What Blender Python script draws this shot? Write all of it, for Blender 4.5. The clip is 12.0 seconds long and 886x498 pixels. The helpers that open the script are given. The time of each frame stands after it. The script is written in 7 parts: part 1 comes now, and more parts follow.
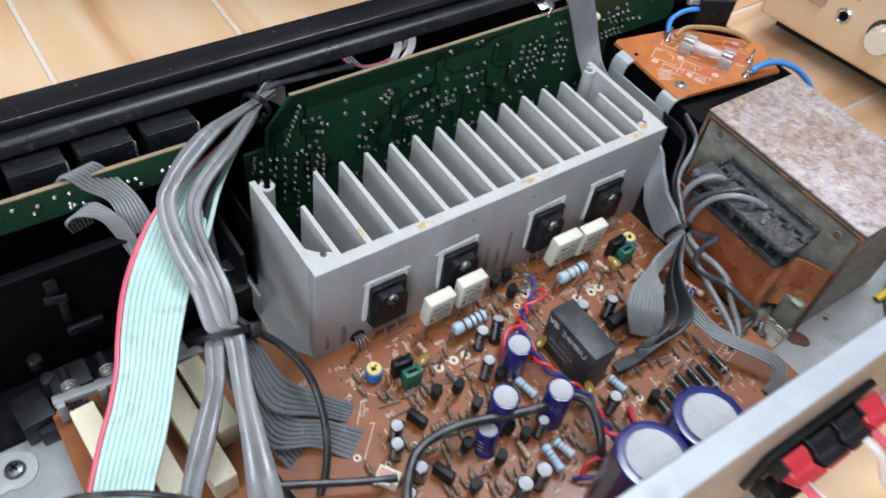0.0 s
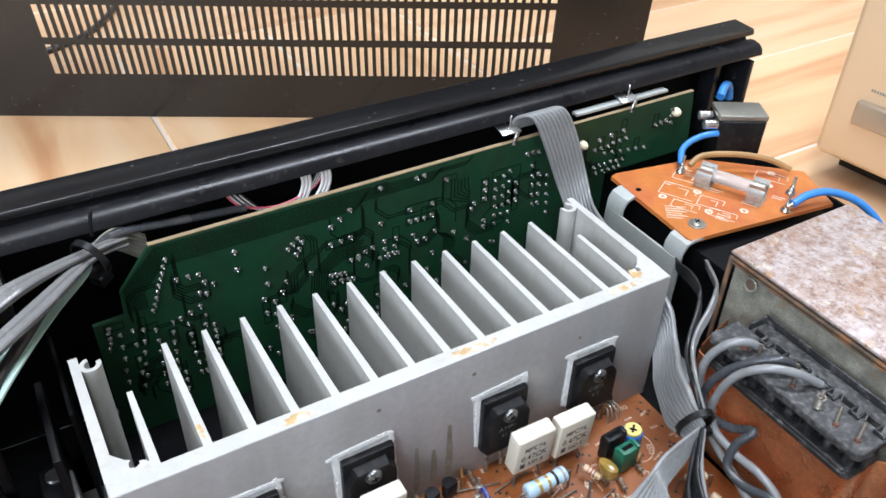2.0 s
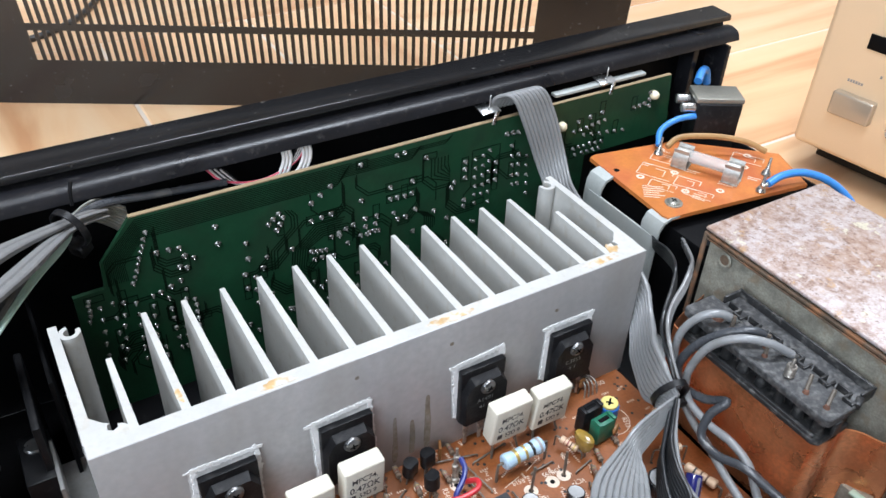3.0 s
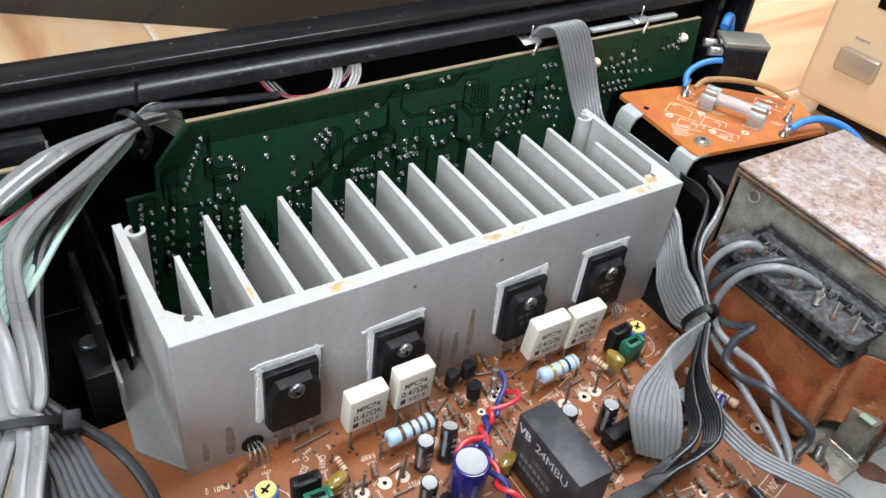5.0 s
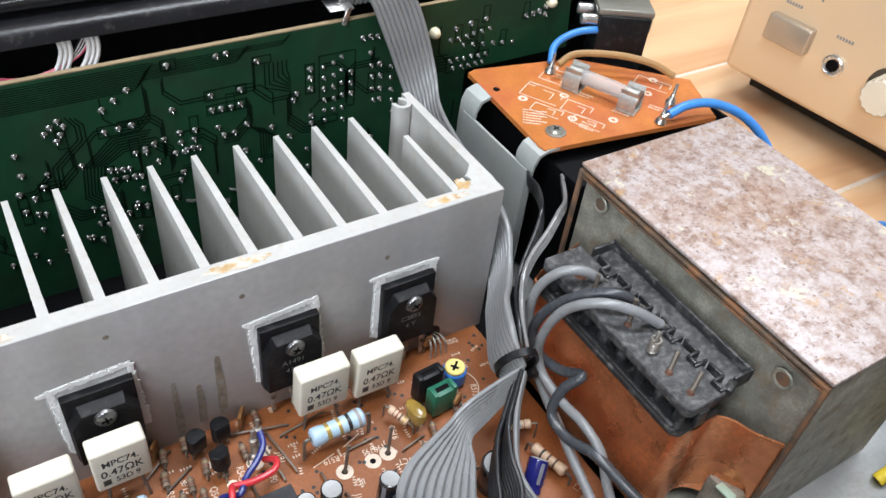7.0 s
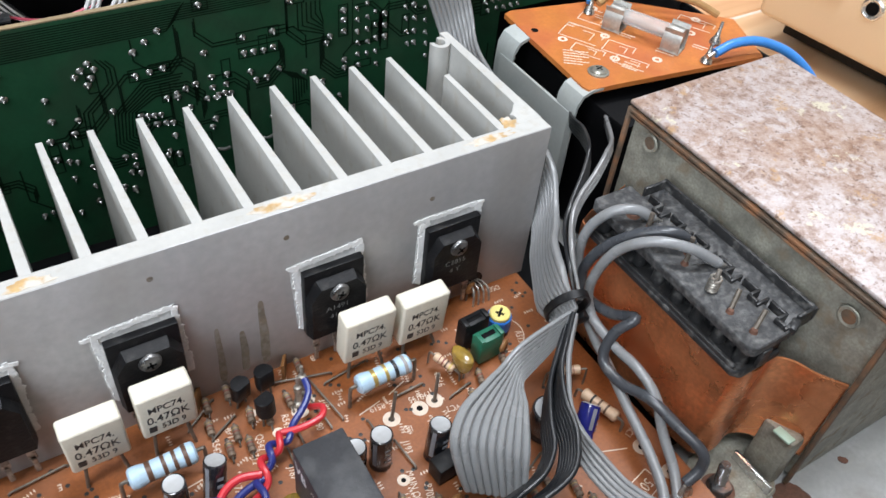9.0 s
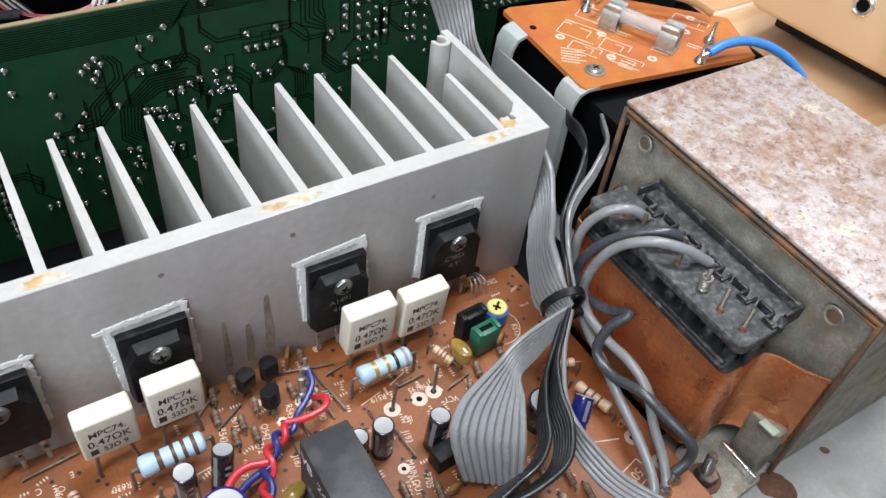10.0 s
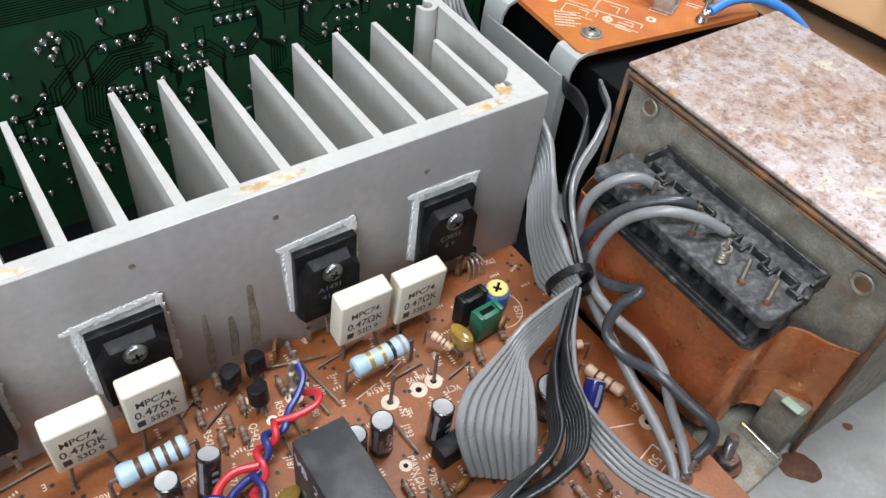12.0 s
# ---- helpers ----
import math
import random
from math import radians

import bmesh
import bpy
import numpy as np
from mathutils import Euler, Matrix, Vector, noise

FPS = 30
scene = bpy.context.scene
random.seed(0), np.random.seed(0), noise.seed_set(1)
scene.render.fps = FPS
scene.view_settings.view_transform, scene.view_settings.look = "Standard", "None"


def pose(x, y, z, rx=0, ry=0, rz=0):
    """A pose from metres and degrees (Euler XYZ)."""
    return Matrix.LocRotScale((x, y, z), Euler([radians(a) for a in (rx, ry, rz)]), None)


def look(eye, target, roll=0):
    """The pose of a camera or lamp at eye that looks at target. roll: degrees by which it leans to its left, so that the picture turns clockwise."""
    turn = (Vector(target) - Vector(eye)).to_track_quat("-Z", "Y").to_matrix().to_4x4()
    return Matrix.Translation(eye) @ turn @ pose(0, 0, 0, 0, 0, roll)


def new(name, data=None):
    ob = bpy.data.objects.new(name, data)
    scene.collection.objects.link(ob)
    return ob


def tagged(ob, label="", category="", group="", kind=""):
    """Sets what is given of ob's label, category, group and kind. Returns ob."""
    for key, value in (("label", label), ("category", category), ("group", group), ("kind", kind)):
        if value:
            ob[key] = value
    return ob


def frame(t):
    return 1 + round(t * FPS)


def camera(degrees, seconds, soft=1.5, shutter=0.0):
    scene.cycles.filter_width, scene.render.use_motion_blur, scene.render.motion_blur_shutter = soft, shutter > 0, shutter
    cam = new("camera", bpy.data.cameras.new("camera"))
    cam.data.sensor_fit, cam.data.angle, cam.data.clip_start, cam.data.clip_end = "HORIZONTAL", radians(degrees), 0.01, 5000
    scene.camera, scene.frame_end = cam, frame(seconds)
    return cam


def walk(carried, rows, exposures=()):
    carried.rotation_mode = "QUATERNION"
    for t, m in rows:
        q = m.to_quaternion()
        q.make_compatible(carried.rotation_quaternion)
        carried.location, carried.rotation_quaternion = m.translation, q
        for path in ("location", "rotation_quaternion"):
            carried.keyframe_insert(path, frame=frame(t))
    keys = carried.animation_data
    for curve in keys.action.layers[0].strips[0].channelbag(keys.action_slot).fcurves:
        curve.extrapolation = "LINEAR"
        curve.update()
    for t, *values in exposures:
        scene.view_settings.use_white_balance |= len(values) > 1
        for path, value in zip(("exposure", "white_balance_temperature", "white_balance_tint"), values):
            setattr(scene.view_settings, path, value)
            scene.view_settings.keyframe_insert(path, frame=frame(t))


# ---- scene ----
cam = camera(57.06, 12.0, shutter=0.5)
PATH = [
    (0, (-0.08296, -0.15438, 0.27085), (0.22334, 0.18984, -0.25611), 9.978),
    (0.5, (-0.07649, -0.18143, 0.27867), (0.22947, 0.18499, -0.23331), 8.936),
    (1, (-0.02346, -0.17187, 0.23358), (0.28296, 0.22992, -0.25085), 6.914),
    (1.5, (0.00037, -0.13063, 0.21029), (0.31056, 0.30669, -0.23975), 5.572),
    (2, (0.00376, -0.13580, 0.20947), (0.29395, 0.34482, -0.20862), 1.605),
    (2.5, (0.00499, -0.14790, 0.20640), (0.29980, 0.33170, -0.20962), 1.553),
    (4.5, (-0.02267, -0.11977, 0.20083), (0.29532, 0.32734, -0.23389), 6.637),
    (5, (-0.02741, -0.14077, 0.19911), (0.29057, 0.29511, -0.24687), 7.462),
    (5.5, (-0.02439, -0.13963, 0.19946), (0.29440, 0.28579, -0.25594), 8.115),
    (6, (0.03397, -0.13316, 0.19616), (0.35386, 0.28440, -0.26570), 8.486),
    (6.5, (0.05344, -0.13642, 0.18794), (0.36765, 0.28362, -0.27557), 7.893),
    (7, (0.05649, -0.12943, 0.18104), (0.36608, 0.28896, -0.28704), 7.597),
    (9, (0.04943, -0.12512, 0.17050), (0.34455, 0.28165, -0.31678), 6.581),
    (9.5, (0.04251, -0.12613, 0.17894), (0.33518, 0.27454, -0.31483), 6.884),
    (10, (0.04570, -0.12419, 0.17739), (0.34377, 0.26598, -0.32154), 8.109),
    (10.5, (0.04666, -0.12108, 0.17280), (0.34442, 0.26122, -0.33236), 8.456),
    (11, (0.04739, -0.11659, 0.17031), (0.35305, 0.25673, -0.33684), 9.106),
    (11.5, (0.04791, -0.11792, 0.16736), (0.35291, 0.25636, -0.33948), 8.310),
    (12, (0.04905, -0.11527, 0.16548), (0.35475, 0.25908, -0.34089), 7.402),
]
walk(cam, [(t, look(eye, target, roll)) for t, eye, target, roll in PATH],
     [(0, -0.18, 6050, 10), (1.5, 0.15, 6200, 10), (2.5, 0.27, 6150, 10), (4.5, 0.26, 6300, 10), (5.5, 0.22, 6400, 10), (9, 0.16, 6450, 10), (12, 0.13, 6500, 10)])
LAMP_W, WINDOW_W = 56.0, 72.0

# ---- light ----
# A living room by day: two ceiling panels and, behind the camera to the left, an unseen broad window added to brighten
# left-facing sides.
FLOOR = -0.038
world = bpy.data.worlds.new("room_sky")
scene.world = world
world.use_nodes = True
_n, _l = world.node_tree.nodes, world.node_tree.links
_sky = _n.new("ShaderNodeTexSky")
_sky.sky_type, _sky.sun_disc, _sky.sun_elevation, _sky.sun_rotation = "NISHITA", False, radians(50), radians(200)
_l.new(_sky.outputs[0], _n["Background"].inputs[0])
_n["Background"].inputs[1].default_value = 0.1


def area_lamp(name, m, sx, sy, watts, colour):
    d = bpy.data.lights.new(name, "AREA")
    d.shape, d.size, d.size_y, d.energy, d.color = "RECTANGLE", sx, sy, watts, colour
    ob = new(name, d)
    ob.matrix_world = m
    return ob


area_lamp("ceiling_light_lamp", look((0.8, 0.2, 2.48), (0.8, 0.2, 0)), 1.2, 0.5, LAMP_W, (0.885, 0.935, 1.0))
area_lamp("ceiling_light_lamp", look((-0.8, -0.6, 2.48), (-0.8, -0.6, 0)), 1.2, 0.5, LAMP_W * 0.9, (0.885, 0.935, 1.0))
area_lamp("added_window_light", look((-2.38, -1.4, 1.5), (0, 0, 0.3)), 1.8, 1.3, WINDOW_W, (0.86, 0.93, 1.0))
scene.view_settings.exposure = 0.0

# ---- mesh helpers (millimetres) ----
MM = 0.001
V = Vector


def merge(bm, tmp, m=None):
    if m is not None:
        tmp.transform(m)
    me = bpy.data.meshes.new("tmp")
    tmp.to_mesh(me)
    tmp.free()
    bm.from_mesh(me)
    bpy.data.meshes.remove(me)


def turn(rx=0, ry=0, rz=0):
    return Euler([radians(a) for a in (rx, ry, rz)]).to_matrix().to_4x4()


def box(bm, c, s, bev=0.0, rot=(0, 0, 0), seg=2):
    t = bmesh.new()
    bmesh.ops.create_cube(t, size=1.0)
    bmesh.ops.scale(t, vec=s, verts=t.verts)
    if bev > 0:
        bmesh.ops.bevel(t, geom=t.edges[:], offset=bev, segments=seg, affect="EDGES", profile=0.5)
    merge(bm, t, Matrix.Translation(c) @ turn(*rot))
    return bm


def axis_turn(p0, p1):
    d = V(p1) - V(p0)
    return d.to_track_quat("Z", "Y").to_matrix().to_4x4(), d.length


def lathe(bm, profile, p0=(0, 0, 0), p1=(0, 0, 1), seg=20):
    """Turned body: profile of (radius, height) along the line from p0 towards p1."""
    t = bmesh.new()
    rings = []
    for r, z in profile:
        if r < 1e-4:
            rings.append([t.verts.new((0, 0, z))])
        else:
            rings.append([t.verts.new((r * math.cos(2 * math.pi * k / seg), r * math.sin(2 * math.pi * k / seg), z)) for k in range(seg)])
    for a, b in zip(rings, rings[1:]):
        for k in range(seg):
            k2 = (k + 1) % seg
            if len(a) == 1 and len(b) == 1:
                continue
            if len(a) == 1:
                t.faces.new((a[0], b[k2], b[k]))
            elif len(b) == 1:
                t.faces.new((a[k], a[k2], b[0]))
            else:
                t.faces.new((a[k], a[k2], b[k2], b[k]))
    for ring, flip in ((rings[0], True), (rings[-1], False)):
        if len(ring) > 1:
            t.faces.new(ring[::-1] if flip else ring)
    m, _ = axis_turn(p0, p1)
    merge(bm, t, Matrix.Translation(p0) @ m)
    return bm


def cyl(bm, p0, p1, r, seg=12, bev=0.0):
    L = (V(p1) - V(p0)).length
    prof = [(r, 0), (r, L)] if bev <= 0 else [(r - bev, 0), (r, bev), (r, L - bev), (r - bev, L)]
    return lathe(bm, prof, p0, p1, seg)


def curve_points(pts, steps=8):
    pts = [V(p) for p in pts]
    if len(pts) < 3:
        return pts
    q = [2 * pts[0] - pts[1]] + pts + [2 * pts[-1] - pts[-2]]
    out = []
    for i in range(1, len(q) - 2):
        a, b, c, d = q[i - 1:i + 3]
        for k in range(steps):
            u = k / steps
            out.append(0.5 * (2 * b + (c - a) * u + (2 * a - 5 * b + 4 * c - d) * u * u + (3 * b - a - 3 * c + d) * u ** 3))
    out.append(pts[-1])
    return out


def skin(bm, loops, close=True):
    rows = [[bm.verts.new(p) for p in lp] for lp in loops]
    n = len(rows[0])
    for a, b in zip(rows, rows[1:]):
        for k in range(n):
            k2 = (k + 1) % n
            bm.faces.new((a[k], a[k2], b[k2], b[k]))
    if close:
        bm.faces.new(rows[0][::-1])
        bm.faces.new(rows[-1])
    return bm


def tube(bm, pts, r, seg=10, steps=8, smooth=True):
    p = curve_points(pts, steps) if smooth else [V(q) for q in pts]
    tang = [(p[min(i + 1, len(p) - 1)] - p[max(i - 1, 0)]).normalized() for i in range(len(p))]
    n = tang[0].orthogonal().normalized()
    loops = []
    for q, t in zip(p, tang):
        n = (n - t * n.dot(t))
        n = n.normalized() if n.length > 1e-6 else t.orthogonal().normalized()
        b = t.cross(n)
        loops.append([q + r * (n * math.cos(a) + b * math.sin(a)) for a in (2 * math.pi * k / seg for k in range(seg))])
    return skin(bm, loops)


def ribbon(bm, pts, sides, cores, pitch, r=None, first=0, last=None, steps=8):
    """Flat cable: round cores side by side along a centre line; sides: the way across it at each point. first, last: which cores."""
    r = r or pitch * 0.51
    last = cores if last is None else last
    p, s = curve_points(pts, steps), curve_points(sides, steps)
    loops = []
    for i in range(len(p)):
        t = (p[min(i + 1, len(p) - 1)] - p[max(i - 1, 0)]).normalized()
        sd = s[i] - t * s[i].dot(t)
        sd = sd.normalized()
        up = t.cross(sd).normalized()
        lp = []
        for sign, ks in ((1, range(first, last)), (-1, range(last - 1, first - 1, -1))):
            for k in ks:
                c = (k - (cores - 1) / 2) * pitch
                for a in (170, 130, 90, 50, 10):
                    aa = radians(a if sign > 0 else 180 - a)
                    lp.append(p[i] + sd * (c + r * math.cos(aa)) + up * (sign * r * math.sin(aa)))
        loops.append(lp)
    return skin(bm, loops)


def loft(bm, edge_a, edge_b, cores, thick=None, first=0, last=None, steps=7):
    """Flat cable between its two edge lines: round cores side by side; thick flattens them."""
    last = cores if last is None else last
    a, b = curve_points(edge_a, steps), curve_points(edge_b, steps)
    mid = [(p + q) / 2 for p, q in zip(a, b)]
    loops = []
    for i in range(len(mid)):
        t = (mid[min(i + 1, len(mid) - 1)] - mid[max(i - 1, 0)]).normalized()
        d = b[i] - a[i]
        u = (d - t * d.dot(t)).normalized()
        up = t.cross(u).normalized()
        r = max(d.dot(u), 0.5 * cores) / cores * 0.505
        h = min(r, thick / 2) if thick else r
        lp = []
        for sign, ks in ((1, range(first, last)), (-1, range(last - 1, first - 1, -1))):
            for k in ks:
                c = a[i] + d * ((k + 0.5) / cores)
                for g in (172, 132, 90, 48, 8):
                    aa = radians(g if sign > 0 else 180 - g)
                    lp.append(c + u * (r * math.cos(aa)) + up * (sign * h * abs(math.sin(aa)) ** (1 if not thick else 0.28 if cores <= 2 else 0.7)))
        loops.append(lp)
    return skin(bm, loops)


def prism(bm, poly, z0, z1, m=None, bev=0.0):
    t = bmesh.new()
    lo = [t.verts.new((x, y, z0)) for x, y in poly]
    hi = [t.verts.new((x, y, z1)) for x, y in poly]
    n = len(poly)
    t.faces.new(lo[::-1])
    t.faces.new(hi)
    for k in range(n):
        t.faces.new((lo[k], lo[(k + 1) % n], hi[(k + 1) % n], hi[k]))
    bmesh.ops.recalc_face_normals(t, faces=t.faces)
    if bev > 0:
        bmesh.ops.bevel(t, geom=t.edges[:], offset=bev, segments=1, affect="EDGES")
    merge(bm, t, m)
    return bm


def finish(bm, name, material, sharp=35):
    bm.transform(Matrix.Scale(MM, 4))
    bmesh.ops.recalc_face_normals(bm, faces=bm.faces)
    for f in bm.faces:
        f.smooth = True
    for e in bm.edges:
        if len(e.link_faces) == 2 and e.calc_face_angle(0) > radians(sharp):
            e.smooth = False
    me = bpy.data.meshes.new(name)
    bm.to_mesh(me)
    bm.free()
    me.materials.append(material)
    return me


def part(name, bm, material, parent=None, label="", at=None):
    ob = new(name, finish(bm, name, material))
    if at is not None:
        ob.matrix_basis = Matrix.Translation(V(at) * MM)
    if parent is not None:
        ob.parent = parent
    if label:
        ob["label"] = label
    return ob


BASE = V((0, 0, 0))


def origin(x=0.0, y=0.0, z=0.0):
    """Where the assembly that is built next has its zero, in millimetres."""
    BASE.x, BASE.y, BASE.z = x, y, z


def thing(name, at, label, category, group="", rot=(0, 0, 0), kind=""):
    ob = new(name)
    ob.empty_display_size = 0.005
    ob.matrix_basis = Matrix.Translation((V(at) + BASE) * MM) @ turn(*rot)
    return tagged(ob, label, category, group, kind)


def place(at, rot=(0, 0, 0)):
    return Matrix.Translation(V(at) * MM) @ turn(*rot)


def words(body, size, m, material, parent, name="marking", squeeze=1.0, bold=0.0):
    """Flat lettering, laid 0.05 mm above its ground, as a mesh."""
    c = bpy.data.curves.new(name, "FONT")
    c.body, c.size, c.align_x, c.align_y, c.offset = body, size, "CENTER", "CENTER", bold
    tmp = bpy.data.objects.new(name, c)
    me = bpy.data.meshes.new_from_object(tmp)
    bpy.data.objects.remove(tmp)
    bpy.data.curves.remove(c)
    me.transform(Matrix.Scale(MM, 4) @ m @ Matrix.Diagonal((squeeze, 1, 1, 1)))
    mm = bpy.data.meshes.new(name)
    b = bmesh.new()
    b.from_mesh(me)
    b.to_mesh(mm)
    b.free()
    bpy.data.meshes.remove(me)
    mm.materials.clear()
    mm.materials.append(material)
    ob = new(name, mm)
    ob.parent = parent
    return ob


# ---- materials ----
def material(name, colour, rough=0.5, metal=0.0, vary=0.12, scale=60.0, fine=900.0, bump=0.15, second=None, amount=0.0, patch=120.0, edge=(0.5, 0.62), spec=0.5, coat=0.0, rough_vary=0.1, random_tint=0.0, stretch=1.0):
    """A surface with variation at two scales, fine relief, and, if second is given, patches of a second colour (dirt, rust, wear)."""
    mt = bpy.data.materials.new(name)
    mt.use_nodes = True
    n, l = mt.node_tree.nodes, mt.node_tree.links
    b = n["Principled BSDF"]
    b.inputs["Metallic"].default_value = metal
    b.inputs["Specular IOR Level"].default_value = spec
    b.inputs["Coat Weight"].default_value = coat
    b.inputs["Coat Roughness"].default_value = 0.12
    tc = n.new("ShaderNodeTexCoord")

    def tex(s, detail=4.0):
        t = n.new("ShaderNodeTexNoise")
        t.inputs["Scale"].default_value, t.inputs["Detail"].default_value = s, detail
        if stretch < 1 and s < 300:
            mp = n.new("ShaderNodeMapping")
            mp.inputs["Scale"].default_value = (1.0, 1.0, stretch)
            l.new(tc.outputs["Object"], mp.inputs["Vector"])
            l.new(mp.outputs[0], t.inputs["Vector"])
        else:
            l.new(tc.outputs["Object"], t.inputs["Vector"])
        return t.outputs["Fac"]

    def ramp(src, a, c):
        r = n.new("ShaderNodeMapRange")
        r.inputs[1].default_value, r.inputs[2].default_value = a, c
        l.new(src, r.inputs[0])
        return r.outputs[0]

    def mix(f, a, c, mode="MIX"):
        m = n.new("ShaderNodeMix")
        m.data_type, m.blend_type = "RGBA", mode
        for sock, val in ((m.inputs["Factor"], f), (m.inputs[6], a), (m.inputs[7], c)):
            if hasattr(val, "is_linked"):
                l.new(val, sock)
            else:
                sock.default_value = val
        return m.outputs[2]

    def hsv_scale(k):
        return tuple(min(1, v * k) for v in colour) + (1,)

    big, small = tex(scale), tex(fine, 2.0)
    col = mix(ramp(big, 0.3, 0.7), hsv_scale(1 - vary), hsv_scale(1 + vary))
    col = mix(ramp(small, 0.3, 0.7), col, mix(0.5, col, hsv_scale(1 - 1.6 * vary)))
    if random_tint:
        oi = n.new("ShaderNodeObjectInfo")
        col = mix(ramp(oi.outputs["Random"], 0, 1), col, mix(random_tint, col, hsv_scale(0.45)))
    rr = n.new("ShaderNodeMapRange")
    rr.inputs[3].default_value, rr.inputs[4].default_value = max(0.03, rough - rough_vary), min(1, rough + rough_vary)
    l.new(big, rr.inputs[0])
    rough_out = rr.outputs[0]
    if second:
        p = tex(patch, 6.0)
        msk = ramp(p, edge[0], edge[1])
        k = n.new("ShaderNodeMath")
        k.operation = "MULTIPLY"
        k.inputs[1].default_value = amount
        l.new(msk, k.inputs[0])
        col = mix(k.outputs[0], col, tuple(second) + (1,))
        ra = n.new("ShaderNodeMath")
        ra.operation = "MULTIPLY_ADD"
        ra.inputs[1].default_value = 0.3
        l.new(k.outputs[0], ra.inputs[0])
        l.new(rough_out, ra.inputs[2])
        rough_out = ra.outputs[0]
        if metal > 0:
            mr = n.new("ShaderNodeMath")
            mr.operation = "MULTIPLY_ADD"
            mr.inputs[1].default_value, mr.inputs[2].default_value = -metal * 0.8, metal
            l.new(k.outputs[0], mr.inputs[0])
            l.new(mr.outputs[0], b.inputs["Metallic"])
    l.new(col, b.inputs["Base Color"])
    l.new(rough_out, b.inputs["Roughness"])
    if bump:
        bp = n.new("ShaderNodeBump")
        bp.inputs["Strength"].default_value, bp.inputs["Distance"].default_value = bump, 0.0004
        l.new(small, bp.inputs["Height"])
        l.new(bp.outputs[0], b.inputs["Normal"])
    return mt


DUST = (0.32, 0.30, 0.27)
rib_light = material("pale_grey_flat_cable", (0.255, 0.26, 0.262), 0.28, 0, 0.08, 60, 900, 0.04, (0.3, 0.3, 0.3), 0.4, 70, (0.5, 0.75))
rib_slate = material("slate_flat_cable", (0.175, 0.18, 0.192), 0.26, 0, 0.12, 60, 900, 0.04, DUST, 0.15, 90, (0.5, 0.75))
rib_cream = material("cream_flat_cable", (0.33, 0.325, 0.29), 0.4, 0, 0.1, 60, 900, 0.04, (0.2, 0.2, 0.18), 0.5, 150, (0.5, 0.7))
ins_pinkish = material("pink_print", (0.62, 0.35, 0.30), 0.5, 0, 0.1)
cast_grey = material("die_cast_zinc", (0.30, 0.30, 0.29), 0.5, 0.4, 0.2, 100, 900, 0.2)
grey_nickel = material("tarnished_nickel", (0.40, 0.39, 0.34), 0.35, 0.7, 0.15, 60, 900, 0.08)
red_plastic = material("red_plastic", (0.45, 0.025, 0.035), 0.35, 0, 0.1, 100, 900, 0.05)
champagne_knob = material("pale_champagne_knob", (0.80, 0.72, 0.58), 0.35, 0.1, 0.04, 60, 900, 0.04)
alu = material("aluminium", (0.46, 0.455, 0.455), 0.46, 0.3, 0.13, 34, 420, 0.05, (0.27, 0.25, 0.225), 0.6, 52, (0.45, 0.76), stretch=0.22)
alu_cut = material("sawn_aluminium", (0.56, 0.555, 0.53), 0.5, 0.25, 0.07, 60, 700, 0.1, (0.42, 0.37, 0.29), 0.45, 260, (0.56, 0.72))
glue = material("dried_glue", (0.56, 0.37, 0.17), 0.5, 0, 0.25, 200, 900, 0.3, (0.58, 0.56, 0.52), 0.85, 420, (0.42, 0.58))
# shade round the receiver knobs, painted as dark brown
knob_shade_mat = material("knob_shade_brown", (0.06, 0.045, 0.03), 0.6, 0, 0.1)
black_gloss = material("black_lacquer", (0.010, 0.010, 0.011), 0.24, 0, 0.2, 30, 900, 0.03, DUST, 0.22, 420, (0.68, 0.73))
black_steel = material("dusty_black_steel", (0.010, 0.010, 0.012), 0.3, 0, 0.3, 60, 800, 0.15, DUST, 0.16, 420, (0.6, 0.82), spec=0.32)
black_plastic = material("black_plastic", (0.008, 0.008, 0.009), 0.45, 0, 0.25, 120, 900, 0.15, DUST, 0.06, 500, (0.55, 0.8), spec=0.25)
black_epoxy = material("black_epoxy", (0.008, 0.008, 0.009), 0.42, 0, 0.2, 200, 1500, 0.2, DUST, 0.06, 400, (0.55, 0.75), spec=0.2)
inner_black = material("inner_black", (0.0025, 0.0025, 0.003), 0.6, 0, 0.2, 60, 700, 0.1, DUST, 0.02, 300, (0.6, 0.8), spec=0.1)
pcb_brown = material("brown_phenolic_board", (0.285, 0.090, 0.025), 0.42, 0, 0.25, 60, 1100, 0.15, (0.15, 0.055, 0.02), 0.5, 45, (0.48, 0.66), coat=0.25)
pcb_orange = material("orange_phenolic_board", (0.53, 0.175, 0.04), 0.42, 0, 0.15, 60, 900, 0.1, (0.40, 0.085, 0.025), 0.75, 45, (0.46, 0.68), coat=0.15)
green_mask = material("green_solder_mask", (0.010, 0.054, 0.024), 0.45, 0, 0.15, 70, 900, 0.06, (0.012, 0.036, 0.017), 0.6, 60, (0.45, 0.6), spec=0.3)
green_trace = material("bare_gap_in_mask", (0.002, 0.009, 0.004), 0.6, 0, 0.12, 90, 900, 0.04, spec=0.15)
board_edge = material("board_edge", (0.31, 0.23, 0.135), 0.6, 0, 0.2, 100, 900, 0.2)
solder = material("solder", (0.50, 0.49, 0.47), 0.28, 0.9, 0.15, 500, 1500, 0.1, (0.3, 0.27, 0.22), 0.4, 900, (0.5, 0.65))
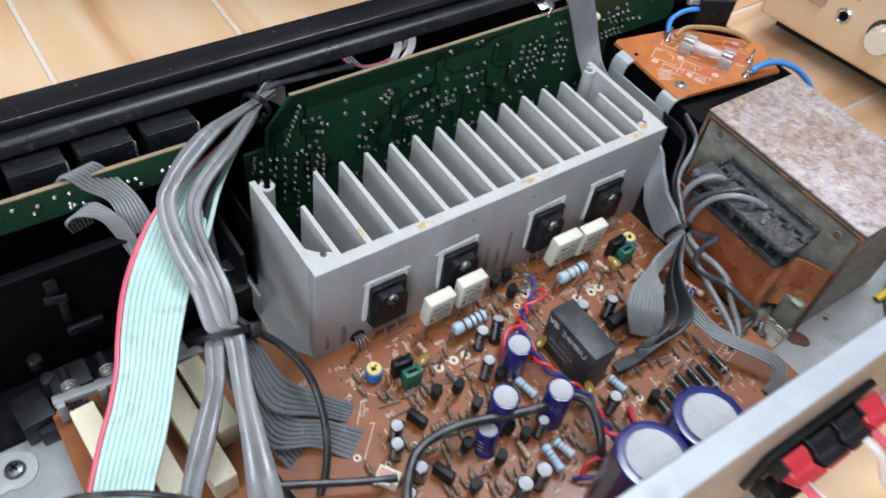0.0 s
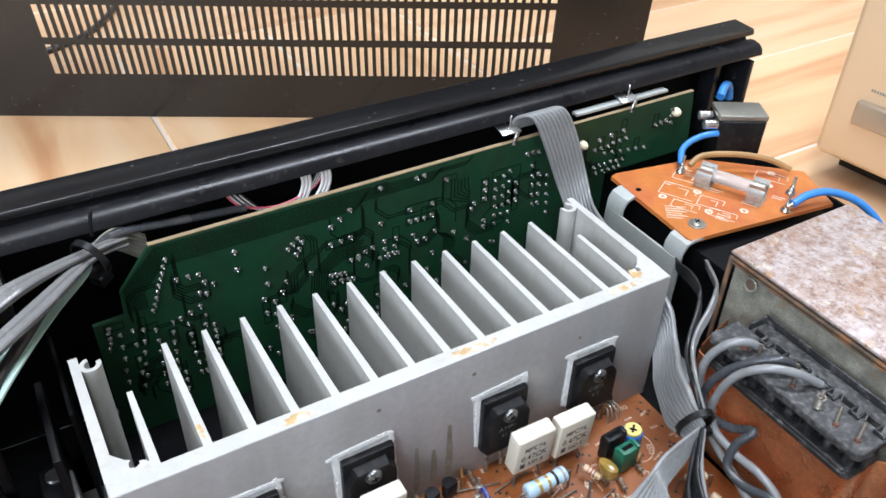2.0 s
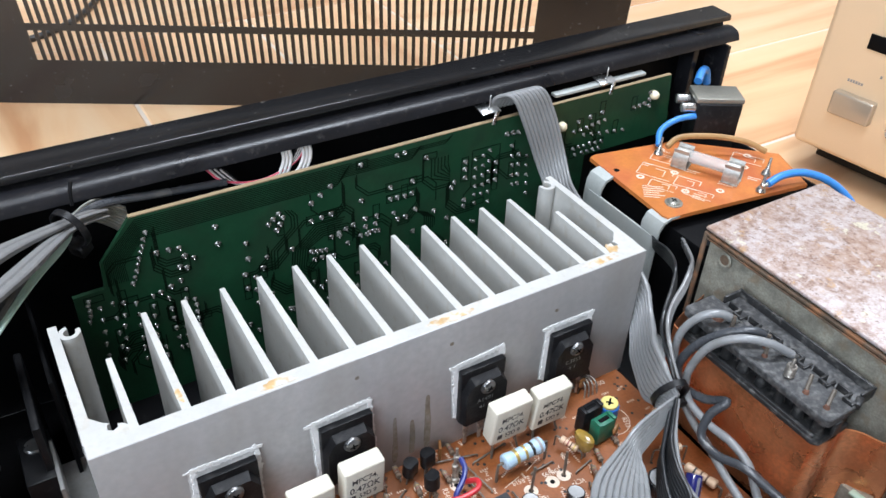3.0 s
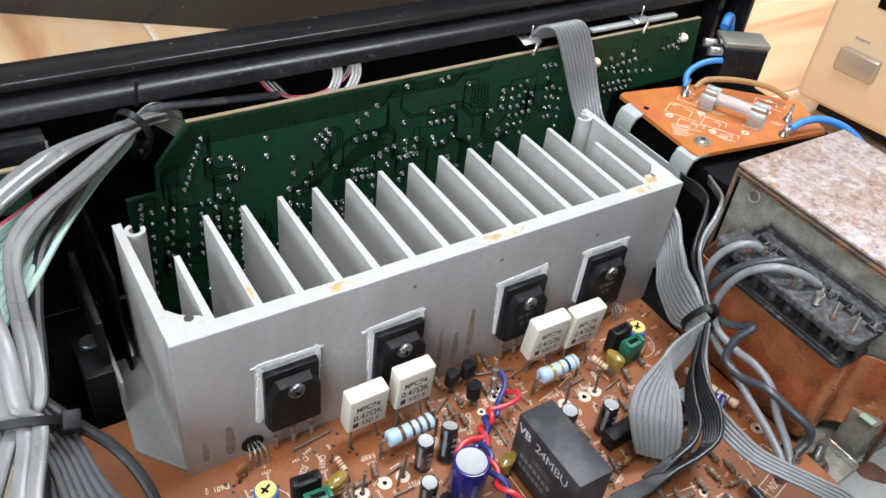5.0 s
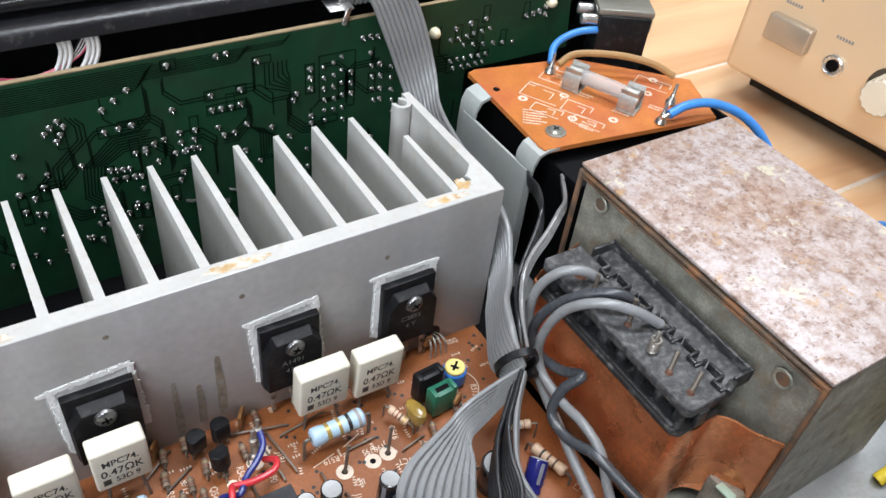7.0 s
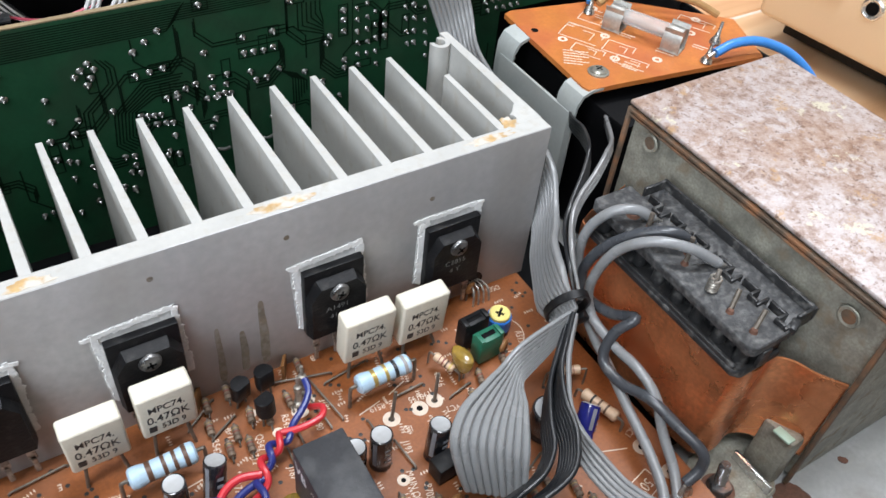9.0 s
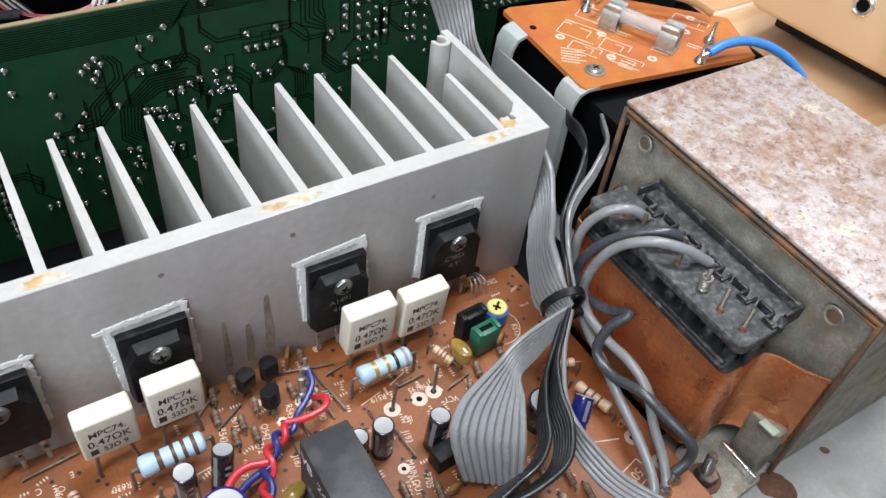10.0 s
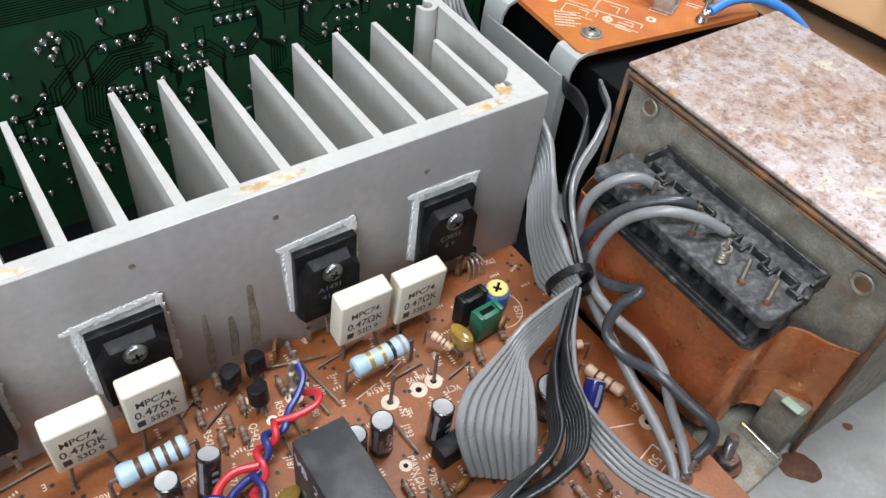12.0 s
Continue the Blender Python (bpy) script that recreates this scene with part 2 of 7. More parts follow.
tinned = material("tinned_wire", (0.5, 0.47, 0.42), 0.4, 0.8, 0.2, 300, 1500, 0.1, (0.12, 0.09, 0.07), 0.7, 500, (0.45, 0.6))
dull_lead = material("oxidised_lead", (0.20, 0.17, 0.14), 0.5, 0.5, 0.3, 400, 1500, 0.2)
copper = material("copper_band", (0.80, 0.30, 0.13), 0.27, 0.75, 0.3, 55, 800, 0.06, (0.34, 0.11, 0.045), 0.4, 75, (0.48, 0.68), rough_vary=0.12)


def uneven(mt, scale, strength):
    """Broad dents under the fine relief, so that reflections wander."""
    n, l = mt.node_tree.nodes, mt.node_tree.links
    tc = n.new("ShaderNodeTexCoord")
    tx = n.new("ShaderNodeTexNoise")
    tx.inputs["Scale"].default_value, tx.inputs["Detail"].default_value = scale, 3.0
    bp = n.new("ShaderNodeBump")
    bp.inputs["Strength"].default_value, bp.inputs["Distance"].default_value = strength, 0.003
    l.new(tc.outputs["Object"], tx.inputs["Vector"])
    l.new(tx.outputs["Fac"], bp.inputs["Height"])
    sock = n["Principled BSDF"].inputs["Normal"]
    if sock.is_linked:
        l.new(sock.links[0].from_socket, bp.inputs["Normal"])
    l.new(bp.outputs[0], sock)


uneven(copper, 45, 0.4)
steel_side = material("greenish_zinc_steel", (0.38, 0.365, 0.305), 0.48, 0.3, 0.35, 160, 1400, 0.2, (0.24, 0.17, 0.10), 0.6, 190, (0.54, 0.68))
steel_floor = material("galvanised_steel", (0.47, 0.48, 0.475), 0.42, 0.3, 0.16, 60, 700, 0.12, (0.25, 0.22, 0.19), 0.55, 75, (0.52, 0.74))
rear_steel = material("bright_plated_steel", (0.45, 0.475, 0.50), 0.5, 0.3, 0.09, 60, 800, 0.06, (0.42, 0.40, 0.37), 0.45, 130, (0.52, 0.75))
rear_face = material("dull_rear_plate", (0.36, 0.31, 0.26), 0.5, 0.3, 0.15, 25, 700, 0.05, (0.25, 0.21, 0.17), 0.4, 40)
rust_brown = material("rust", (0.15, 0.07, 0.045), 0.85, 0, 0.4, 200, 900, 0.6)
cream = material("cream_plastic", (0.78, 0.70, 0.50), 0.45, 0, 0.08, 60, 900, 0.06, (0.5, 0.36, 0.2), 0.35, 60, (0.6, 0.7))
ceramic = material("white_ceramic", (0.68, 0.635, 0.53), 0.5, 0, 0.06, 120, 1200, 0.25, (0.5, 0.45, 0.37), 0.35, 170, (0.54, 0.72))
resist_blue = material("pale_blue_lacquer", (0.40, 0.54, 0.66), 0.4, 0, 0.1, 200, 1500, 0.15, (0.3, 0.36, 0.4), 0.25, 300)
resist_beige = material("beige_lacquer", (0.60, 0.42, 0.28), 0.45, 0, 0.12, 200, 1500, 0.15, random_tint=0.25)
resist_dark = material("dusty_resistor", (0.215, 0.155, 0.11), 0.5, 0, 0.25, 300, 1500, 0.2, random_tint=0.5)
band_brown = material("brown_band", (0.10, 0.05, 0.03), 0.45, 0, 0.2)
band_black = material("black_band", (0.02, 0.02, 0.02), 0.45, 0, 0.2)
band_gold = material("gold_band", (0.45, 0.32, 0.10), 0.4, 0.4, 0.2)
band_red = material("red_band", (0.22, 0.06, 0.04), 0.45, 0, 0.2)
band_grey = material("grey_band", (0.30, 0.28, 0.27), 0.45, 0, 0.2)
cap_blue = material("blue_sleeve", (0.015, 0.018, 0.15), 0.22, 0, 0.2, 150, 900, 0.03, coat=0.4)
cap_black = material("black_sleeve", (0.014, 0.014, 0.017), 0.2, 0, 0.2, 200, 900, 0.05, DUST, 0.15, 300, coat=0.4)
sleeve_mark = material("silver_stripe", (0.22, 0.225, 0.25), 0.35, 0, 0.2, 300, 1200, 0.0)
cap_top = material("capacitor_can_top", (0.42, 0.425, 0.43), 0.5, 0.2, 0.08, 200, 900, 0.08, (0.33, 0.32, 0.30), 0.4, 300, (0.52, 0.7))
relay_case = material("relay_case", (0.035, 0.036, 0.040), 0.45, 0, 0.15, 90, 1400, 0.15, (0.14, 0.14, 0.14), 0.5, 150, (0.45, 0.75))
green_plastic = material("green_plastic", (0.015, 0.13, 0.075), 0.4, 0, 0.15, 200, 900, 0.1)
yellow_plastic = material("yellow_plastic", (0.76, 0.62, 0.20), 0.45, 0, 0.1, 200, 900, 0.1)
blue_plastic = material("blue_plastic", (0.03, 0.17, 0.55), 0.4, 0, 0.15, 200, 900, 0.1)
amber = material("amber_dip", (0.30, 0.19, 0.035), 0.2, 0, 0.3, 300, 900, 0.05, coat=0.6)
brown_dip = material("brown_ceramic_dip", (0.33, 0.15, 0.05), 0.5, 0, 0.2, 300, 900, 0.2, random_tint=0.4)
rib_grey = material("grey_flat_cable", (0.22, 0.222, 0.224), 0.33, 0, 0.1, 60, 900, 0.04, (0.17, 0.165, 0.16), 0.5, 70, (0.5, 0.75))
rib_dark = material("dark_flat_cable", (0.016, 0.017, 0.019), 0.3, 0, 0.15, 60, 900, 0.04, DUST, 0.12, 90, (0.5, 0.75), spec=0.4)
rib_mid = material("smoke_grey_sheath", (0.185, 0.183, 0.182), 0.25, 0, 0.14, 40, 900, 0.05, (0.31, 0.305, 0.305), 0.6, 60, (0.45, 0.75))
rib_green = material("pale_green_flat_cable", (0.46, 0.63, 0.56), 0.36, 0, 0.06, 50, 900, 0.04, (0.20, 0.22, 0.17), 0.45, 160, (0.56, 0.74))
ins_red = material("red_insulation", (0.55, 0.03, 0.04), 0.35, 0, 0.1, 200, 900, 0.05)
ins_pink = material("red_stripe_insulation", (0.72, 0.11, 0.17), 0.35, 0, 0.1, 200, 900, 0.05)
ins_blue = material("dark_blue_insulation", (0.02, 0.03, 0.17), 0.35, 0, 0.15, 200, 900, 0.05)
ins_sky = material("bright_blue_insulation", (0.05, 0.23, 0.62), 0.35, 0, 0.1, 200, 900, 0.05)
ins_black = material("black_insulation", (0.022, 0.022, 0.023), 0.36, 0, 0.2, 100, 900, 0.05, DUST, 0.25, 130, (0.52, 0.75))
ins_grey = material("grey_insulation", (0.24, 0.245, 0.25), 0.28, 0, 0.1, 100, 900, 0.05, (0.14, 0.13, 0.12), 0.5, 130, (0.52, 0.72))
ins_slate = material("slate_insulation", (0.06, 0.064, 0.072), 0.27, 0, 0.15, 100, 900, 0.05, DUST, 0.3, 130, (0.52, 0.75))
ins_brown = material("tan_insulation", (0.35, 0.20, 0.08), 0.4, 0, 0.15, 100, 900, 0.05)
ins_white = material("white_insulation", (0.75, 0.73, 0.72), 0.4, 0, 0.06, 100, 900, 0.05)
ins_yellow = material("yellow_insulation", (0.75, 0.55, 0.04), 0.4, 0, 0.1, 100, 900, 0.05)
mica = material("greasy_mica_sheet", (0.56, 0.56, 0.55), 0.5, 0, 0.12, 200, 900, 0.7, (0.76, 0.76, 0.75), 0.6, 420, (0.50, 0.62))
grease = material("white_thermal_grease", (0.84, 0.84, 0.83), 0.7, 0, 0.08, 300, 1100, 0.8)
ink_white = material("white_silkscreen", (0.68, 0.56, 0.45), 0.55, 0, 0.12, 300, 1500, 0.05)
ink_black = material("black_print", (0.035, 0.032, 0.03), 0.5, 0, 0.3, 400, 1500, 0.0)
ink_grey = material("faint_print", (0.19, 0.19, 0.19), 0.5, 0, 0.2, 300, 1500, 0.0)
grey_bracket = material("pale_grey_bracket", (0.43, 0.455, 0.44), 0.4, 0.1, 0.08, 60, 900, 0.05, (0.35, 0.34, 0.31), 0.4, 90, (0.52, 0.72))
bright_metal = material("nickel_plate", (0.66, 0.66, 0.65), 0.25, 0.9, 0.1, 200, 900, 0.08, (0.25, 0.22, 0.18), 0.4, 300, (0.52, 0.68))
clip_metal = material("dull_nickel_clip", (0.50, 0.49, 0.46), 0.38, 0.8, 0.2, 200, 900, 0.15, (0.22, 0.19, 0.15), 0.6, 260, (0.46, 0.66))
screw_metal = material("zinc_screw", (0.17, 0.17, 0.17), 0.3, 0.85, 0.15, 300, 1200, 0.1, (0.12, 0.11, 0.1), 0.5, 500)
champagne = material("champagne_panel", (0.78, 0.59, 0.39), 0.36, 0.2, 0.03, 20, 1200, 0.03)
champagne_dark = material("champagne_button", (0.48, 0.40, 0.31), 0.3, 0.5, 0.05, 60, 1200, 0.05)
grout_mat = material("white_grout", (0.72, 0.63, 0.53), 0.8, 0, 0.1, 20, 400, 0.3)
plaster = material("white_plaster", (0.32, 0.32, 0.31), 0.8, 0, 0.03, 2, 60, 0.1)
terminal_dusty = material("dusty_bakelite", (0.055, 0.055, 0.057), 0.46, 0, 0.5, 120, 1700, 0.4, (0.27, 0.267, 0.257), 0.55, 620, (0.46, 0.80))


terminal_black = material("worn_black_bakelite", (0.028, 0.028, 0.029), 0.4, 0, 0.3, 150, 1500, 0.2, (0.24, 0.235, 0.225), 0.45, 420, (0.54, 0.72))


def glass_material():
    mt = bpy.data.materials.new("fuse_glass")
    mt.use_nodes = True
    b = mt.node_tree.nodes["Principled BSDF"]
    b.inputs["Base Color"].default_value = (0.86, 0.88, 0.88, 1)
    b.inputs["Roughness"].default_value = 0.16
    b.inputs["Transmission Weight"].default_value = 0.72
    b.inputs["IOR"].default_value = 1.45
    return mt


fuse_glass = glass_material()


def rusted_top_material():
    """Zinc-plated lid: mottled rust over silver, with pale lichen-like islands."""
    mt = bpy.data.materials.new("rusted_zinc_lid")
    mt.use_nodes = True
    n, l = mt.node_tree.nodes, mt.node_tree.links
    b = n["Principled BSDF"]
    tc = n.new("ShaderNodeTexCoord")

    def tex(s, d, rough=0.6):
        t = n.new("ShaderNodeTexNoise")
        t.inputs["Scale"].default_value, t.inputs["Detail"].default_value, t.inputs["Roughness"].default_value = s, d, rough
        l.new(tc.outputs["Object"], t.inputs["Vector"])
        return t.outputs["Fac"]

    def ramp(src, stops):
        r = n.new("ShaderNodeValToRGB")
        r.color_ramp.elements[0].position, r.color_ramp.elements[0].color = stops[0][0], stops[0][1] + (1,)
        r.color_ramp.elements[1].position, r.color_ramp.elements[1].color = stops[-1][0], stops[-1][1] + (1,)
        for pos, c in stops[1:-1]:
            r.color_ramp.elements.new(pos).color = c + (1,)
        l.new(src, r.inputs[0])
        return r.outputs[0]

    def mix(f, a, c, mode="MIX"):
        x = n.new("ShaderNodeMix")
        x.data_type, x.blend_type = "RGBA", mode
        l.new(f, x.inputs["Factor"])
        l.new(a, x.inputs[6])
        x.inputs[7].default_value = c + (1,)
        return x.outputs[2]

    col = ramp(tex(240, 12, 0.78), [(0.38, (0.24, 0.155, 0.12)), (0.46, (0.37, 0.28, 0.245)), (0.54, (0.47, 0.40, 0.385)), (0.65, (0.53, 0.485, 0.485))])
    col = mix(ramp(tex(26, 5, 0.6), [(0.44, (0, 0, 0)), (0.62, (0.95, 0.95, 0.95))]), col, (0.84, 0.70, 0.58), "MULTIPLY")
    col = mix(ramp(tex(150, 12, 0.82), [(0.52, (0, 0, 0)), (0.58, (0.62, 0.62, 0.62))]), col, (0.56, 0.52, 0.525))
    col = mix(ramp(tex(95, 10, 0.8), [(0.565, (0, 0, 0)), (0.62, (0.7, 0.7, 0.7))]), col, (0.46, 0.27, 0.11))
    col = mix(ramp(tex(62, 9, 0.72), [(0.60, (0, 0, 0)), (0.62, (0.85, 0.85, 0.85))]), col, (0.62, 0.58, 0.44))
    col = mix(ramp(tex(900, 3, 0.5), [(0.62, (0, 0, 0)), (0.68, (0.8, 0.8, 0.8))]), col, (0.16, 0.095, 0.07))
    l.new(col, b.inputs["Base Color"])
    b.inputs["Roughness"].default_value = 0.55
    b.inputs["Metallic"].default_value = 0.12
    bp = n.new("ShaderNodeBump")
    bp.inputs["Strength"].default_value, bp.inputs["Distance"].default_value = 0.25, 0.0004
    l.new(tex(700, 3), bp.inputs["Height"])
    l.new(bp.outputs[0], b.inputs["Normal"])
    return mt


rust_lid = rusted_top_material()


def tile_material():
    """Peach wood-look glazed tile: long streaks along the plank, a different tone for each."""
    mt = bpy.data.materials.new("wood_look_tile")
    mt.use_nodes = True
    n, l = mt.node_tree.nodes, mt.node_tree.links
    b = n["Principled BSDF"]
    tc, mp, oi = n.new("ShaderNodeTexCoord"), n.new("ShaderNodeMapping"), n.new("ShaderNodeObjectInfo")
    mp.inputs["Scale"].default_value = (1.0, 0.12, 1.0)
    l.new(tc.outputs["Object"], mp.inputs["Vector"])
    ad = n.new("ShaderNodeVectorMath")
    ad.operation = "ADD"
    l.new(mp.outputs[0], ad.inputs[0])
    sc = n.new("ShaderNodeVectorMath")
    sc.operation = "SCALE"
    sc.inputs[0].default_value = (7.0, 3.0, 5.0)
    l.new(oi.outputs["Random"], sc.inputs["Scale"])
    l.new(sc.outputs[0], ad.inputs[1])
    t = n.new("ShaderNodeTexNoise")
    t.inputs["Scale"].default_value, t.inputs["Detail"].default_value, t.inputs["Distortion"].default_value = 22, 6, 1.2
    l.new(ad.outputs[0], t.inputs["Vector"])
    r = n.new("ShaderNodeValToRGB")
    r.color_ramp.elements[0].position, r.color_ramp.elements[0].color = 0.30, (0.60, 0.31, 0.15, 1)
    r.color_ramp.elements[1].position, r.color_ramp.elements[1].color = 0.72, (0.83, 0.60, 0.38, 1)
    r.color_ramp.elements.new(0.5).color = (0.78, 0.50, 0.28, 1)
    l.new(t.outputs["Fac"], r.inputs[0])
    m = n.new("ShaderNodeMix")
    m.data_type, m.blend_type = "RGBA", "MULTIPLY"
    m.inputs["Factor"].default_value = 1.0
    rr = n.new("ShaderNodeMapRange")
    rr.inputs[3].default_value, rr.inputs[4].default_value = 0.86, 1.04
    l.new(oi.outputs["Random"], rr.inputs[0])
    l.new(r.outputs[0], m.inputs[6])
    l.new(rr.outputs[0], m.inputs[7])
    l.new(m.outputs[2], b.inputs["Base Color"])
    b.inputs["Roughness"].default_value = 0.28
    return mt


tile_mat = tile_material()

# ---- the room ----
FZ = FLOOR / MM


def room():
    bm = bmesh.new()
    box(bm, (0, 0, FZ - 26), (5200, 5200, 50))
    tagged(part("floor", bm, grout_mat), "pale grouted tile floor", "floor", kind="structure")
    for nm, c, s in (("wall_north", (0, 2560, 1240), (5200, 100, 2560)), ("wall_east", (2550, 0, 1240), (100, 5000, 2560)),
                     ("wall_south", (0, -2560, 1240), (5200, 100, 2560))):
        bm = bmesh.new()
        box(bm, c, s)
        tagged(part(nm, bm, plaster), "plain white plastered wall", "wall", kind="structure")
    bm = bmesh.new()
    for c, s in (((-2550, 1025, 1240), (100, 2950, 2560)), ((-2550, -2430, 1240), (100, 160, 2560)), ((-2550, -1400, 350), (100, 1900, 780)), ((-2550, -1400, 2380), (100, 1900, 280))):
        box(bm, c, s)
    tagged(part("wall_west", bm, plaster), "white plastered wall with a broad window opening", "wall", kind="structure")
    for x, y in ((800, 200), (-800, -600)):
        c = thing("ceiling_light", (x, y, 2505), "flat white ceiling light panel, switched on", "ceiling light", "ceiling lights")
        bm = bmesh.new()
        for cc, ss in (((-625, 0, 5), (50, 600, 30)), ((625, 0, 5), (50, 600, 30)), ((0, -275, 5), (1200, 50, 30)), ((0, 275, 5), (1200, 50, 30)), ((0, 0, 14), (1300, 600, 4))):
            box(bm, cc, ss)
        part("frame", bm, plaster, c)
    # window out of view, added where its lamp lights the left-facing sides
    w = thing("window_1", (-2550, -1400, 740), "unseen white framed window, added to light the left-facing sides", "window", kind="structure")
    bm = bmesh.new()
    for c, s in (((0, -925, 750), (60, 50, 1500)), ((0, 925, 750), (60, 50, 1500)), ((0, 0, 25), (60, 1900, 50)), ((0, 0, 1475), (60, 1900, 50)), ((0, 0, 750), (60, 50, 1500))):
        box(bm, c, s, 4)
    part("window_frame", bm, plaster, w)
    bm = bmesh.new()
    box(bm, (0, 0, 2570), (5200, 5200, 100))
    tagged(part("ceiling", bm, plaster), "plain white ceiling", "ceiling", kind="structure")


room()

# ---- rough main solids of the amplifier ----
L, HT, DEP = 170.3, 50.8, 51.0


def heatsink():
    t = thing("heat_sink", (0, 0, 0), "silver extruded aluminium heat sink with stained upright fins", "heat sink")
    bm = bmesh.new()
    # base plate with chamfered foot at the left end
    box(bm, (L / 2, 2.4, HT / 2 - 0.7), (L, 4.8, HT + 1.4), 0.25)
    part("base_plate", bm, alu, t, "grey brushed aluminium plate")
    bm = bmesh.new()
    box(bm, (L / 2, 2.54, HT), (L - 0.5, 4.5, 0.1))
    part("sawn_edge", bm, alu_cut, t, "bright sawn top edge")
    full = bmesh.new()
    prof = [(-1.15, 4.5), (1.15, 4.5), (0.75, 45.3), (-0.75, 45.3)]
    prism(full, prof, 2, HT + 0.08)
    me_full = finish(full, "fin", alu_cut)
    for k in range(12):
        f = new("fin", me_full)
        f.matrix_basis = Matrix.Translation((MM * (24.3 + 11.25 * k), 0, 0))
        f.parent = t
    short = bmesh.new()
    prism(short, [(-1.1, 4.5), (1.1, 4.5), (0.75, 31.5), (-0.75, 31.5)], 2, HT + 0.08)
    me_short = finish(short, "short_fin", alu_cut)
    for x in (11.8, 158.2):
        f = new("short_fin", me_short)
        f.matrix_basis = Matrix.Translation((MM * x, 0, 0))
        f.parent = t
    for x, s in ((0, 1), (L, -1)):
        bm = bmesh.new()
        prism(bm, [(x, 4.8), (x + s * 3.0, 4.8), (x + s * 2.4, 46), (x + s * 2.4, DEP), (x, DEP)], 0, HT + 0.06)
        # open screw channels at the corner and at the far end
        for cy, a0 in ((46.5, 60 if s > 0 else 120),):
            cx = x + s * (6.6 if cy < 20 else 5.0)
            ring = []
            for k in range(15):
                a = radians(a0 + 40 + k * 280 / 14)
                ring.append((cx + 2.9 * math.cos(a), cy + 2.9 * math.sin(a)))
            inner = [(cx + (px - cx) * 0.55, cy + (py - cy) * 0.55) for px, py in ring[::-1]]
            prism(bm, ring + inner, 0, HT + 0.09)
        corner = [(x + a, b) for a, b in ((2.9, 4.7), (12.5, 4.7), (9.8, 7.6), (8.6, 8.0), (8.5, 6.9), (7.3, 6.2), (6.1, 6.9), (6.2, 8.3), (6.9, 9.0), (5.6, 9.8), (2.8, 13))]
        if s > 0:
            prism(bm, corner, 0, HT + 0.07)
        else:
            prism(bm, [(2 * x - q, y) for q, y in corner[::-1]], 0, HT + 0.07)
        part("end_wall", bm, alu_cut, t, "end wall with open screw channels")
    # glue and flux residue on the sawn edge
    rnd = random.Random(4)
    for cx, cy, rx, ry in ((47, 2.2, 5.5, 1.5), (99, 2.3, 8, 1.8), (153, 2.6, 7, 1.6), (161, 6, 2.4, 2.6), (24, 10, 0.9, 3.2)):
        bm = bmesh.new()
        pts = []
        for k in range(26):
            a = 2 * math.pi * k / 26
            j = 0.65 + 0.5 * rnd.random()
            pts.append((cx + rx * j * math.cos(a), max(0.15, cy + ry * j * math.sin(a))))
        prism(bm, pts, HT + 0.02, HT + 0.13)
        part("glue_residue", bm, glue, t, "dried yellow-brown glue stain")
    # drip stains on the face
    for cx, z0, z1, w in ((79.5, 2, 22, 1.6), (85.3, 3, 18, 1.8), (90.5, 3, 26, 2.0), (12, 2, 14, 2.4), (5, 3, 11, 1.5)):
        bm = bmesh.new()
        pts = []
        for k in range(18):
            a = 2 * math.pi * k / 18
            e = math.copysign(abs(math.sin(a)) ** 0.35, math.sin(a))
            pts.append((cx + w * 0.62 * (0.8 + 0.2 * rnd.random()) * math.copysign(abs(math.cos(a)) ** 0.6, math.cos(a)) * (0.75 if e > 0 else 1.1), (z0 + z1) / 2 + (z1 - z0) / 2 * e))
        prism(bm, pts, 0, 0.05, Matrix.Translation((0, -0.02, 0)) @ turn(90, 0, 0))
        part("drip_stain", bm, stain_mat, t, "brown dried drip")
    for cx, cz in ((98, 43), (68, 44), (136, 40)):
        bm = bmesh.new()
        cyl(bm, (cx, 0.1, cz), (cx, -0.06, cz), 0.7, 12)
        part("pit", bm, stain_mat, t, "small dark pit")
    # end plate below, at the left
    bm = bmesh.new()
    prism(bm, [(1.0, 0.4), (-10.6, 14.6), (-9.4, 33), (-8.2, 50), (1.0, 50)], -1.3, 0.1, bev=0.3)
    box(bm, (-8.6, 39, 6), (1.2, 20, 13), 0.3)
    part("mounting_bracket", bm, dull_steel, t, "dull grey steel mounting bracket")
    return t


stain_mat = material("dried_flux", (0.215, 0.18, 0.135), 0.5, 0.1, 0.25, 300, 900, 0.15, (0.33, 0.31, 0.28), 0.6, 500, (0.45, 0.6))
dull_steel = material("dull_bracket_steel", (0.30, 0.295, 0.285), 0.5, 0.4, 0.15, 60, 800, 0.1, (0.2, 0.17, 0.14), 0.5, 90, (0.5, 0.7))
origin(-1.3, -0.9, 1.0)
heatsink()
origin()


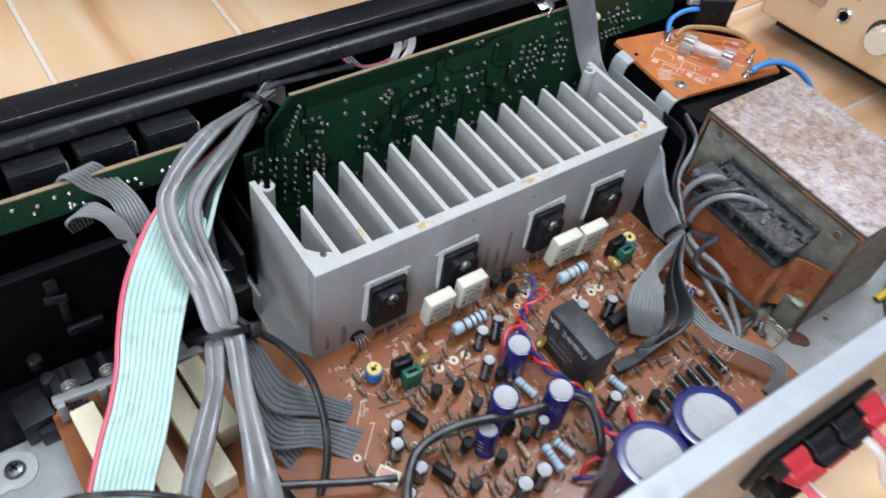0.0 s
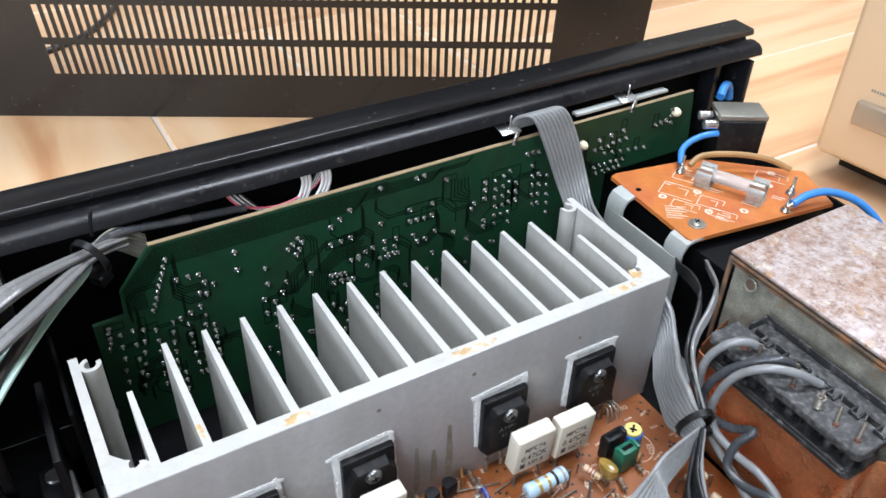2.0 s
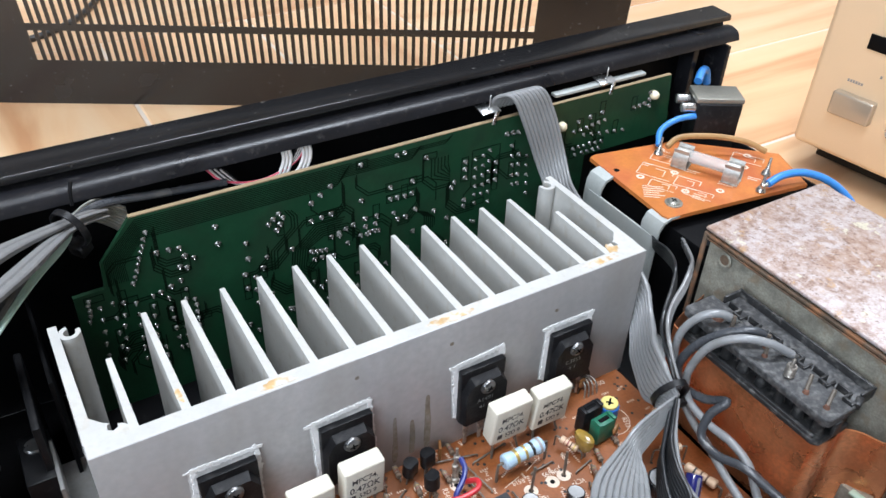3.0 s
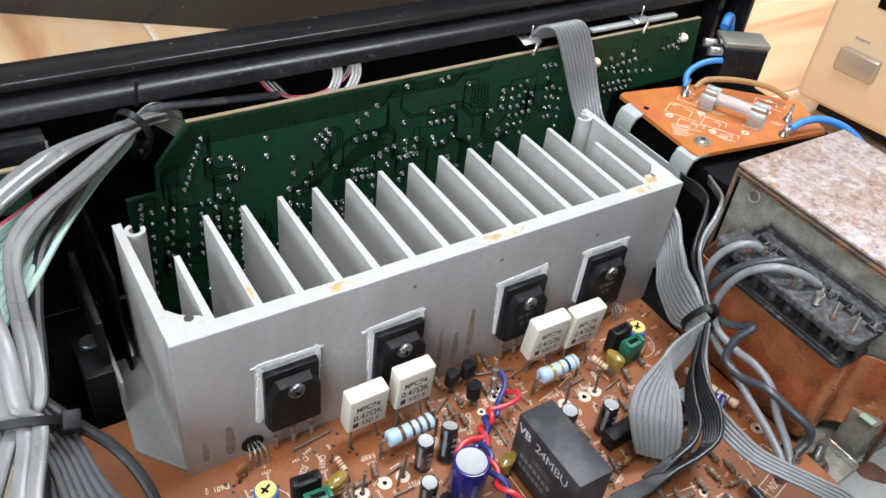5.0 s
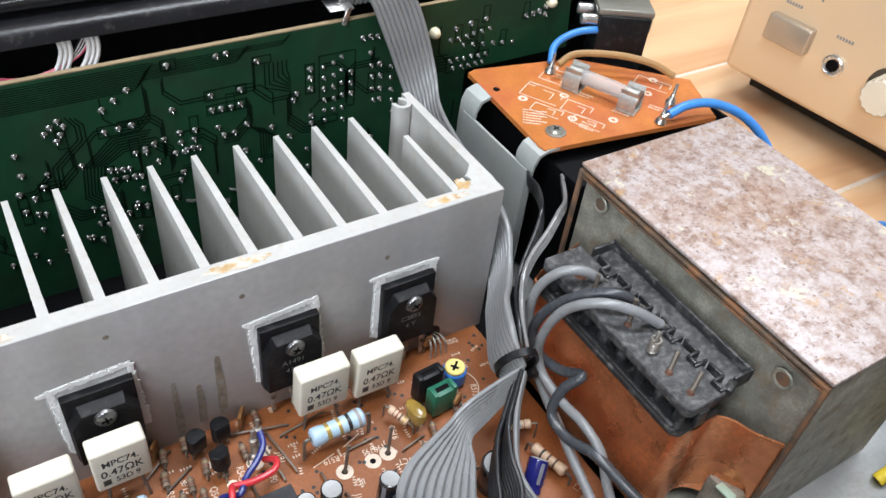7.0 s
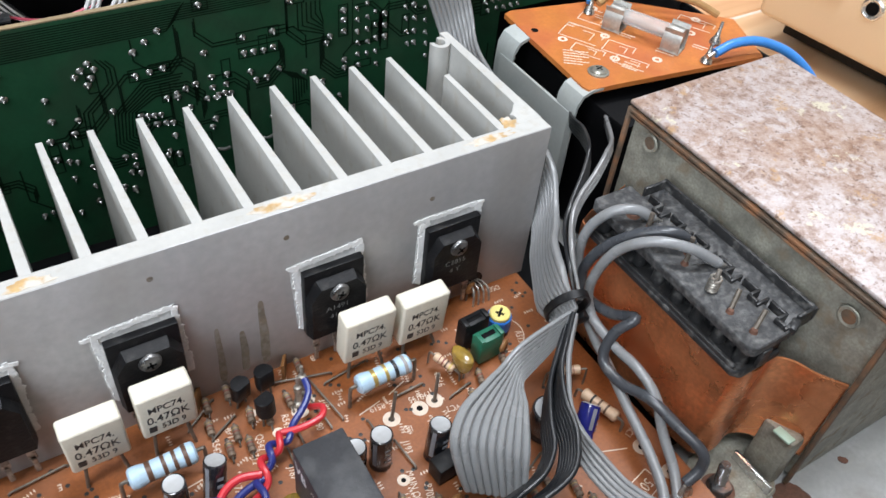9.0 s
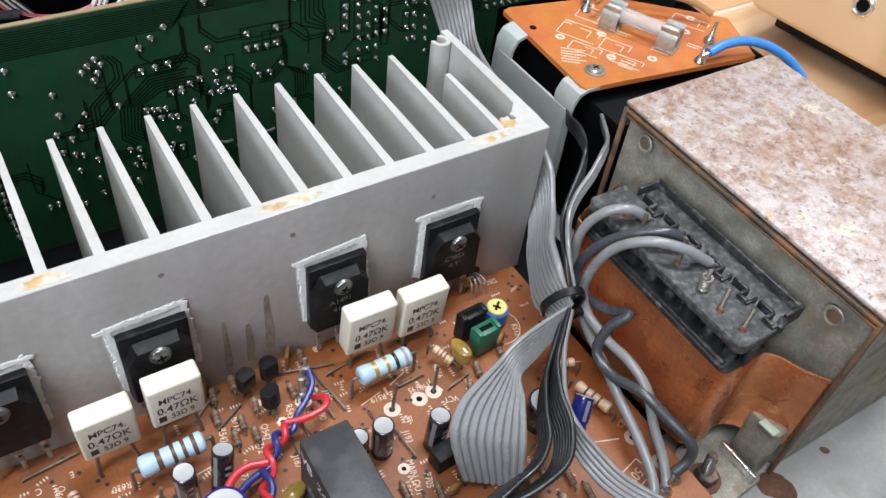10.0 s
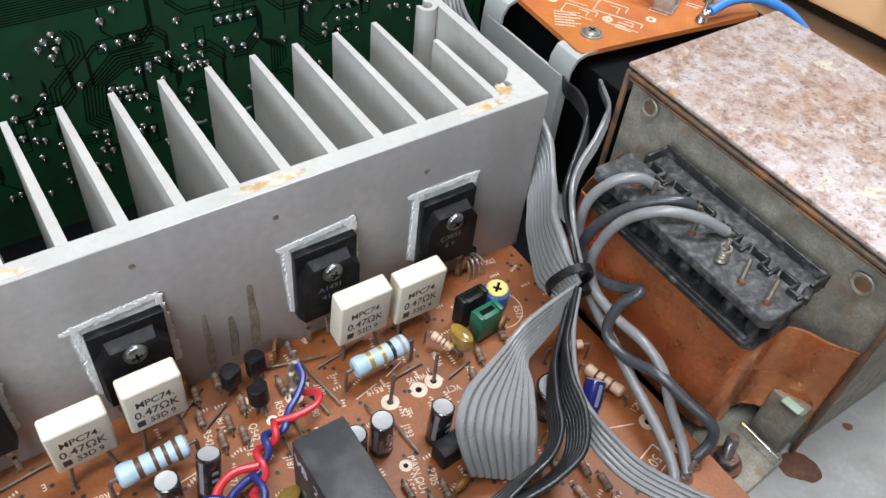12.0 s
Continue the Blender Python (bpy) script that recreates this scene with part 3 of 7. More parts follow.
def chassis():
    t = thing("amplifier_chassis", (60, 0, -12), "opened amplifier chassis of galvanised and black painted steel", "amplifier")
    o = V((60, 0, -12))

    def at(bm):
        bm.transform(Matrix.Translation(-o))
        return bm
    bm = bmesh.new()
    box(bm, (66, -17.5, -13), (444, 231, 2), 0.3)
    part("bottom_plate", at(bm), steel_floor, t, "galvanised steel bottom with rust spots")
    for x, y in ((-130, -100), (-130, 70), (262, -100), (262, 70)):
        bm = bmesh.new()
        lathe(bm, [(17, -24), (18, -22), (20, -4), (20, 0)], (x, y, -14), (x, y, 0))
        part("foot", at(bm), black_plastic, t, "black plastic foot")
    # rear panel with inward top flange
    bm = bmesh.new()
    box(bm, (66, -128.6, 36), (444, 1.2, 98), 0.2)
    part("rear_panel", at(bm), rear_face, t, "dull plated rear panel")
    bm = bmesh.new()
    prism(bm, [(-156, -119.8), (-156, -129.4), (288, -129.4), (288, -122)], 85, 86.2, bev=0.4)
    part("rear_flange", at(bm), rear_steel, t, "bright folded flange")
    # side walls
    bm = bmesh.new()
    box(bm, (-155.5, -17, 8), (1.2, 224, 42), 0.2)
    part("side_wall", at(bm), black_steel, t)
    bm = bmesh.new()
    box(bm, (288.5, -17, 8), (1.2, 224, 42), 0.2)
    part("side_wall", at(bm), black_steel, t)
    # front panel: lacquered outer extrusion with a lip and groove, seen from above
    bm = bmesh.new()
    sec = [(98, -34), (98, 82), (97, 83), (86, 82.4), (85.5, 81.4), (85.5, 79.8), (93.5, 79.4), (94.5, 78.5), (94.5, -34)]
    prism(bm, sec, 0, 447, Matrix(((0, 0, 1, -157), (1, 0, 0, 0), (0, 1, 0, -2.5), (0, 0, 0, 1))), bev=0.25)
    part("front_panel", at(bm), black_gloss, t, "glossy black front panel")
    bm = bmesh.new()
    sec = [(92, 73), (92, 77.6), (89.6, 77.9), (88.6, 76.6), (87.4, 76.6), (86.6, 77.8), (84, 78), (81, 77.2), (79.4, 75.8), (78.6, 73.4), (79.6, 73.4), (80.4, 75), (82, 76), (86, 76.4), (88, 75), (90.8, 75), (90.8, 73)]
    prism(bm, sec, 0, 446, Matrix(((0, 0, 1, -156), (1, 0, 0, 0), (0, 1, 0, -2.5), (0, 0, 0, 1))))
    part("front_rail", at(bm), black_steel, t, "dusty black folded steel rail")
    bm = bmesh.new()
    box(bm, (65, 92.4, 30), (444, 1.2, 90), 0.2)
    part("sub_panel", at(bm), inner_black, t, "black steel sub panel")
    bm = bmesh.new()
    box(bm, (287, 86, 25), (2, 12, 86), 0.3)
    box(bm, (270, 87, 56), (3, 8, 40), 0.3)
    part("panel_post", at(bm), black_steel, t)
    # black plastic tray under the fuse board, and black sheets added as shade behind the cable bundle
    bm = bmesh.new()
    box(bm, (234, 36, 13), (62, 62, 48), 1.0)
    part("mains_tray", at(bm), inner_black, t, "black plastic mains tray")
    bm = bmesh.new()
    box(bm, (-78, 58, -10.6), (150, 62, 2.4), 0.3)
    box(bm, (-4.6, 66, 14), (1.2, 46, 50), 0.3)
    part("black_tray", at(bm), inner_black, t, "black sheet put in for shade low in the chassis")
    # black sheet over the bottom plate, in place of shade between the fins
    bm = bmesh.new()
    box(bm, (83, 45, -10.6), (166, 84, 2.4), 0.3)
    part("black_tray", at(bm), inner_black, t, "black sheet put in for shade low in the chassis")
    # another, for the dark gap between heat sink and transformer
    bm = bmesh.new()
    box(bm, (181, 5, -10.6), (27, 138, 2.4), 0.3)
    part("black_tray", at(bm), inner_black, t, "black sheet put in for shade low in the chassis")
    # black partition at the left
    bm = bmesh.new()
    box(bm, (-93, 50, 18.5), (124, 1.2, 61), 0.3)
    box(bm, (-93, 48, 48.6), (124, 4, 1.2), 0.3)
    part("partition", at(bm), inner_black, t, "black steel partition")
    return t


chassis()


def flat_board(name, outline, z0, z1, mat, parent, m=None, label=""):
    bm = bmesh.new()
    prism(bm, outline, z0, z1, m)
    return part(name, bm, mat, parent, label)


main_board = thing("main_circuit_board", (0, 0, 0), "dusty brown phenolic circuit board crowded with parts", "circuit board")
flat_board("board", [(-92, -114), (167, -114), (167, 4), (0, 4), (0, 26), (-92, 26)], -1.6, 0, pcb_brown, main_board)


def transformer():
    X0, X1, Y0, Y1, ZT = 194.2, 251.0, -87.2, -2.0, 53.9
    t = thing("power_transformer", (X0, Y0, -10), "mains transformer in a rusted steel cover with a copper band", "transformer")
    o = V((X0, Y0, -10))

    def at(bm):
        bm.transform(Matrix.Translation(-o))
        return bm
    bm = bmesh.new()
    box(bm, ((X0 + X1) / 2 + 1, (Y0 + Y1) / 2, 20), (X1 - X0 - 2, Y1 - Y0 - 2, 62), 0.5)
    part("core_cover", at(bm), steel_side, t, "greenish zinc-plated steel cover")
    bm = bmesh.new()
    box(bm, ((X0 + X1) / 2, (Y0 + Y1) / 2, ZT - 0.7), (X1 - X0 + 1, Y1 - Y0 + 0.5, 1.4), 0.6)
    part("lid", at(bm), rust_lid, t, "rusted and mottled zinc lid")
    # folded rims of the lid on the face
    for c, s in (((X0 - 0.2, (Y0 + Y1) / 2, ZT - 2.6), (1.4, Y1 - Y0, 1.0)), ((X0 - 0.3, (Y0 + Y1) / 2, ZT - 4.0), (1.0, Y1 - Y0, 0.7)),
                 ((X0 - 0.3, Y1 - 0.6, 22), (1.3, 1.2, 60)), ((X0 - 0.3, Y0 + 0.6, 20), (1.3, 1.2, 62))):
        bm = bmesh.new()
        box(bm, c, s, 0.25)
        part("rim", at(bm), rim_rust, t, "rusty folded rim")
    for y, z in ((-11.6, 45.9), (-77.2, 44.0)):
        bm = bmesh.new()
        lathe(bm, [(2.75, 0.3), (2.5, 0.62), (2.15, 0.6), (1.9, 0.42), (1.75, 0.405)], (X0 + 0.6, y, z), (X0 - 1, y, z), 20)
        rv = part("rivet", at(bm), steel_side, t, "punched rivet")
        bm = bmesh.new()
        lathe(bm, [(1.8, 0.3), (1.8, 0.43), (0.001, 0.43)], (X0 + 0.6, y, z), (X0 - 1, y, z), 18)
        bm.transform(Matrix.Translation(-o))
        part("bore", bm, rim_rust, rv, "dark hollow middle")
    # copper flux band round the winding
    bm = bmesh.new()
    path = [(194.2, -8), (184, -11), (174.5, -14.5), (172.2, -19), (171.6, -45), (172, -66), (174.5, -71.5), (179, -72.5), (184, -71.6), (188, -74.5), (190.5, -80), (194.3, -85.5)]
    sm = [(p.x, p.y) for p in curve_points([(x, y, 0) for x, y in path], 6)]
    loops = []
    for x, y in sm:
        k = min(max((x - 171) / 20, 0), 1)
        lo = -4.0 + 5 * max(0, k - 0.2)
        loops.append([V((x, y, lo)), V((x, y, 30.2 - 1.5 * k)), V((x + 0.6, y + 0.35, 30.2 - 1.5 * k)), V((x + 0.6, y + 0.35, lo))])
    skin(bm, loops)
    part("copper_band", at(bm), copper, t, "tarnished copper flux band")
    bm = bmesh.new()
    box(bm, (184, -43, 12), (20, 50, 32), 3)
    part("winding", at(bm), inner_black, t, "dark wrapped winding")
    # mounting tabs
    bm = bmesh.new()
    prism(bm, [(167.4, -78), (168.2, -82.5), (169.4, -86), (171.5, -88), (175, -88.4), (189, -87.4), (196, -80), (196, -69), (176, -69), (168, -74)], -11.6, -10.0, bev=0.3)
    part("mounting_flange", at(bm), steel_side, t, "plated mounting flange")
    bm = bmesh.new()
    box(bm, (190.6, -80.4, -1.4), (5.2, 9.6, 19.0), 1.4)
    part("foot_block", at(bm), steel_side, t, "greenish plated foot")
    bm = bmesh.new()
    box(bm, (186.3, -80.8, -8.4), (1.3, 12.5, 3.4), 0.5)
    part("upturned_edge", at(bm), bright_metal, t, "bright upturned edge")
    bm = bmesh.new()
    box(bm, (188.2, -81.8, 8.4), (2.6, 5.0, 0.8), 0.35, (-6, 0, 0))
    part("paint_dab", at(bm), pale_paint, t, "pale green paint dab")
    return t


rim_rust = material("rust_edged_steel", (0.17, 0.12, 0.085), 0.6, 0.25, 0.3, 120, 900, 0.3, (0.32, 0.14, 0.06), 0.7, 140, (0.45, 0.62))
pale_paint = material("pale_green_paint", (0.46, 0.62, 0.50), 0.5, 0, 0.08)
transformer()


def green_board():
    t = thing("front_control_board", (130, 74.8, 0), "upright dark green circuit board, solder side out", "circuit board")
    m = Matrix.Translation((-130, 0.8, 0)) @ turn(90, 0, 0)
    outline = [(6, -7), (205, -7), (205, 40.5), (250, 40.5), (246.5, 67.5), (182, 67.5), (150, 67), (27.4, 66.4), (16.2, 52.6), (15.6, 43.4), (6.2, 43)]
    flat_board("board", outline, 0, 1.6, green_mask, t, m)
    bm = bmesh.new()
    prism(bm, [(27, 66.2), (150, 67), (246.5, 67.5), (246.5, 67.8), (150, 67.4), (27, 66.6)], 0, 1.6, m)
    part("raw_edge", bm, board_edge, t, "bare tan board edge")
    return t


origin(1.5, 0.5, -2.5)
gboard = green_board()
origin()

origin(1.4, 0.9, -1.7)
fuse_board = thing("fuse_board", (220, 38, 43), "small orange phenolic fuse board with white print", "circuit board")
flat_board("board", [(-20, 26.5), (-17, 27.5), (20, 21.0), (51, -7), (42, -28.5), (-12, -21.5), (-22.5, -20.5), (-23, -18)], 0, 1.6, pcb_orange, fuse_board)
origin()


def neighbour():
    t = thing("stereo_receiver", (402.3, 81.7, FZ), "champagne coloured hi-fi receiver standing on the tiles", "receiver", rot=(0, 0, 8.2))
    bm = bmesh.new()
    box(bm, (7, -187, 88), (14, 430, 140), 4, seg=4)
    part("front_panel", bm, champagne, t, "champagne satin front panel")
    bm = bmesh.new()
    box(bm, (155, -187, 87), (290, 424, 136), 2)
    part("cabinet", bm, champagne, t)
    # black plate that stands in for the shadow below the front edge
    bm = bmesh.new()
    box(bm, (153, -187, 13), (270, 412, 14), 1)
    part("base_plate", bm, black_plastic, t, "black plate put in for the shade under the receiver")
    for y in (0, -370):
        bm = bmesh.new()
        lathe(bm, [(18, 0), (20, 2), (20, 19)], (110, y, 0), (110, y, 1))
        part("foot", bm, black_plastic, t)
    return t


receiver = neighbour()


def cover():
    """The slotted top cover, stood on its long edge on the tiles behind."""
    t = thing("slotted_top_cover", (-1.2, 406, FZ), "black steel amplifier cover with ventilation slots, stood on edge", "cover", rot=(8.8, 0, -28.5))
    U0, U1, HI = -50, 401, 250
    rows = [(31.3, 52), (56.2, 78), (82, 104), (108, 130)]
    n, u0, u1 = 62, 44.7, 346.2
    pitch = (u1 - u0) / n
    th = 1.0
    zs = [0] + [v for r in rows for v in r] + [HI]
    for k in range(0, len(zs), 2):
        bm = bmesh.new()
        box(bm, ((U0 + U1) / 2, 0, (zs[k] + zs[k + 1]) / 2), (U1 - U0, th, zs[k + 1] - zs[k]))
        part("panel_band", bm, black_gloss, t, "black painted steel band")
    for z0, z1 in rows:
        for lo, hi in ((U0, u0), (u1, U1)):
            bm = bmesh.new()
            box(bm, ((lo + hi) / 2, 0, (z0 + z1) / 2), (hi - lo, th, z1 - z0))
            part("panel_end", bm, black_gloss, t)
    bm = bmesh.new()
    box(bm, (0, 0, 0), (pitch * 0.46, th, 1))
    me = finish(bm, "slat", black_gloss)
    for z0, z1 in rows:
        for k in range(1, n):
            o = new("slat", me)
            o.parent = t
            o.matrix_basis = Matrix.Translation((MM * (u0 + pitch * k), 0, MM * (z0 + z1) / 2)) @ Matrix.Diagonal((1, 1, z1 - z0, 1))
    for u in (U0, U1):
        bm = bmesh.new()
        box(bm, (u, 30, HI / 2), (1, 60, HI))
        part("side_flange", bm, black_gloss, t)


cover()


def tiles():
    """Wood-look planks in a basket weave, five side by side."""
    base = bpy.data.objects["floor"]
    x0, y0, w, n, g = -252, -91, 112, 5, 2.6
    bm = bmesh.new()
    box(bm, (0, 0, 0), (w - g, n * w - g, 8), 0.8, seg=1)
    plank = finish(bm, "tile", tile_mat)
    rest = bmesh.new()
    for i in range(-5, 6):
        for j in range(-5, 6):
            for k in range(n):
                across = (i + j) % 2
                a, b = (n * w / 2, w * (k + 0.5)) if across else (w * (k + 0.5), n * w / 2)
                x, y = x0 + n * w * i + a, y0 + n * w * j + b
                if -2 <= i < 4 and -2 <= j < 4:
                    o = new("tile", plank)
                    o.parent = base
                    o.matrix_basis = place((x, y, FZ - 4), (0, 0, 90 if across else 0))
                    continue
                # the planks far off, cut at the walls
                hx, hy = ((n * w - g) / 2, (w - g) / 2) if across else ((w - g) / 2, (n * w - g) / 2)
                xa, xb, ya, yb = max(x - hx, -2499), min(x + hx, 2499), max(y - hy, -2499), min(y + hy, 2499)
                if xb - xa > 5 and yb - ya > 5:
                    box(rest, ((xa + xb) / 2, (ya + yb) / 2, FZ - 4), (xb - xa, yb - ya, 8))
    o = part("outer_tiles", rest, tile_mat, base, "wood-look tiles towards the walls")
    tagged(o, kind="stuff")


# ---- parts on the heat sink and the main board ----
def rough_outline(w, h, rnd, jag, n=60):
    """Closed outline of a rectangle w by h with torn edges, about the origin."""
    pts = []
    per = 2 * (w + h)
    for k in range(n):
        s = per * k / n
        if s < w:
            p = (-w / 2 + s, -h / 2)
        elif s < w + h:
            p = (w / 2, -h / 2 + s - w)
        elif s < 2 * w + h:
            p = (w / 2 - (s - w - h), h / 2)
        else:
            p = (-w / 2, h / 2 - (s - 2 * w - h))
        j = 1 + (rnd.random() - 0.5) * jag
        pts.append((p[0] * j, p[1] * j))
    return pts


def torn_plate(bm, pts, h, m):
    top = bm.verts.new(m @ V((0, 0, h)))
    hi = [bm.verts.new(m @ V((x, y, h))) for x, y in pts]
    lo = [bm.verts.new(m @ V((x, y, 0))) for x, y in pts]
    n = len(pts)
    for k in range(n):
        k2 = (k + 1) % n
        bm.faces.new((top, hi[k], hi[k2]))
        bm.faces.new((hi[k], lo[k], lo[k2], hi[k2]))


def power_transistor(x, marks, tilt, seed):
    rnd = random.Random(seed)
    t = thing("power_transistor", (x, -0.2, 25.2), "black plastic power transistor screwed to the heat sink", "transistor", "power transistors on the heat sink")
    up = turn(90, 0, 0)
    bm = bmesh.new()
    torn_plate(bm, rough_outline(18.6, 23.0, rnd, 0.022), 0.18, turn(0, tilt, 0) @ Matrix.Translation((-0.55, 0.05, -2.2)) @ up)
    part("insulator_sheet", bm, mica, t, "mica sheet smeared with thermal grease")
    bm = bmesh.new()
    # grease squeezed out along the rim
    for k in range(330):
        e = rnd.choice("LRTLRTB")
        px = {"L": -9.2, "R": 8.7, "T": rnd.uniform(-9, 8.6), "B": -9.2}[e] + abs(rnd.gauss(0, 0.75)) * (1 if e in "LB" else -1)
        pz = {"L": rnd.uniform(-13, 9), "R": rnd.uniform(-13, 9), "T": 9.0, "B": rnd.uniform(-13, -2)}[e] + rnd.gauss(0, 0.22)
        q = turn(0, tilt, 0) @ V((px + 0.15, 0, pz - 0.5))
        along = 90 if e == "T" else 0
        box(bm, (q.x, -0.17 - 0.04 * rnd.random(), q.z), (rnd.uniform(0.4, 1.2), 0.24, rnd.uniform(0.8, 2.6)), 0.08, (0, along + rnd.gauss(0, 14), 0), 1)
    tagged(part("grease", bm, grease, t, "white thermal grease smears"), kind="stuff")
    bm = bmesh.new()
    box(bm, (0, -1.25, -4.45), (15.6, 2.2, 21.1), 0.25)
    out = [(-7.7, -14.9), (7.7, -14.9), (7.7, -1.0), (5.0, 3.6), (-5.0, 3.6), (-7.7, -1.0)]
    lo = [bm.verts.new((x, -2.3, z)) for x, z in out]
    hi = [bm.verts.new((x * 0.93, -4.9, z * 0.94 - 0.2 if z < 0 else z - 1.2)) for x, z in out]
    bm.faces.new(hi)
    for k in range(6):
        bm.faces.new((lo[k], lo[(k + 1) % 6], hi[(k + 1) % 6], hi[k]))
    part("package", bm, black_epoxy, t, "black moulded package")
    bm = bmesh.new()
    lathe(bm, [(2.5, 0), (2.5, 0.4), (2.2, 1.0), (1.3, 1.4), (0, 1.5)], (0, -4.7, 0), (0, -6, 0), 24)
    s = part("screw", bm, screw_metal, t, "zinc pan-head screw")
    bm = bmesh.new()
    for a in (20 + seed * 31, 110 + seed * 31):
        box(bm, (0, -6.15, 0), (2.2, 0.15, 0.5), 0, (0, a, 0))
    part("screw_slot", bm, inner_black, s)
    for k in (-1, 0, 1):
        bm = bmesh.new()
        box(bm, (k * 5.45, -2.4, -17.5), (1.9, 0.6, 5.2), 0.1)
        box(bm, (k * 5.45, -2.4, -22), (1.1, 0.6, 6), 0.1)
        part("leg", bm, tinned, t)
    if marks:
        for k, line in enumerate(marks):
            words(line, 2.3, Matrix.Translation((-0.5, -4.93, -5.0 - 2.9 * k)) @ up, ink_grey, t)


origin(-1.3, -0.9, 1.0)
for x, mk, tl, sd in ((29.9, (), 2, 1), (63.4, (), -3, 2), (108.4, ("A1491", "41 Y"), -4, 3), (142.1, ("C3855", "4 Y"), 1, 4)):
    power_transistor(x, mk, tl, sd)
origin()



def cement_resistor(x, y, z, w, lean, spin, h=16.4):
    t = thing("cement_resistor", (x, y, z), "white ceramic block resistor printed 0.47 ohm", "resistor", "white block resistors", rot=(lean, 0, spin))
    bm = bmesh.new()
    box(bm, (w / 2, 2.6, h / 2), (w, 5.2, h), 0.7, seg=3)
    part("body", bm, ceramic, t)
    up = turn(90, 0, 0)
    for k, (line, size) in enumerate((("MPC74.", 3.1), ("0.47ΩK", 3.7), ("53D 9", 2.7))):
        dx = 0.0 if k < 2 else 0.9
        words(line, size, Matrix.Translation((w / 2 - 0.1 + dx, -0.05, (h * 0.68, h * 0.43, h * 0.2)[k])) @ up, ink_black, t, squeeze=0.8, bold=0.05)
    bm = bmesh.new()
    box(bm, (w / 2 - 3.8, -0.03, h * 0.2), (1.7, 0.06, 2.1))
    part("maker_mark", bm, ink_black, t, "small solid maker mark")
    for s in (0.2, 0.8):
        bm = bmesh.new()
        tube(bm, [(w * s, 2.4, 1), (w * s, 2.2, -2), (w * s + (s - 0.5) * 3, 0.5, -z - 0.4)], 0.42, 8)
        part("lead", bm, dull_lead, t)


cement_resistor(40.6, -13.4, 8.4, 12.4, 5, 0.5, 14.8)
cement_resistor(56.0, -13.2, 10.0, 12.3, 4, 0, 14.8)
cement_resistor(104.6, -13.3, 7.6, 13.4, 6, -1, 16)
cement_resistor(120.4, -13.2, 5.6, 13.2, 5, -1, 16)

BONE = [(0.0, 0.0), (1.9, 0.0), (2.5, 0.5), (2.62, 1.6), (2.5, 2.8), (2.3, 3.6)]


def axial_resistor(p0, p1, d, mat, bands, label, group, lead_drop=True, wire=None):
    """Dog-bone resistor between two body ends, with bent leads into the board."""
    a, b = V(p0), V(p1)
    Ln = (b - a).length
    t = thing("resistor", p0, label, "resistor", group)
    k = d / 5.24
    prof = [(0.001, 0)] + [(r * k, z * k) for r, z in BONE[1:]]
    prof = prof + [(r, Ln - z) for r, z in prof[::-1]]
    bm = bmesh.new()
    lathe(bm, prof, (0, 0, 0), b - a, 18)
    body = part("body", bm, mat, t)
    ax = (b - a).normalized()
    for f, bmaterial, wd in bands:
        bm = bmesh.new()
        r = (2.64 if (f * Ln < 3 * k or f * Ln > Ln - 3 * k) else 2.36) * k
        lathe(bm, [(r - 0.2, 0), (r, 0.03), (r, wd), (r - 0.2, wd + 0.03)], ax * (f * Ln - wd / 2), ax * (f * Ln + 1), 18)
        part("band", bm, bmaterial, body)
    for q, s, g in ((a, -1, p0), (b, 1, p1)):
        bm = bmesh.new()
        e = q - a
        w = 0.22 + 0.05 * d
        tube(bm, [e + ax * (-s * 0.3), e + ax * (s * 1.1), e + ax * (s * 1.8) + V((0, 0, -0.8)), e + ax * (s * 1.9) + V((0, 0, -g[2] - 0.2))], w if d > 3 else 0.28, 7, 4)
        part("lead", bm, wire or dull_lead, t)
    return t


axial_resistor((50.2, -19.6, 7.6), (65.0, -19.8, 8.4), 5.2, resist_blue, ((0.30, band_brown, 1.2), (0.52, band_brown, 0.9), (0.68, band_brown, 0.9), (0.84, band_brown, 1.0)), "pale blue power resistor with brown bands", "pale blue power resistors")
axial_resistor((104.6, -20.3, 7.6), (119.0, -20.3, 8.2), 5.2, resist_blue, ((0.30, band_gold, 1.1), (0.52, band_gold, 0.9), (0.70, band_black, 1.0), (0.88, band_grey, 0.9)), "pale blue power resistor with gold and black bands", "pale blue power resistors")
for p, q, tone in (((60.4, -48.6, 3.6), (62.3, -58.4, 3.6), 0), ((93.6, -66.8, 3.4), (94.8, -74.6, 3.4), 0), ((56.8, -77.2, 3.8), (58.8, -85.2, 3.8), 0), ((51.9, -76.8, 4.2), (51.2, -87.6, 4.2), 0)):
    axial_resistor(p, q, 3.6, resist_blue, ((0.22, band_black, 0.5), (0.4, band_brown, 0.5), (0.58, band_grey, 0.5), (0.8, band_gold, 0.5)), "small pale blue banded resistor", "small blue resistors")
for p, q in (((45.2, -70.2, 3), (44.6, -77.2, 3)), ((59.3, -42.6, 2.8), (58.6, -48.0, 2.8)), ((127.6, -19.2, 4.6), (130.2, -24.6, 3.4)), ((35.8, -16.2, 4.0), (36.6, -20.8, 3.0))):
    axial_resistor(p, q, 2.4, resist_beige, ((0.25, band_red, 0.5), (0.45, band_red, 0.5), (0.62, band_brown, 0.5), (0.82, band_gold, 0.5)), "small beige resistor with red bands", "small beige resistors")
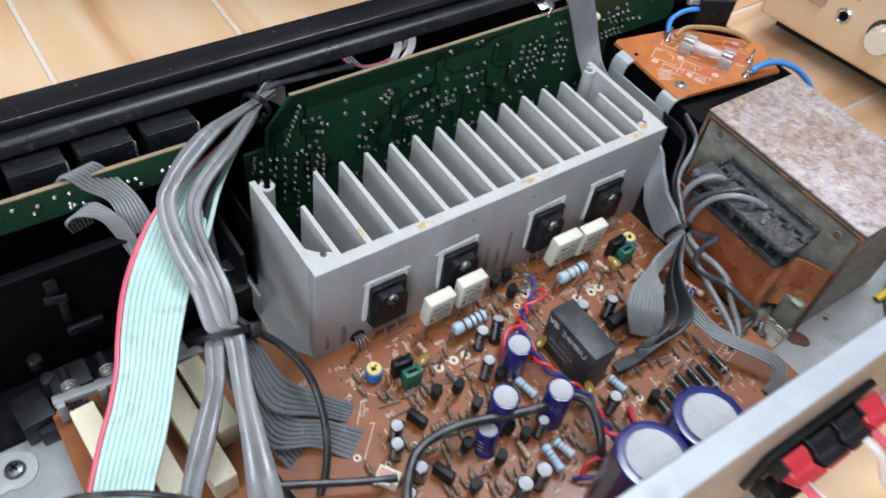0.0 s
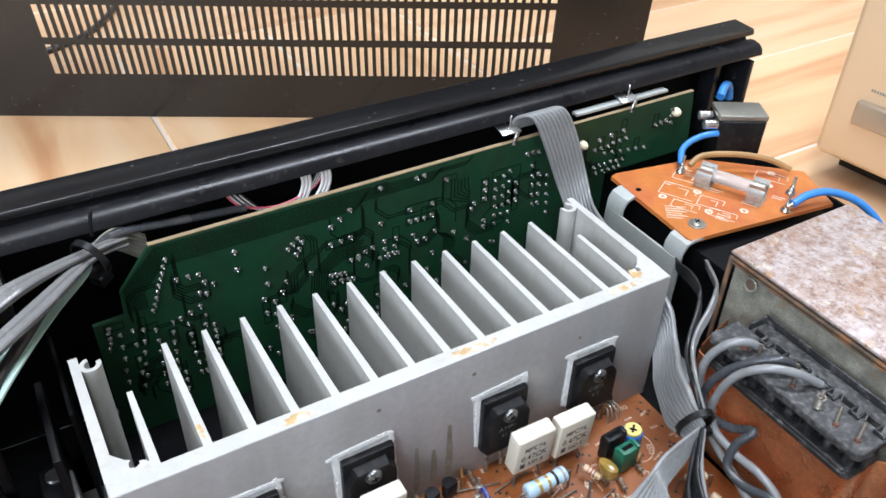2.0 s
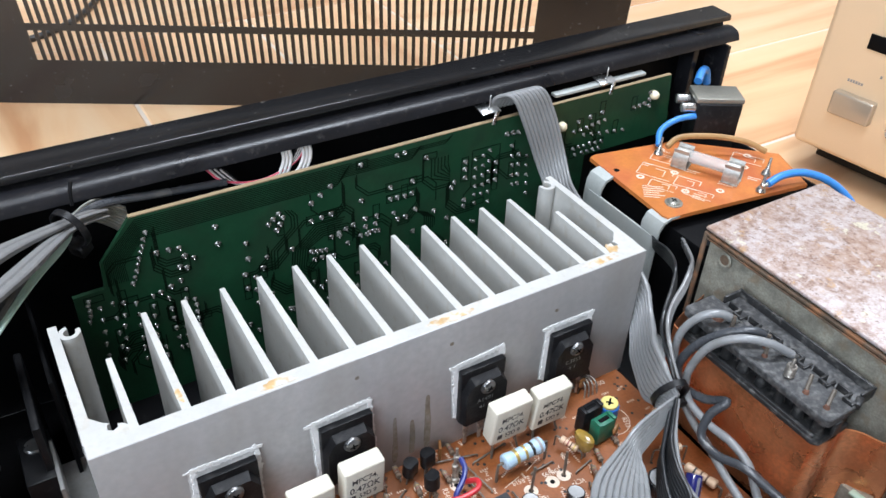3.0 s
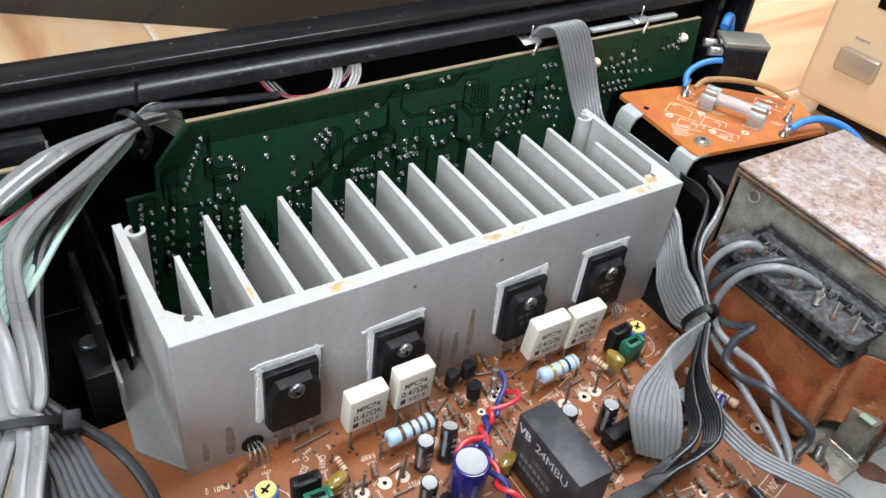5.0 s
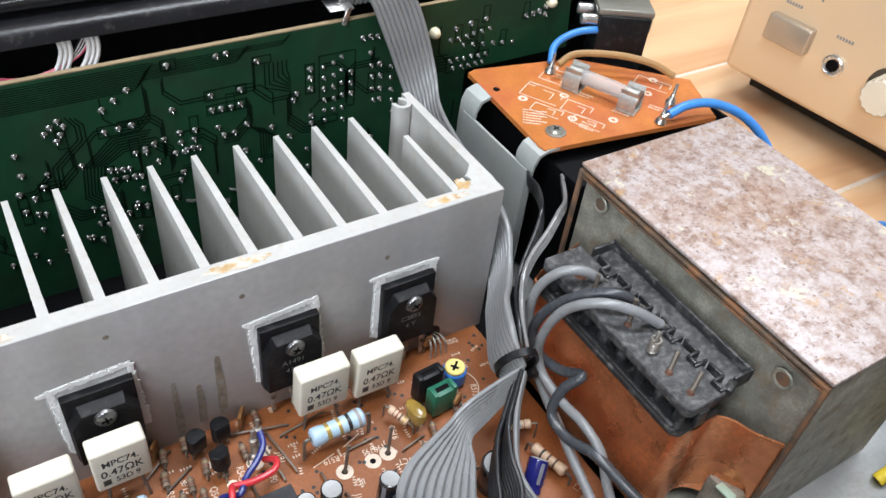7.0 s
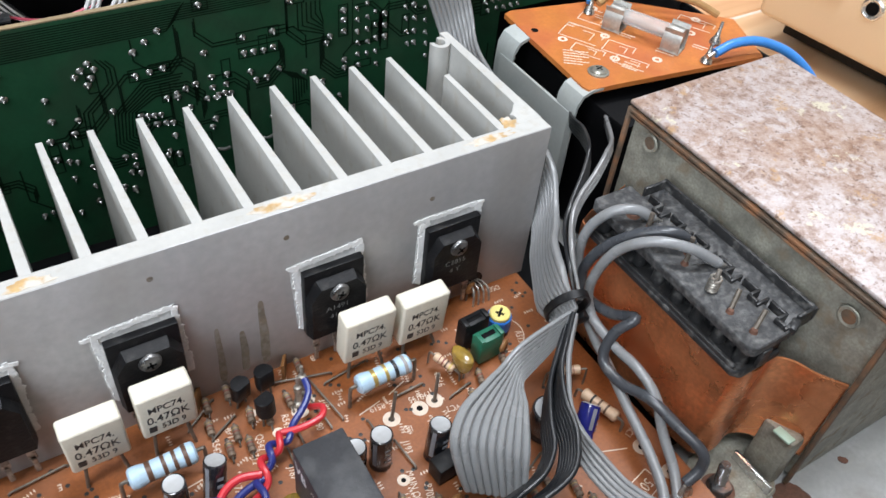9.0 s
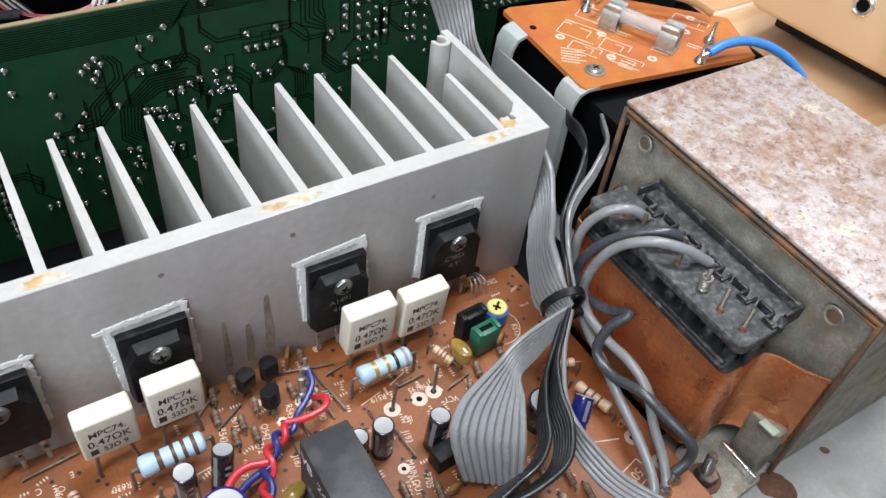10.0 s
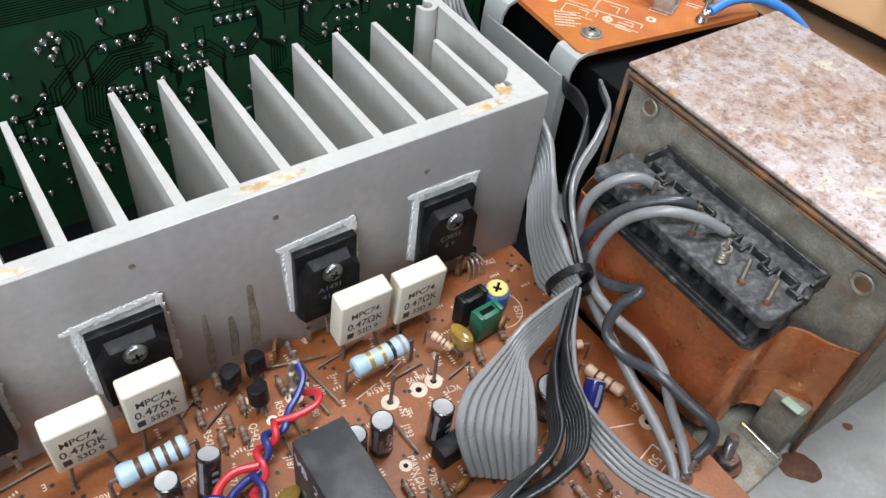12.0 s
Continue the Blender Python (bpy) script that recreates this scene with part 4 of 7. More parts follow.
axial_resistor((155.6, -46.2, 3.4), (158.2, -56.4, 3.8), 3.2, resist_beige, ((0.3, band_black, 0.6), (0.5, band_brown, 0.6), (0.7, band_brown, 0.6)), "tan resistor with dark bands, lead bent", "tan resistors")
axial_resistor((151.5, -38.5, 5.4), (157.5, -41.5, 6.4), 2.6, resist_beige, ((0.3, band_grey, 0.5), (0.55, resist_blue, 0.5), (0.75, band_red, 0.5)), "small banded resistor on raised leads", "tan resistors")
axial_resistor((138.5, -33.5, 2.6), (144.5, -32.2, 2.6), 2.4, resist_beige, ((0.3, band_red, 0.5), (0.6, band_red, 0.5)), "small pink banded resistor", "small beige resistors")


def capacitor(x, y, h, d, sleeve, tilt=(0, 0), stripe=True, spin=0.0, label="", group="", scored=True, lead=0.0):
    t = thing("electrolytic_capacitor", (x, y, lead), label, "capacitor", group, rot=(tilt[0], tilt[1], 0))
    r = d / 2
    bm = bmesh.new()
    lathe(bm, [(r * 0.9, 0), (r, 0.3), (r, 1.0), (r * 0.93, 1.5), (r * 0.93, 1.9), (r, 2.4), (r, h - 0.5), (r * 0.97, h - 0.1), (r * 0.88, h), (r * (0.73 if d > 15 else 0.8), h - 0.08)], (0, 0, 0), (0, 0, 1), 28)
    part("sleeve", bm, sleeve, t)
    bm = bmesh.new()
    k = 0.74 if d > 15 else 0.84
    lathe(bm, [(r * k * 1.02, h - 0.25), (r * k, h + 0.08), (r * (k - 0.08), h), (0, h + 0.02)], (0, 0, 0), (0, 0, 1), 28)
    top = part("can_top", bm, cap_top, t, "bright aluminium top")
    if scored and d > 7:
        for a in (30, 120):
            bm = bmesh.new()
            box(bm, (0, 0, h - 0.06), (r * 1.1, 0.14 + r * 0.012, 0.06), 0, (0, 0, a + spin))
            part("score", bm, band_grey, top)
    if stripe:
        bm = bmesh.new()
        a0 = radians(spin)
        n = 5
        lo = [(r + 0.03) * V((math.cos(a0 + (k / n - 0.5) * 0.4), math.sin(a0 + (k / n - 0.5) * 0.4), 0)) for k in range(n + 1)]
        for a, b in zip(lo, lo[1:]):
            bm.faces.new([bm.verts.new(p) for p in (a + V((0, 0, 2.6)), b + V((0, 0, 2.6)), b + V((0, 0, h - 0.7)), a + V((0, 0, h - 0.7)))])
        part("stripe", bm, sleeve_mark, t, "pale polarity stripe")
        for k in range(3):
            bm = bmesh.new()
            a = a0 + 1.15
            box(bm, ((r + 0.02) * math.cos(a), (r + 0.02) * math.sin(a), h * (0.35 + 0.17 * k)), (0.05, r * 0.55, 0.8), 0, (0, 0, math.degrees(a)))
            part("print", bm, sleeve_mark, t)
    if lead > 0:
        for s in (-1, 1):
            bm = bmesh.new()
            tube(bm, [(s * r * 0.45, 0, 0.2), (s * r * 0.45, 0, -lead * 0.6), (s * r * 0.5, 0, -lead - 0.6)], 0.28, 6, 3)
            part("lead", bm, dull_lead, t)
    return t


BLUE = "dark blue sleeved electrolytic capacitor, standing on the board"
for x, y, h, d in ((61.6, -43.8, 20.5, 10), (43.4, -59.2, 21, 10.5), (62.2, -67.6, 22, 10.2)):
    capacitor(x, y, h, d, cap_blue, (0, 0), True, 200 + x * 3, BLUE, "blue capacitors")
capacitor(33.4, -65.6, 11.5, 8, cap_blue, (-12, 6), True, 130, "short dark blue capacitor leaning over", "blue capacitors")
for x, y in ((50.2, -112.2), (74.4, -112.2)):
    capacitor(x, y, 59.5, 23.5, cap_blue, (0, 0), True, 160, "large blue smoothing capacitor with a white top", "smoothing capacitors")
SMALLB = "small black electrolytic capacitor with a bright top"
for x, y, h, d, tl in ((57.9, -27.6, 12.2, 5.2, (0, 0)), (65.2, -28.6, 11.5, 5.2, (-16, 12)), (51.6, -40.2, 13, 5.0, (0, 0)), (101.9, -37.6, 12, 5.4, (0, 0)), (95.8, -36.9, 10.5, 5.0, (0, 0)), (114.0, -42.2, 11.2, 5.4, (-6, 8)),
                       (7.6, -44.8, 10.5, 5.2, (0, 0)), (4.0, -50.8, 10.5, 5.2, (0, 0)), (6.6, -62.4, 10, 5.2, (0, 0)), (-2.0, -68.2, 10, 5.2, (0, 0)), (33.4, -86.6, 12, 6.2, (0, 0)), (42.0, -86.2, 12.5, 6.2, (0, 0)), (54.2, -70.8, 12, 4.4, (0, 0)),
                       (26.0, -90.5, 11, 5.2, (0, 0)), (84.5, -77, 12, 5.2, (0, 0))):
    capacitor(x, y, h, d, cap_black, tl, True, 210, SMALLB, "small black capacitors")
capacitor(147.4, -56.2, 8.6, 5.2, cap_blue, (-30, 42), True, 240, "small blue capacitor leaning on its leads", "blue capacitors", lead=2.2)
capacitor(141.5, -49.0, 9.5, 8.5, cap_black, (0, 0), True, 230, "dark sleeved capacitor behind the flat cable", "black capacitors")


def small_transistor(x, y, spin, seed):
    t = thing("small_transistor", (x, y, 0), "small black plastic three-legged transistor", "transistor", "small transistors", rot=(random.Random(seed).uniform(-5, 5), random.Random(seed + 9).uniform(-5, 5), spin))
    bm = bmesh.new()
    pts = [(2.4 * math.cos(radians(a)), 2.4 * math.sin(radians(a))) for a in range(-40, 221, 20)]
    prism(bm, pts, 4.0, 9.2, None, bev=0.18)
    part("package", bm, black_epoxy, t)
    for k in (-1, 0, 1):
        bm = bmesh.new()
        tube(bm, [(k * 0.9, 0, 4.2), (k * 1.1, 0, 3), (k * 1.4, 0.8 * (k == 0), -0.3)], 0.28, 6, 3)
        part("leg", bm, dull_lead, t)


for k, (x, y, a) in enumerate(((79.8, -7.2, 20), (86.2, -7.4, 10), (83.4, -15.0, 200), (29.2, -39.4, 30), (37.2, -40.6, 200), (39.6, -50.8, 30), (26.0, -62.6, 20), (33.8, -72.4, 210), (47.8, -70.8, 30), (55.4, -44.9, 20), (44.0, -63.8, 200), (100.5, -84, 30), (20.5, -77, 10))):
    small_transistor(x, y, a, k)


def film_block(x, y, s, spin, mat, label, group, notch=False):
    s = [0.85 * v for v in s]
    t = thing("film_capacitor", (x, y, 0), label, "capacitor", group, rot=(0, 0, spin))
    bm = bmesh.new()
    box(bm, (0, 0, 1.2 + s[2] / 2), s, 0.4)
    part("case", bm, mat, t)
    for k in (-1, 1):
        bm = bmesh.new()
        box(bm, (k * s[0] * 0.35, 0, 0.5), (0.6, 0.6, 2.2))
        part("lead", bm, dull_lead, t)
    if notch:
        bm = bmesh.new()
        box(bm, (0, 0, 1.2 + s[2] - 0.1), (s[0] * 0.55, s[1] * 0.35, 0.5), 0.1)
        part("slot", bm, inner_black, t, "moulded recess")
        for k in (-1, 1):
            bm = bmesh.new()
            box(bm, (k * s[0] * 0.42, -s[1] * 0.1, 1.2 + s[2] + 0.3), (s[0] * 0.16, s[1] * 0.8, 0.8), 0.15)
            part("rib", bm, mat, t)


film_block(17.6, -43.6, (3.4, 9.5, 6.5), 20, black_plastic, "flat black film capacitor", "black film capacitors")
film_block(14.0, -66.4, (3.6, 10, 7), 22, black_plastic, "flat black film capacitor", "black film capacitors")
film_block(44.6, -63.0, (5, 7, 6), 20, black_plastic, "flat black film capacitor", "black film capacitors")
# paired black and green moulded parts and trimmers, one set for each channel
for x, y, sp in ((23.8, -22.6, -4), (140.2, -17.2, 4)):
    film_block(x, y, (9.4, 4.4, 11), sp, black_plastic, "black moulded connector block", "moulded blocks", True)
    film_block(x + 1.0, y - 5.6, (8.6, 5.0, 9.8), sp, green_plastic, "green moulded connector block", "moulded blocks", True)


def amber_cap(x, y, spin, s=1.0):
    t = thing("dipped_capacitor", (x, y, 0), "glossy amber dipped capacitor", "capacitor", "amber capacitors", rot=(0, 0, spin))
    bm = bmesh.new()
    lathe(bm, [(0.001, 2.0), (1.6 * s, 2.4), (2.7 * s, 4.2), (3.3 * s, 7.5), (3.0 * s, 8.6), (1.6 * s, 9.2), (0.001, 9.3)], (0, 0, 0), (0, 0, 1), 18)
    bm.transform(Matrix.Diagonal((1.15, 0.62, 1, 1)))
    part("body", bm, amber, t)
    for k in (-1, 1):
        bm = bmesh.new()
        tube(bm, [(k * 1.2, 0, 3), (k * 1.3, 0, 1.5), (k * 1.3, 0, -0.3)], 0.28, 6, 3)
        part("lead", bm, dull_lead, t)


for x, y, a in ((31.6, -25.4, 20), (132.2, -24.8, 100), (77.2, -41.5, 20), (80.0, -68.0, 60)):
    amber_cap(x, y, a)


def trimmer(x, y, spin):
    t = thing("trimmer", (x, y, 0), "blue trimmer potentiometer with a yellow rotor", "trimmer", "trimmers", rot=(0, 0, spin))
    bm = bmesh.new()
    lathe(bm, [(3.0, 1.2), (3.4, 1.6), (3.4, 5.6), (3.1, 6.0)], (0, 0, 0), (0, 0, 1), 22)
    part("base", bm, blue_plastic, t, "blue plastic base")
    bm = bmesh.new()
    lathe(bm, [(2.7, 5.6), (2.9, 5.9), (2.9, 6.8), (2.6, 7.1), (0.001, 7.0)], (0, 0, 0), (0, 0, 1), 22)
    r = part("rotor", bm, yellow_plastic, t, "pale yellow rotor")
    bm = bmesh.new()
    box(bm, (0, 0, 7.0), (3.4, 0.7, 0.35))
    box(bm, (-0.4, 0, 7.0), (0.7, 2.4, 0.34))
    part("slot", bm, inner_black, r, "cross slot")
    for a in (90, 210, 330):
        bm = bmesh.new()
        tube(bm, [(3 * math.cos(radians(a)), 3 * math.sin(radians(a)), 2), (3.3 * math.cos(radians(a)), 3.3 * math.sin(radians(a)), 1), (3.3 * math.cos(radians(a)), 3.3 * math.sin(radians(a)), -0.3)], 0.3, 6, 3)
        part("leg", bm, dull_lead, t)


trimmer(14.0, -18.6, 30)
trimmer(149.6, -16.4, 40)


def relay():
    t = thing("relay", (80.4, -65.4, 0), "dusty black box relay with raised white printing", "relay")
    bm = bmesh.new()
    box(bm, (5.6, 13.4, 12.4), (11.4, 26.8, 23.2), 0.45)
    part("case", bm, relay_case, t)
    side = turn(0, 0, -90) @ turn(90, 0, 0)
    words("VB", 4.2, Matrix.Translation((-0.12, 23.0, 19.5)) @ side, ink_white2, t, squeeze=1.1, bold=0.12)
    words("24MBU", 4.4, Matrix.Translation((-0.12, 11.0, 19.3)) @ side, ink_white2, t, squeeze=1.05)
    words("24VDC", 2.7, Matrix.Translation((-0.12, 14.0, 13.4)) @ side, ink_grey, t)
    for k, (yy, w) in enumerate(((15, 15), (15, 12))):
        bm = bmesh.new()
        for j in range(int(w / 2)):
            box(bm, (-0.11, yy + 7 - 2.0 * j, 10.2 - 3.4 * k), (0.06, 1.3, 1.7))
        part("print_bar", bm, ink_grey, t, "row of unreadable grey print")
    bm = bmesh.new()
    box(bm, (5.6, 13.4, 0.5), (10.2, 25.4, 1.4), 0.2)
    part("base", bm, black_plastic, t)


ink_white2 = material("white_print", (0.62, 0.63, 0.64), 0.5, 0, 0.1, 300, 1500, 0.0)
relay()


def rectifier(x0, y0, x1, y1):
    t = thing("rectifier_diode", (x0, y0, 4.2), "black barrel rectifier diode on raised leads", "diode", "rectifier diodes")
    b = V((x1 - x0, y1 - y0, 0))
    bm = bmesh.new()
    cyl(bm, (0, 0, 0), b, 1.75, 18, 0.3)
    body = part("body", bm, cap_black, t)
    bm = bmesh.new()
    ax = b.normalized()
    lathe(bm, [(1.7, 0), (1.78, 0.02), (1.78, 1.0), (1.7, 1.02)], ax * (b.length - 2.2), ax * b.length, 18)
    part("band", bm, sleeve_mark, body, "silver band")
    for e, s in ((V((0, 0, 0)), -1), (b, 1)):
        bm = bmesh.new()
        tube(bm, [e - ax * s * 0.2, e + ax * s * 1.5 + V((0, 0, 1.0)), e + ax * s * 2.8, e + ax * s * 3.0 + V((0, 0, -4.6))], 0.55, 8, 4)
        part("lead", bm, tinned, t)


for x, y, ln in ((137.4, -80.5, 9.5), (128.8, -81.4, 12), (123.4, -80.8, 10.5), (117.4, -80.2, 10.5), (109.3, -83, 10.5), (102.8, -84, 10.5)):
    rectifier(x, y, x - 0.6, y - ln)


def jumper(p, q, h=1.0, mat=None):
    t = thing("wire_link", (p[0], p[1], 0), "bare tinned wire link on the board", "wire", "wire links")
    a, b = V((0, 0, 0)), V((q[0] - p[0], q[1] - p[1], 0))
    u = (b - a).normalized()
    bm = bmesh.new()
    tube(bm, [a + V((0, 0, -0.3)), a + V((0, 0, h * 0.7)), a + u * 0.5 + V((0, 0, h)), b - u * 0.5 + V((0, 0, h)), b + V((0, 0, h * 0.7)), b + V((0, 0, -0.3))], 0.28, 7, 3, smooth=False)
    part("wire", bm, mat or dull_lead, t)


for p, q in (((27, -6.2), (39.5, -4.8)), ((83.5, 1.5), (97, 1.8)), ((88, -5.2), (103, -9.2)), ((100, -11.5), (113, -9.8)), ((97.0, -8.6), (99.5, -23)), ((94.5, -11), (96.0, -24)), ((88.5, -20), (88.0, -33)), ((84.5, -24), (84.0, -33)),
             ((104.5, -26), (104.8, -33)), ((107.5, -34), (108.5, -43)), ((111, -46), (120, -49.5)), ((113.6, -23.5), (122, -23.0)), ((45.5, -33), (52.0, -33)), ((36, -33), (46, -35.5)), ((30, -33), (40, -36)), ((9, -31), (17, -33)),
             ((20, -31), (28, -31.5)), ((10, -37), (20, -37.5)), ((47.5, -26), (53.0, -24.6)), ((60, -36), (66, -33)), ((70, -30), (73, -38)), ((98, -70), (106, -66)), ((10, -57), (18, -55)), ((-12, -62), (2, -55)), ((-20, -70), (-6, -64)),
             ((-30, -60), (-18, -66)), ((-34, -40), (-24, -46)), ((140, -60), (146, -62)), ((128, -58), (137, -54)), ((64, -92), (70, -85)), ((24, -54), (34, -56)), ((18, -81), (26, -84)), ((126, -30), (133, -28.5)), ((66, -9), (74, -3)), ((70, -14), (77, -10))):
    jumper(p, q)


def dark_resistor(x, y, spin, upright=False):
    t = thing("dusty_resistor", (x, y, 0), "tiny dusty banded resistor", "resistor", "tiny resistors", rot=(0, 0, spin))
    if "me" not in SMALL:
        bm = bmesh.new()
        prof = [(0.001, 0)] + [(r * 0.36, z * 0.32) for r, z in BONE[1:]]
        prof = prof + [(r, 4.2 - z) for r, z in prof[::-1]]
        lathe(bm, prof, (-2.1, 0, 1.3), (2.1, 0, 1.3), 10)
        SMALL["me"] = finish(bm, "body", resist_dark)
        for nm, f in (("a", 0.25), ("b", 0.5), ("c", 0.75)):
            bm = bmesh.new()
            lathe(bm, [(0.8, 0), (0.9, 0.02), (0.9, 0.36), (0.8, 0.38)], (-2.1 + 4.2 * f, 0, 1.3), (3, 0, 1.3), 10)
            SMALL[nm] = finish(bm, "band", (band_brown, band_red, band_gold)["abc".index(nm)])
        bm = bmesh.new()
        tube(bm, [(-3.1, 0, -0.3), (-3.1, 0, 1.0), (-2.8, 0, 1.3), (2.8, 0, 1.3), (3.1, 0, 1.0), (3.1, 0, -0.3)], 0.24, 6, 3, smooth=False)
        SMALL["lead"] = finish(bm, "lead", dull_lead)
    for nm, key in (("body", "me"), ("band", "a"), ("band", "b"), ("band", "c"), ("lead", "lead")):
        o = new(nm, SMALL[key])
        o.parent = t


SMALL = {}
for k, (x, y, a) in enumerate(((70.5, -11.0, 70), (75.5, -15.2, 70), (83.8, -14.6, 70), (72.6, -18.6, 70), (77.2, -19.6, 70), (72.0, -4.6, 70), (77.6, -3.2, 70), (90.0, -12.2, 75), (96.4, -3.6, 70), (80.2, -12.0, 65), (8.2, -16.5, 80), (7.0, -22, 85),
                               (33.0, -33, 70), (26.8, -34.6, 70), (21.0, -35.6, 70), (44.5, -23.4, 65), (30.5, -47.5, 60), (35.0, -57.5, 60), (38.8, -57.0, 60), (29.5, -56.0, 60), (23.0, -50, 65), (22.6, -56.8, 60), (50.0, -53.0, 70), (53.0, -58.0, 70),
                               (37.5, -80.0, 60), (42.0, -77.5, 60), (29.0, -80.0, 65), (23.8, -71.0, 60), (19.5, -62, 60), (52.0, -64.6, 60), (66.2, -80.5, 70), (70.5, -76, 70), (86.0, -72.5, 75), (84.5, -84, 75), (100.0, -76, 75), (101.5, -50, 70),
                               (104.5, -56, 70), (108.6, -54, 65), (122.5, -52.8, 60), (126.5, -38, 65), (131.0, -33, 60), (136.0, -28.5, 60), (145.0, -25.6, 60), (147.5, -21.8, 60), (128.8, -63, 65), (133.6, -60.5, 65), (138.4, -66, 65), (118.5, -71, 60),
                               (12.2, -27.5, 85), (28.0, -28.5, 80), (40.0, -33, 70), (16.5, -51.5, 60), (11.0, -53, 60), (48.8, -46.5, 60), (46.5, -51.0, 60), (61.0, -62, 80), (57.5, -53, 70))):
    dark_resistor(x, y, a + 14)
for k, (x, y) in enumerate(((27.6, -26.9), (29.2, -31.3), (35.1, -27.5), (21.5, -32.5), (23.2, -36.9), (21.7, -50.3), (24.8, -50.1), (28.1, -50.1), (31.1, -50.6), (33.7, -51.3), (36.4, -51.8), (38.5, -54.1), (15.6, -72.5), (19.3, -72.4), (22.8, -72.6), (26.4, -72.7), (29.2, -73), (12.6, -71.7), (-6.6, -53.6), (-3.3, -53.9), (-6.9, -50.2), (-2.2, -57.9), (0.4, -58.1), (49.9, -52.6), (49.4, -60.6), (55.1, -62), (44.5, -43.2), (62.7, -76.6), (63.8, -79.3), (65, -81.9), (66.2, -84.4), (67, -86.7), (20.4, -23.9), (15.1, -28.7), (29.4, -34.3), (39.1, -25.3), (46.2, -36.9), (48.4, -48.3), (58.9, -51.6), (15.7, -55.8), (11.3, -57), (9.8, -49.7), (20.1, -58.4), (32.4, -60.6), (34.8, -78.5), (35.5, -82.6), (26.5, -79.6), (70.9, -61.5), (106, -64.1), (107.3, -69.5), (114.2, -68.9), (120.4, -72.5), (127.6, -71.9), (133.8, -70.7), (140.2, -71.1), (137, -75.8), (90.4, -84.3), (83.2, -84.1), (84.4, -77.9))):
    dark_resistor(x, y, (84, 90, 80, 172)[k % 4])


def disc_cap(x, y, spin, s):
    t = thing("ceramic_capacitor", (x, y, 0), "small brown ceramic disc capacitor", "capacitor", "ceramic discs", rot=(0, 0, spin))
    bm = bmesh.new()
    lathe(bm, [(0.001, -0.7), (s * 0.7, -0.65), (s, -0.2), (s, 0.2), (s * 0.7, 0.65), (0.001, 0.7)], (0, 0, 2.2 + s), (0, 1, 2.2 + s), 16)
    part("disc", bm, brown_dip, t)
    for k in (-1, 1):
        bm = bmesh.new()
        tube(bm, [(k * s * 0.6, 0, 2.4), (k * s * 0.7, 0, 1), (k * s * 0.7, 0, -0.3)], 0.26, 6, 3)
        part("lead", bm, dull_lead, t)


for x, y, a, s in ((11.2, -8.2, 20, 2.2), (20.0, -27.5, 70, 2.0), (16.6, -24.5, 80, 2.2), (145.6, -24.6, 30, 2.0), (149.0, -3.2, 15, 2.0), (111, -56.0, 10, 1.8), (121.5, -43.5, 10, 1.8), (26.8, -18.0, 80, 1.7), (31, -44.5, 30, 1.7), (64.6, -74.0, 20, 1.8)):
    disc_cap(x, y, a, s)
for x, y, sp, ln in ((93.4, -2.0, 62, 8.5), (71.4, -1.2, 62, 8)):
    t = thing("paper_spacer", (x, y, 0), "upright brown fibre card strip", "spacer", "fibre strips", rot=(0, 0, sp))
    bm = bmesh.new()
    prism(bm, [(-ln / 2, 0), (ln / 2, 0), (ln / 2, 3.0), (-ln / 2, 6.5)], -0.4, 0.4, turn(90, 0, 0))
    part("strip", bm, brown_dip, t)


def thermistor(x):
    t = thing("sensor_transistor", (x, -0.1, 2.4), "small black sensor set into a hole at the heat sink's foot", "transistor", "sensors")
    bm = bmesh.new()
    lathe(bm, [(3.3, 0.12), (3.2, 0.0), (2.5, 0.05), (2.2, 0.3), (0.001, 0.34)], (0, 0, 0.8), (0, -1, 0.8), 24)
    part("package", bm, black_epoxy, t)
    for k in (-1.5, -0.5, 0.5, 1.5):
        bm = bmesh.new()
        tube(bm, [(k * 0.9, -0.2, 1.2), (k * 1.2, -2.4, 1.9), (k * 1.6, -4.6, 0.8), (k * 1.8, -5.4, -3.6)], 0.3, 7, 4)
        part("leg", bm, tinned, t)


origin(-1.3, -0.9, 1.0)
thermistor(18.3)
thermistor(152.2)
origin()


def test_pin(x, y, lean):
    t = thing("test_pin", (x, y, 0), "bent wire test pin in a white ringed pad", "pin", "test pins")
    bm = bmesh.new()
    tube(bm, [(0, 0, -0.3), (0, 0, 1), (lean[0] * 0.5, lean[1] * 0.5, 4.5), (lean[0], lean[1], 8.5)], 0.45, 8, 4)
    part("pin", bm, dull_lead, t)


for x, y, l in ((38.6, -27.6, (0.6, 0.4)), (51.2, -28.0, (1.5, 1.2)), (110.1, -28.4, (1.6, 1.6)), (122.3, -28.5, (1.4, 1.6)), (48.5, -30, (1, 0.5))):
    test_pin(x, y, l)


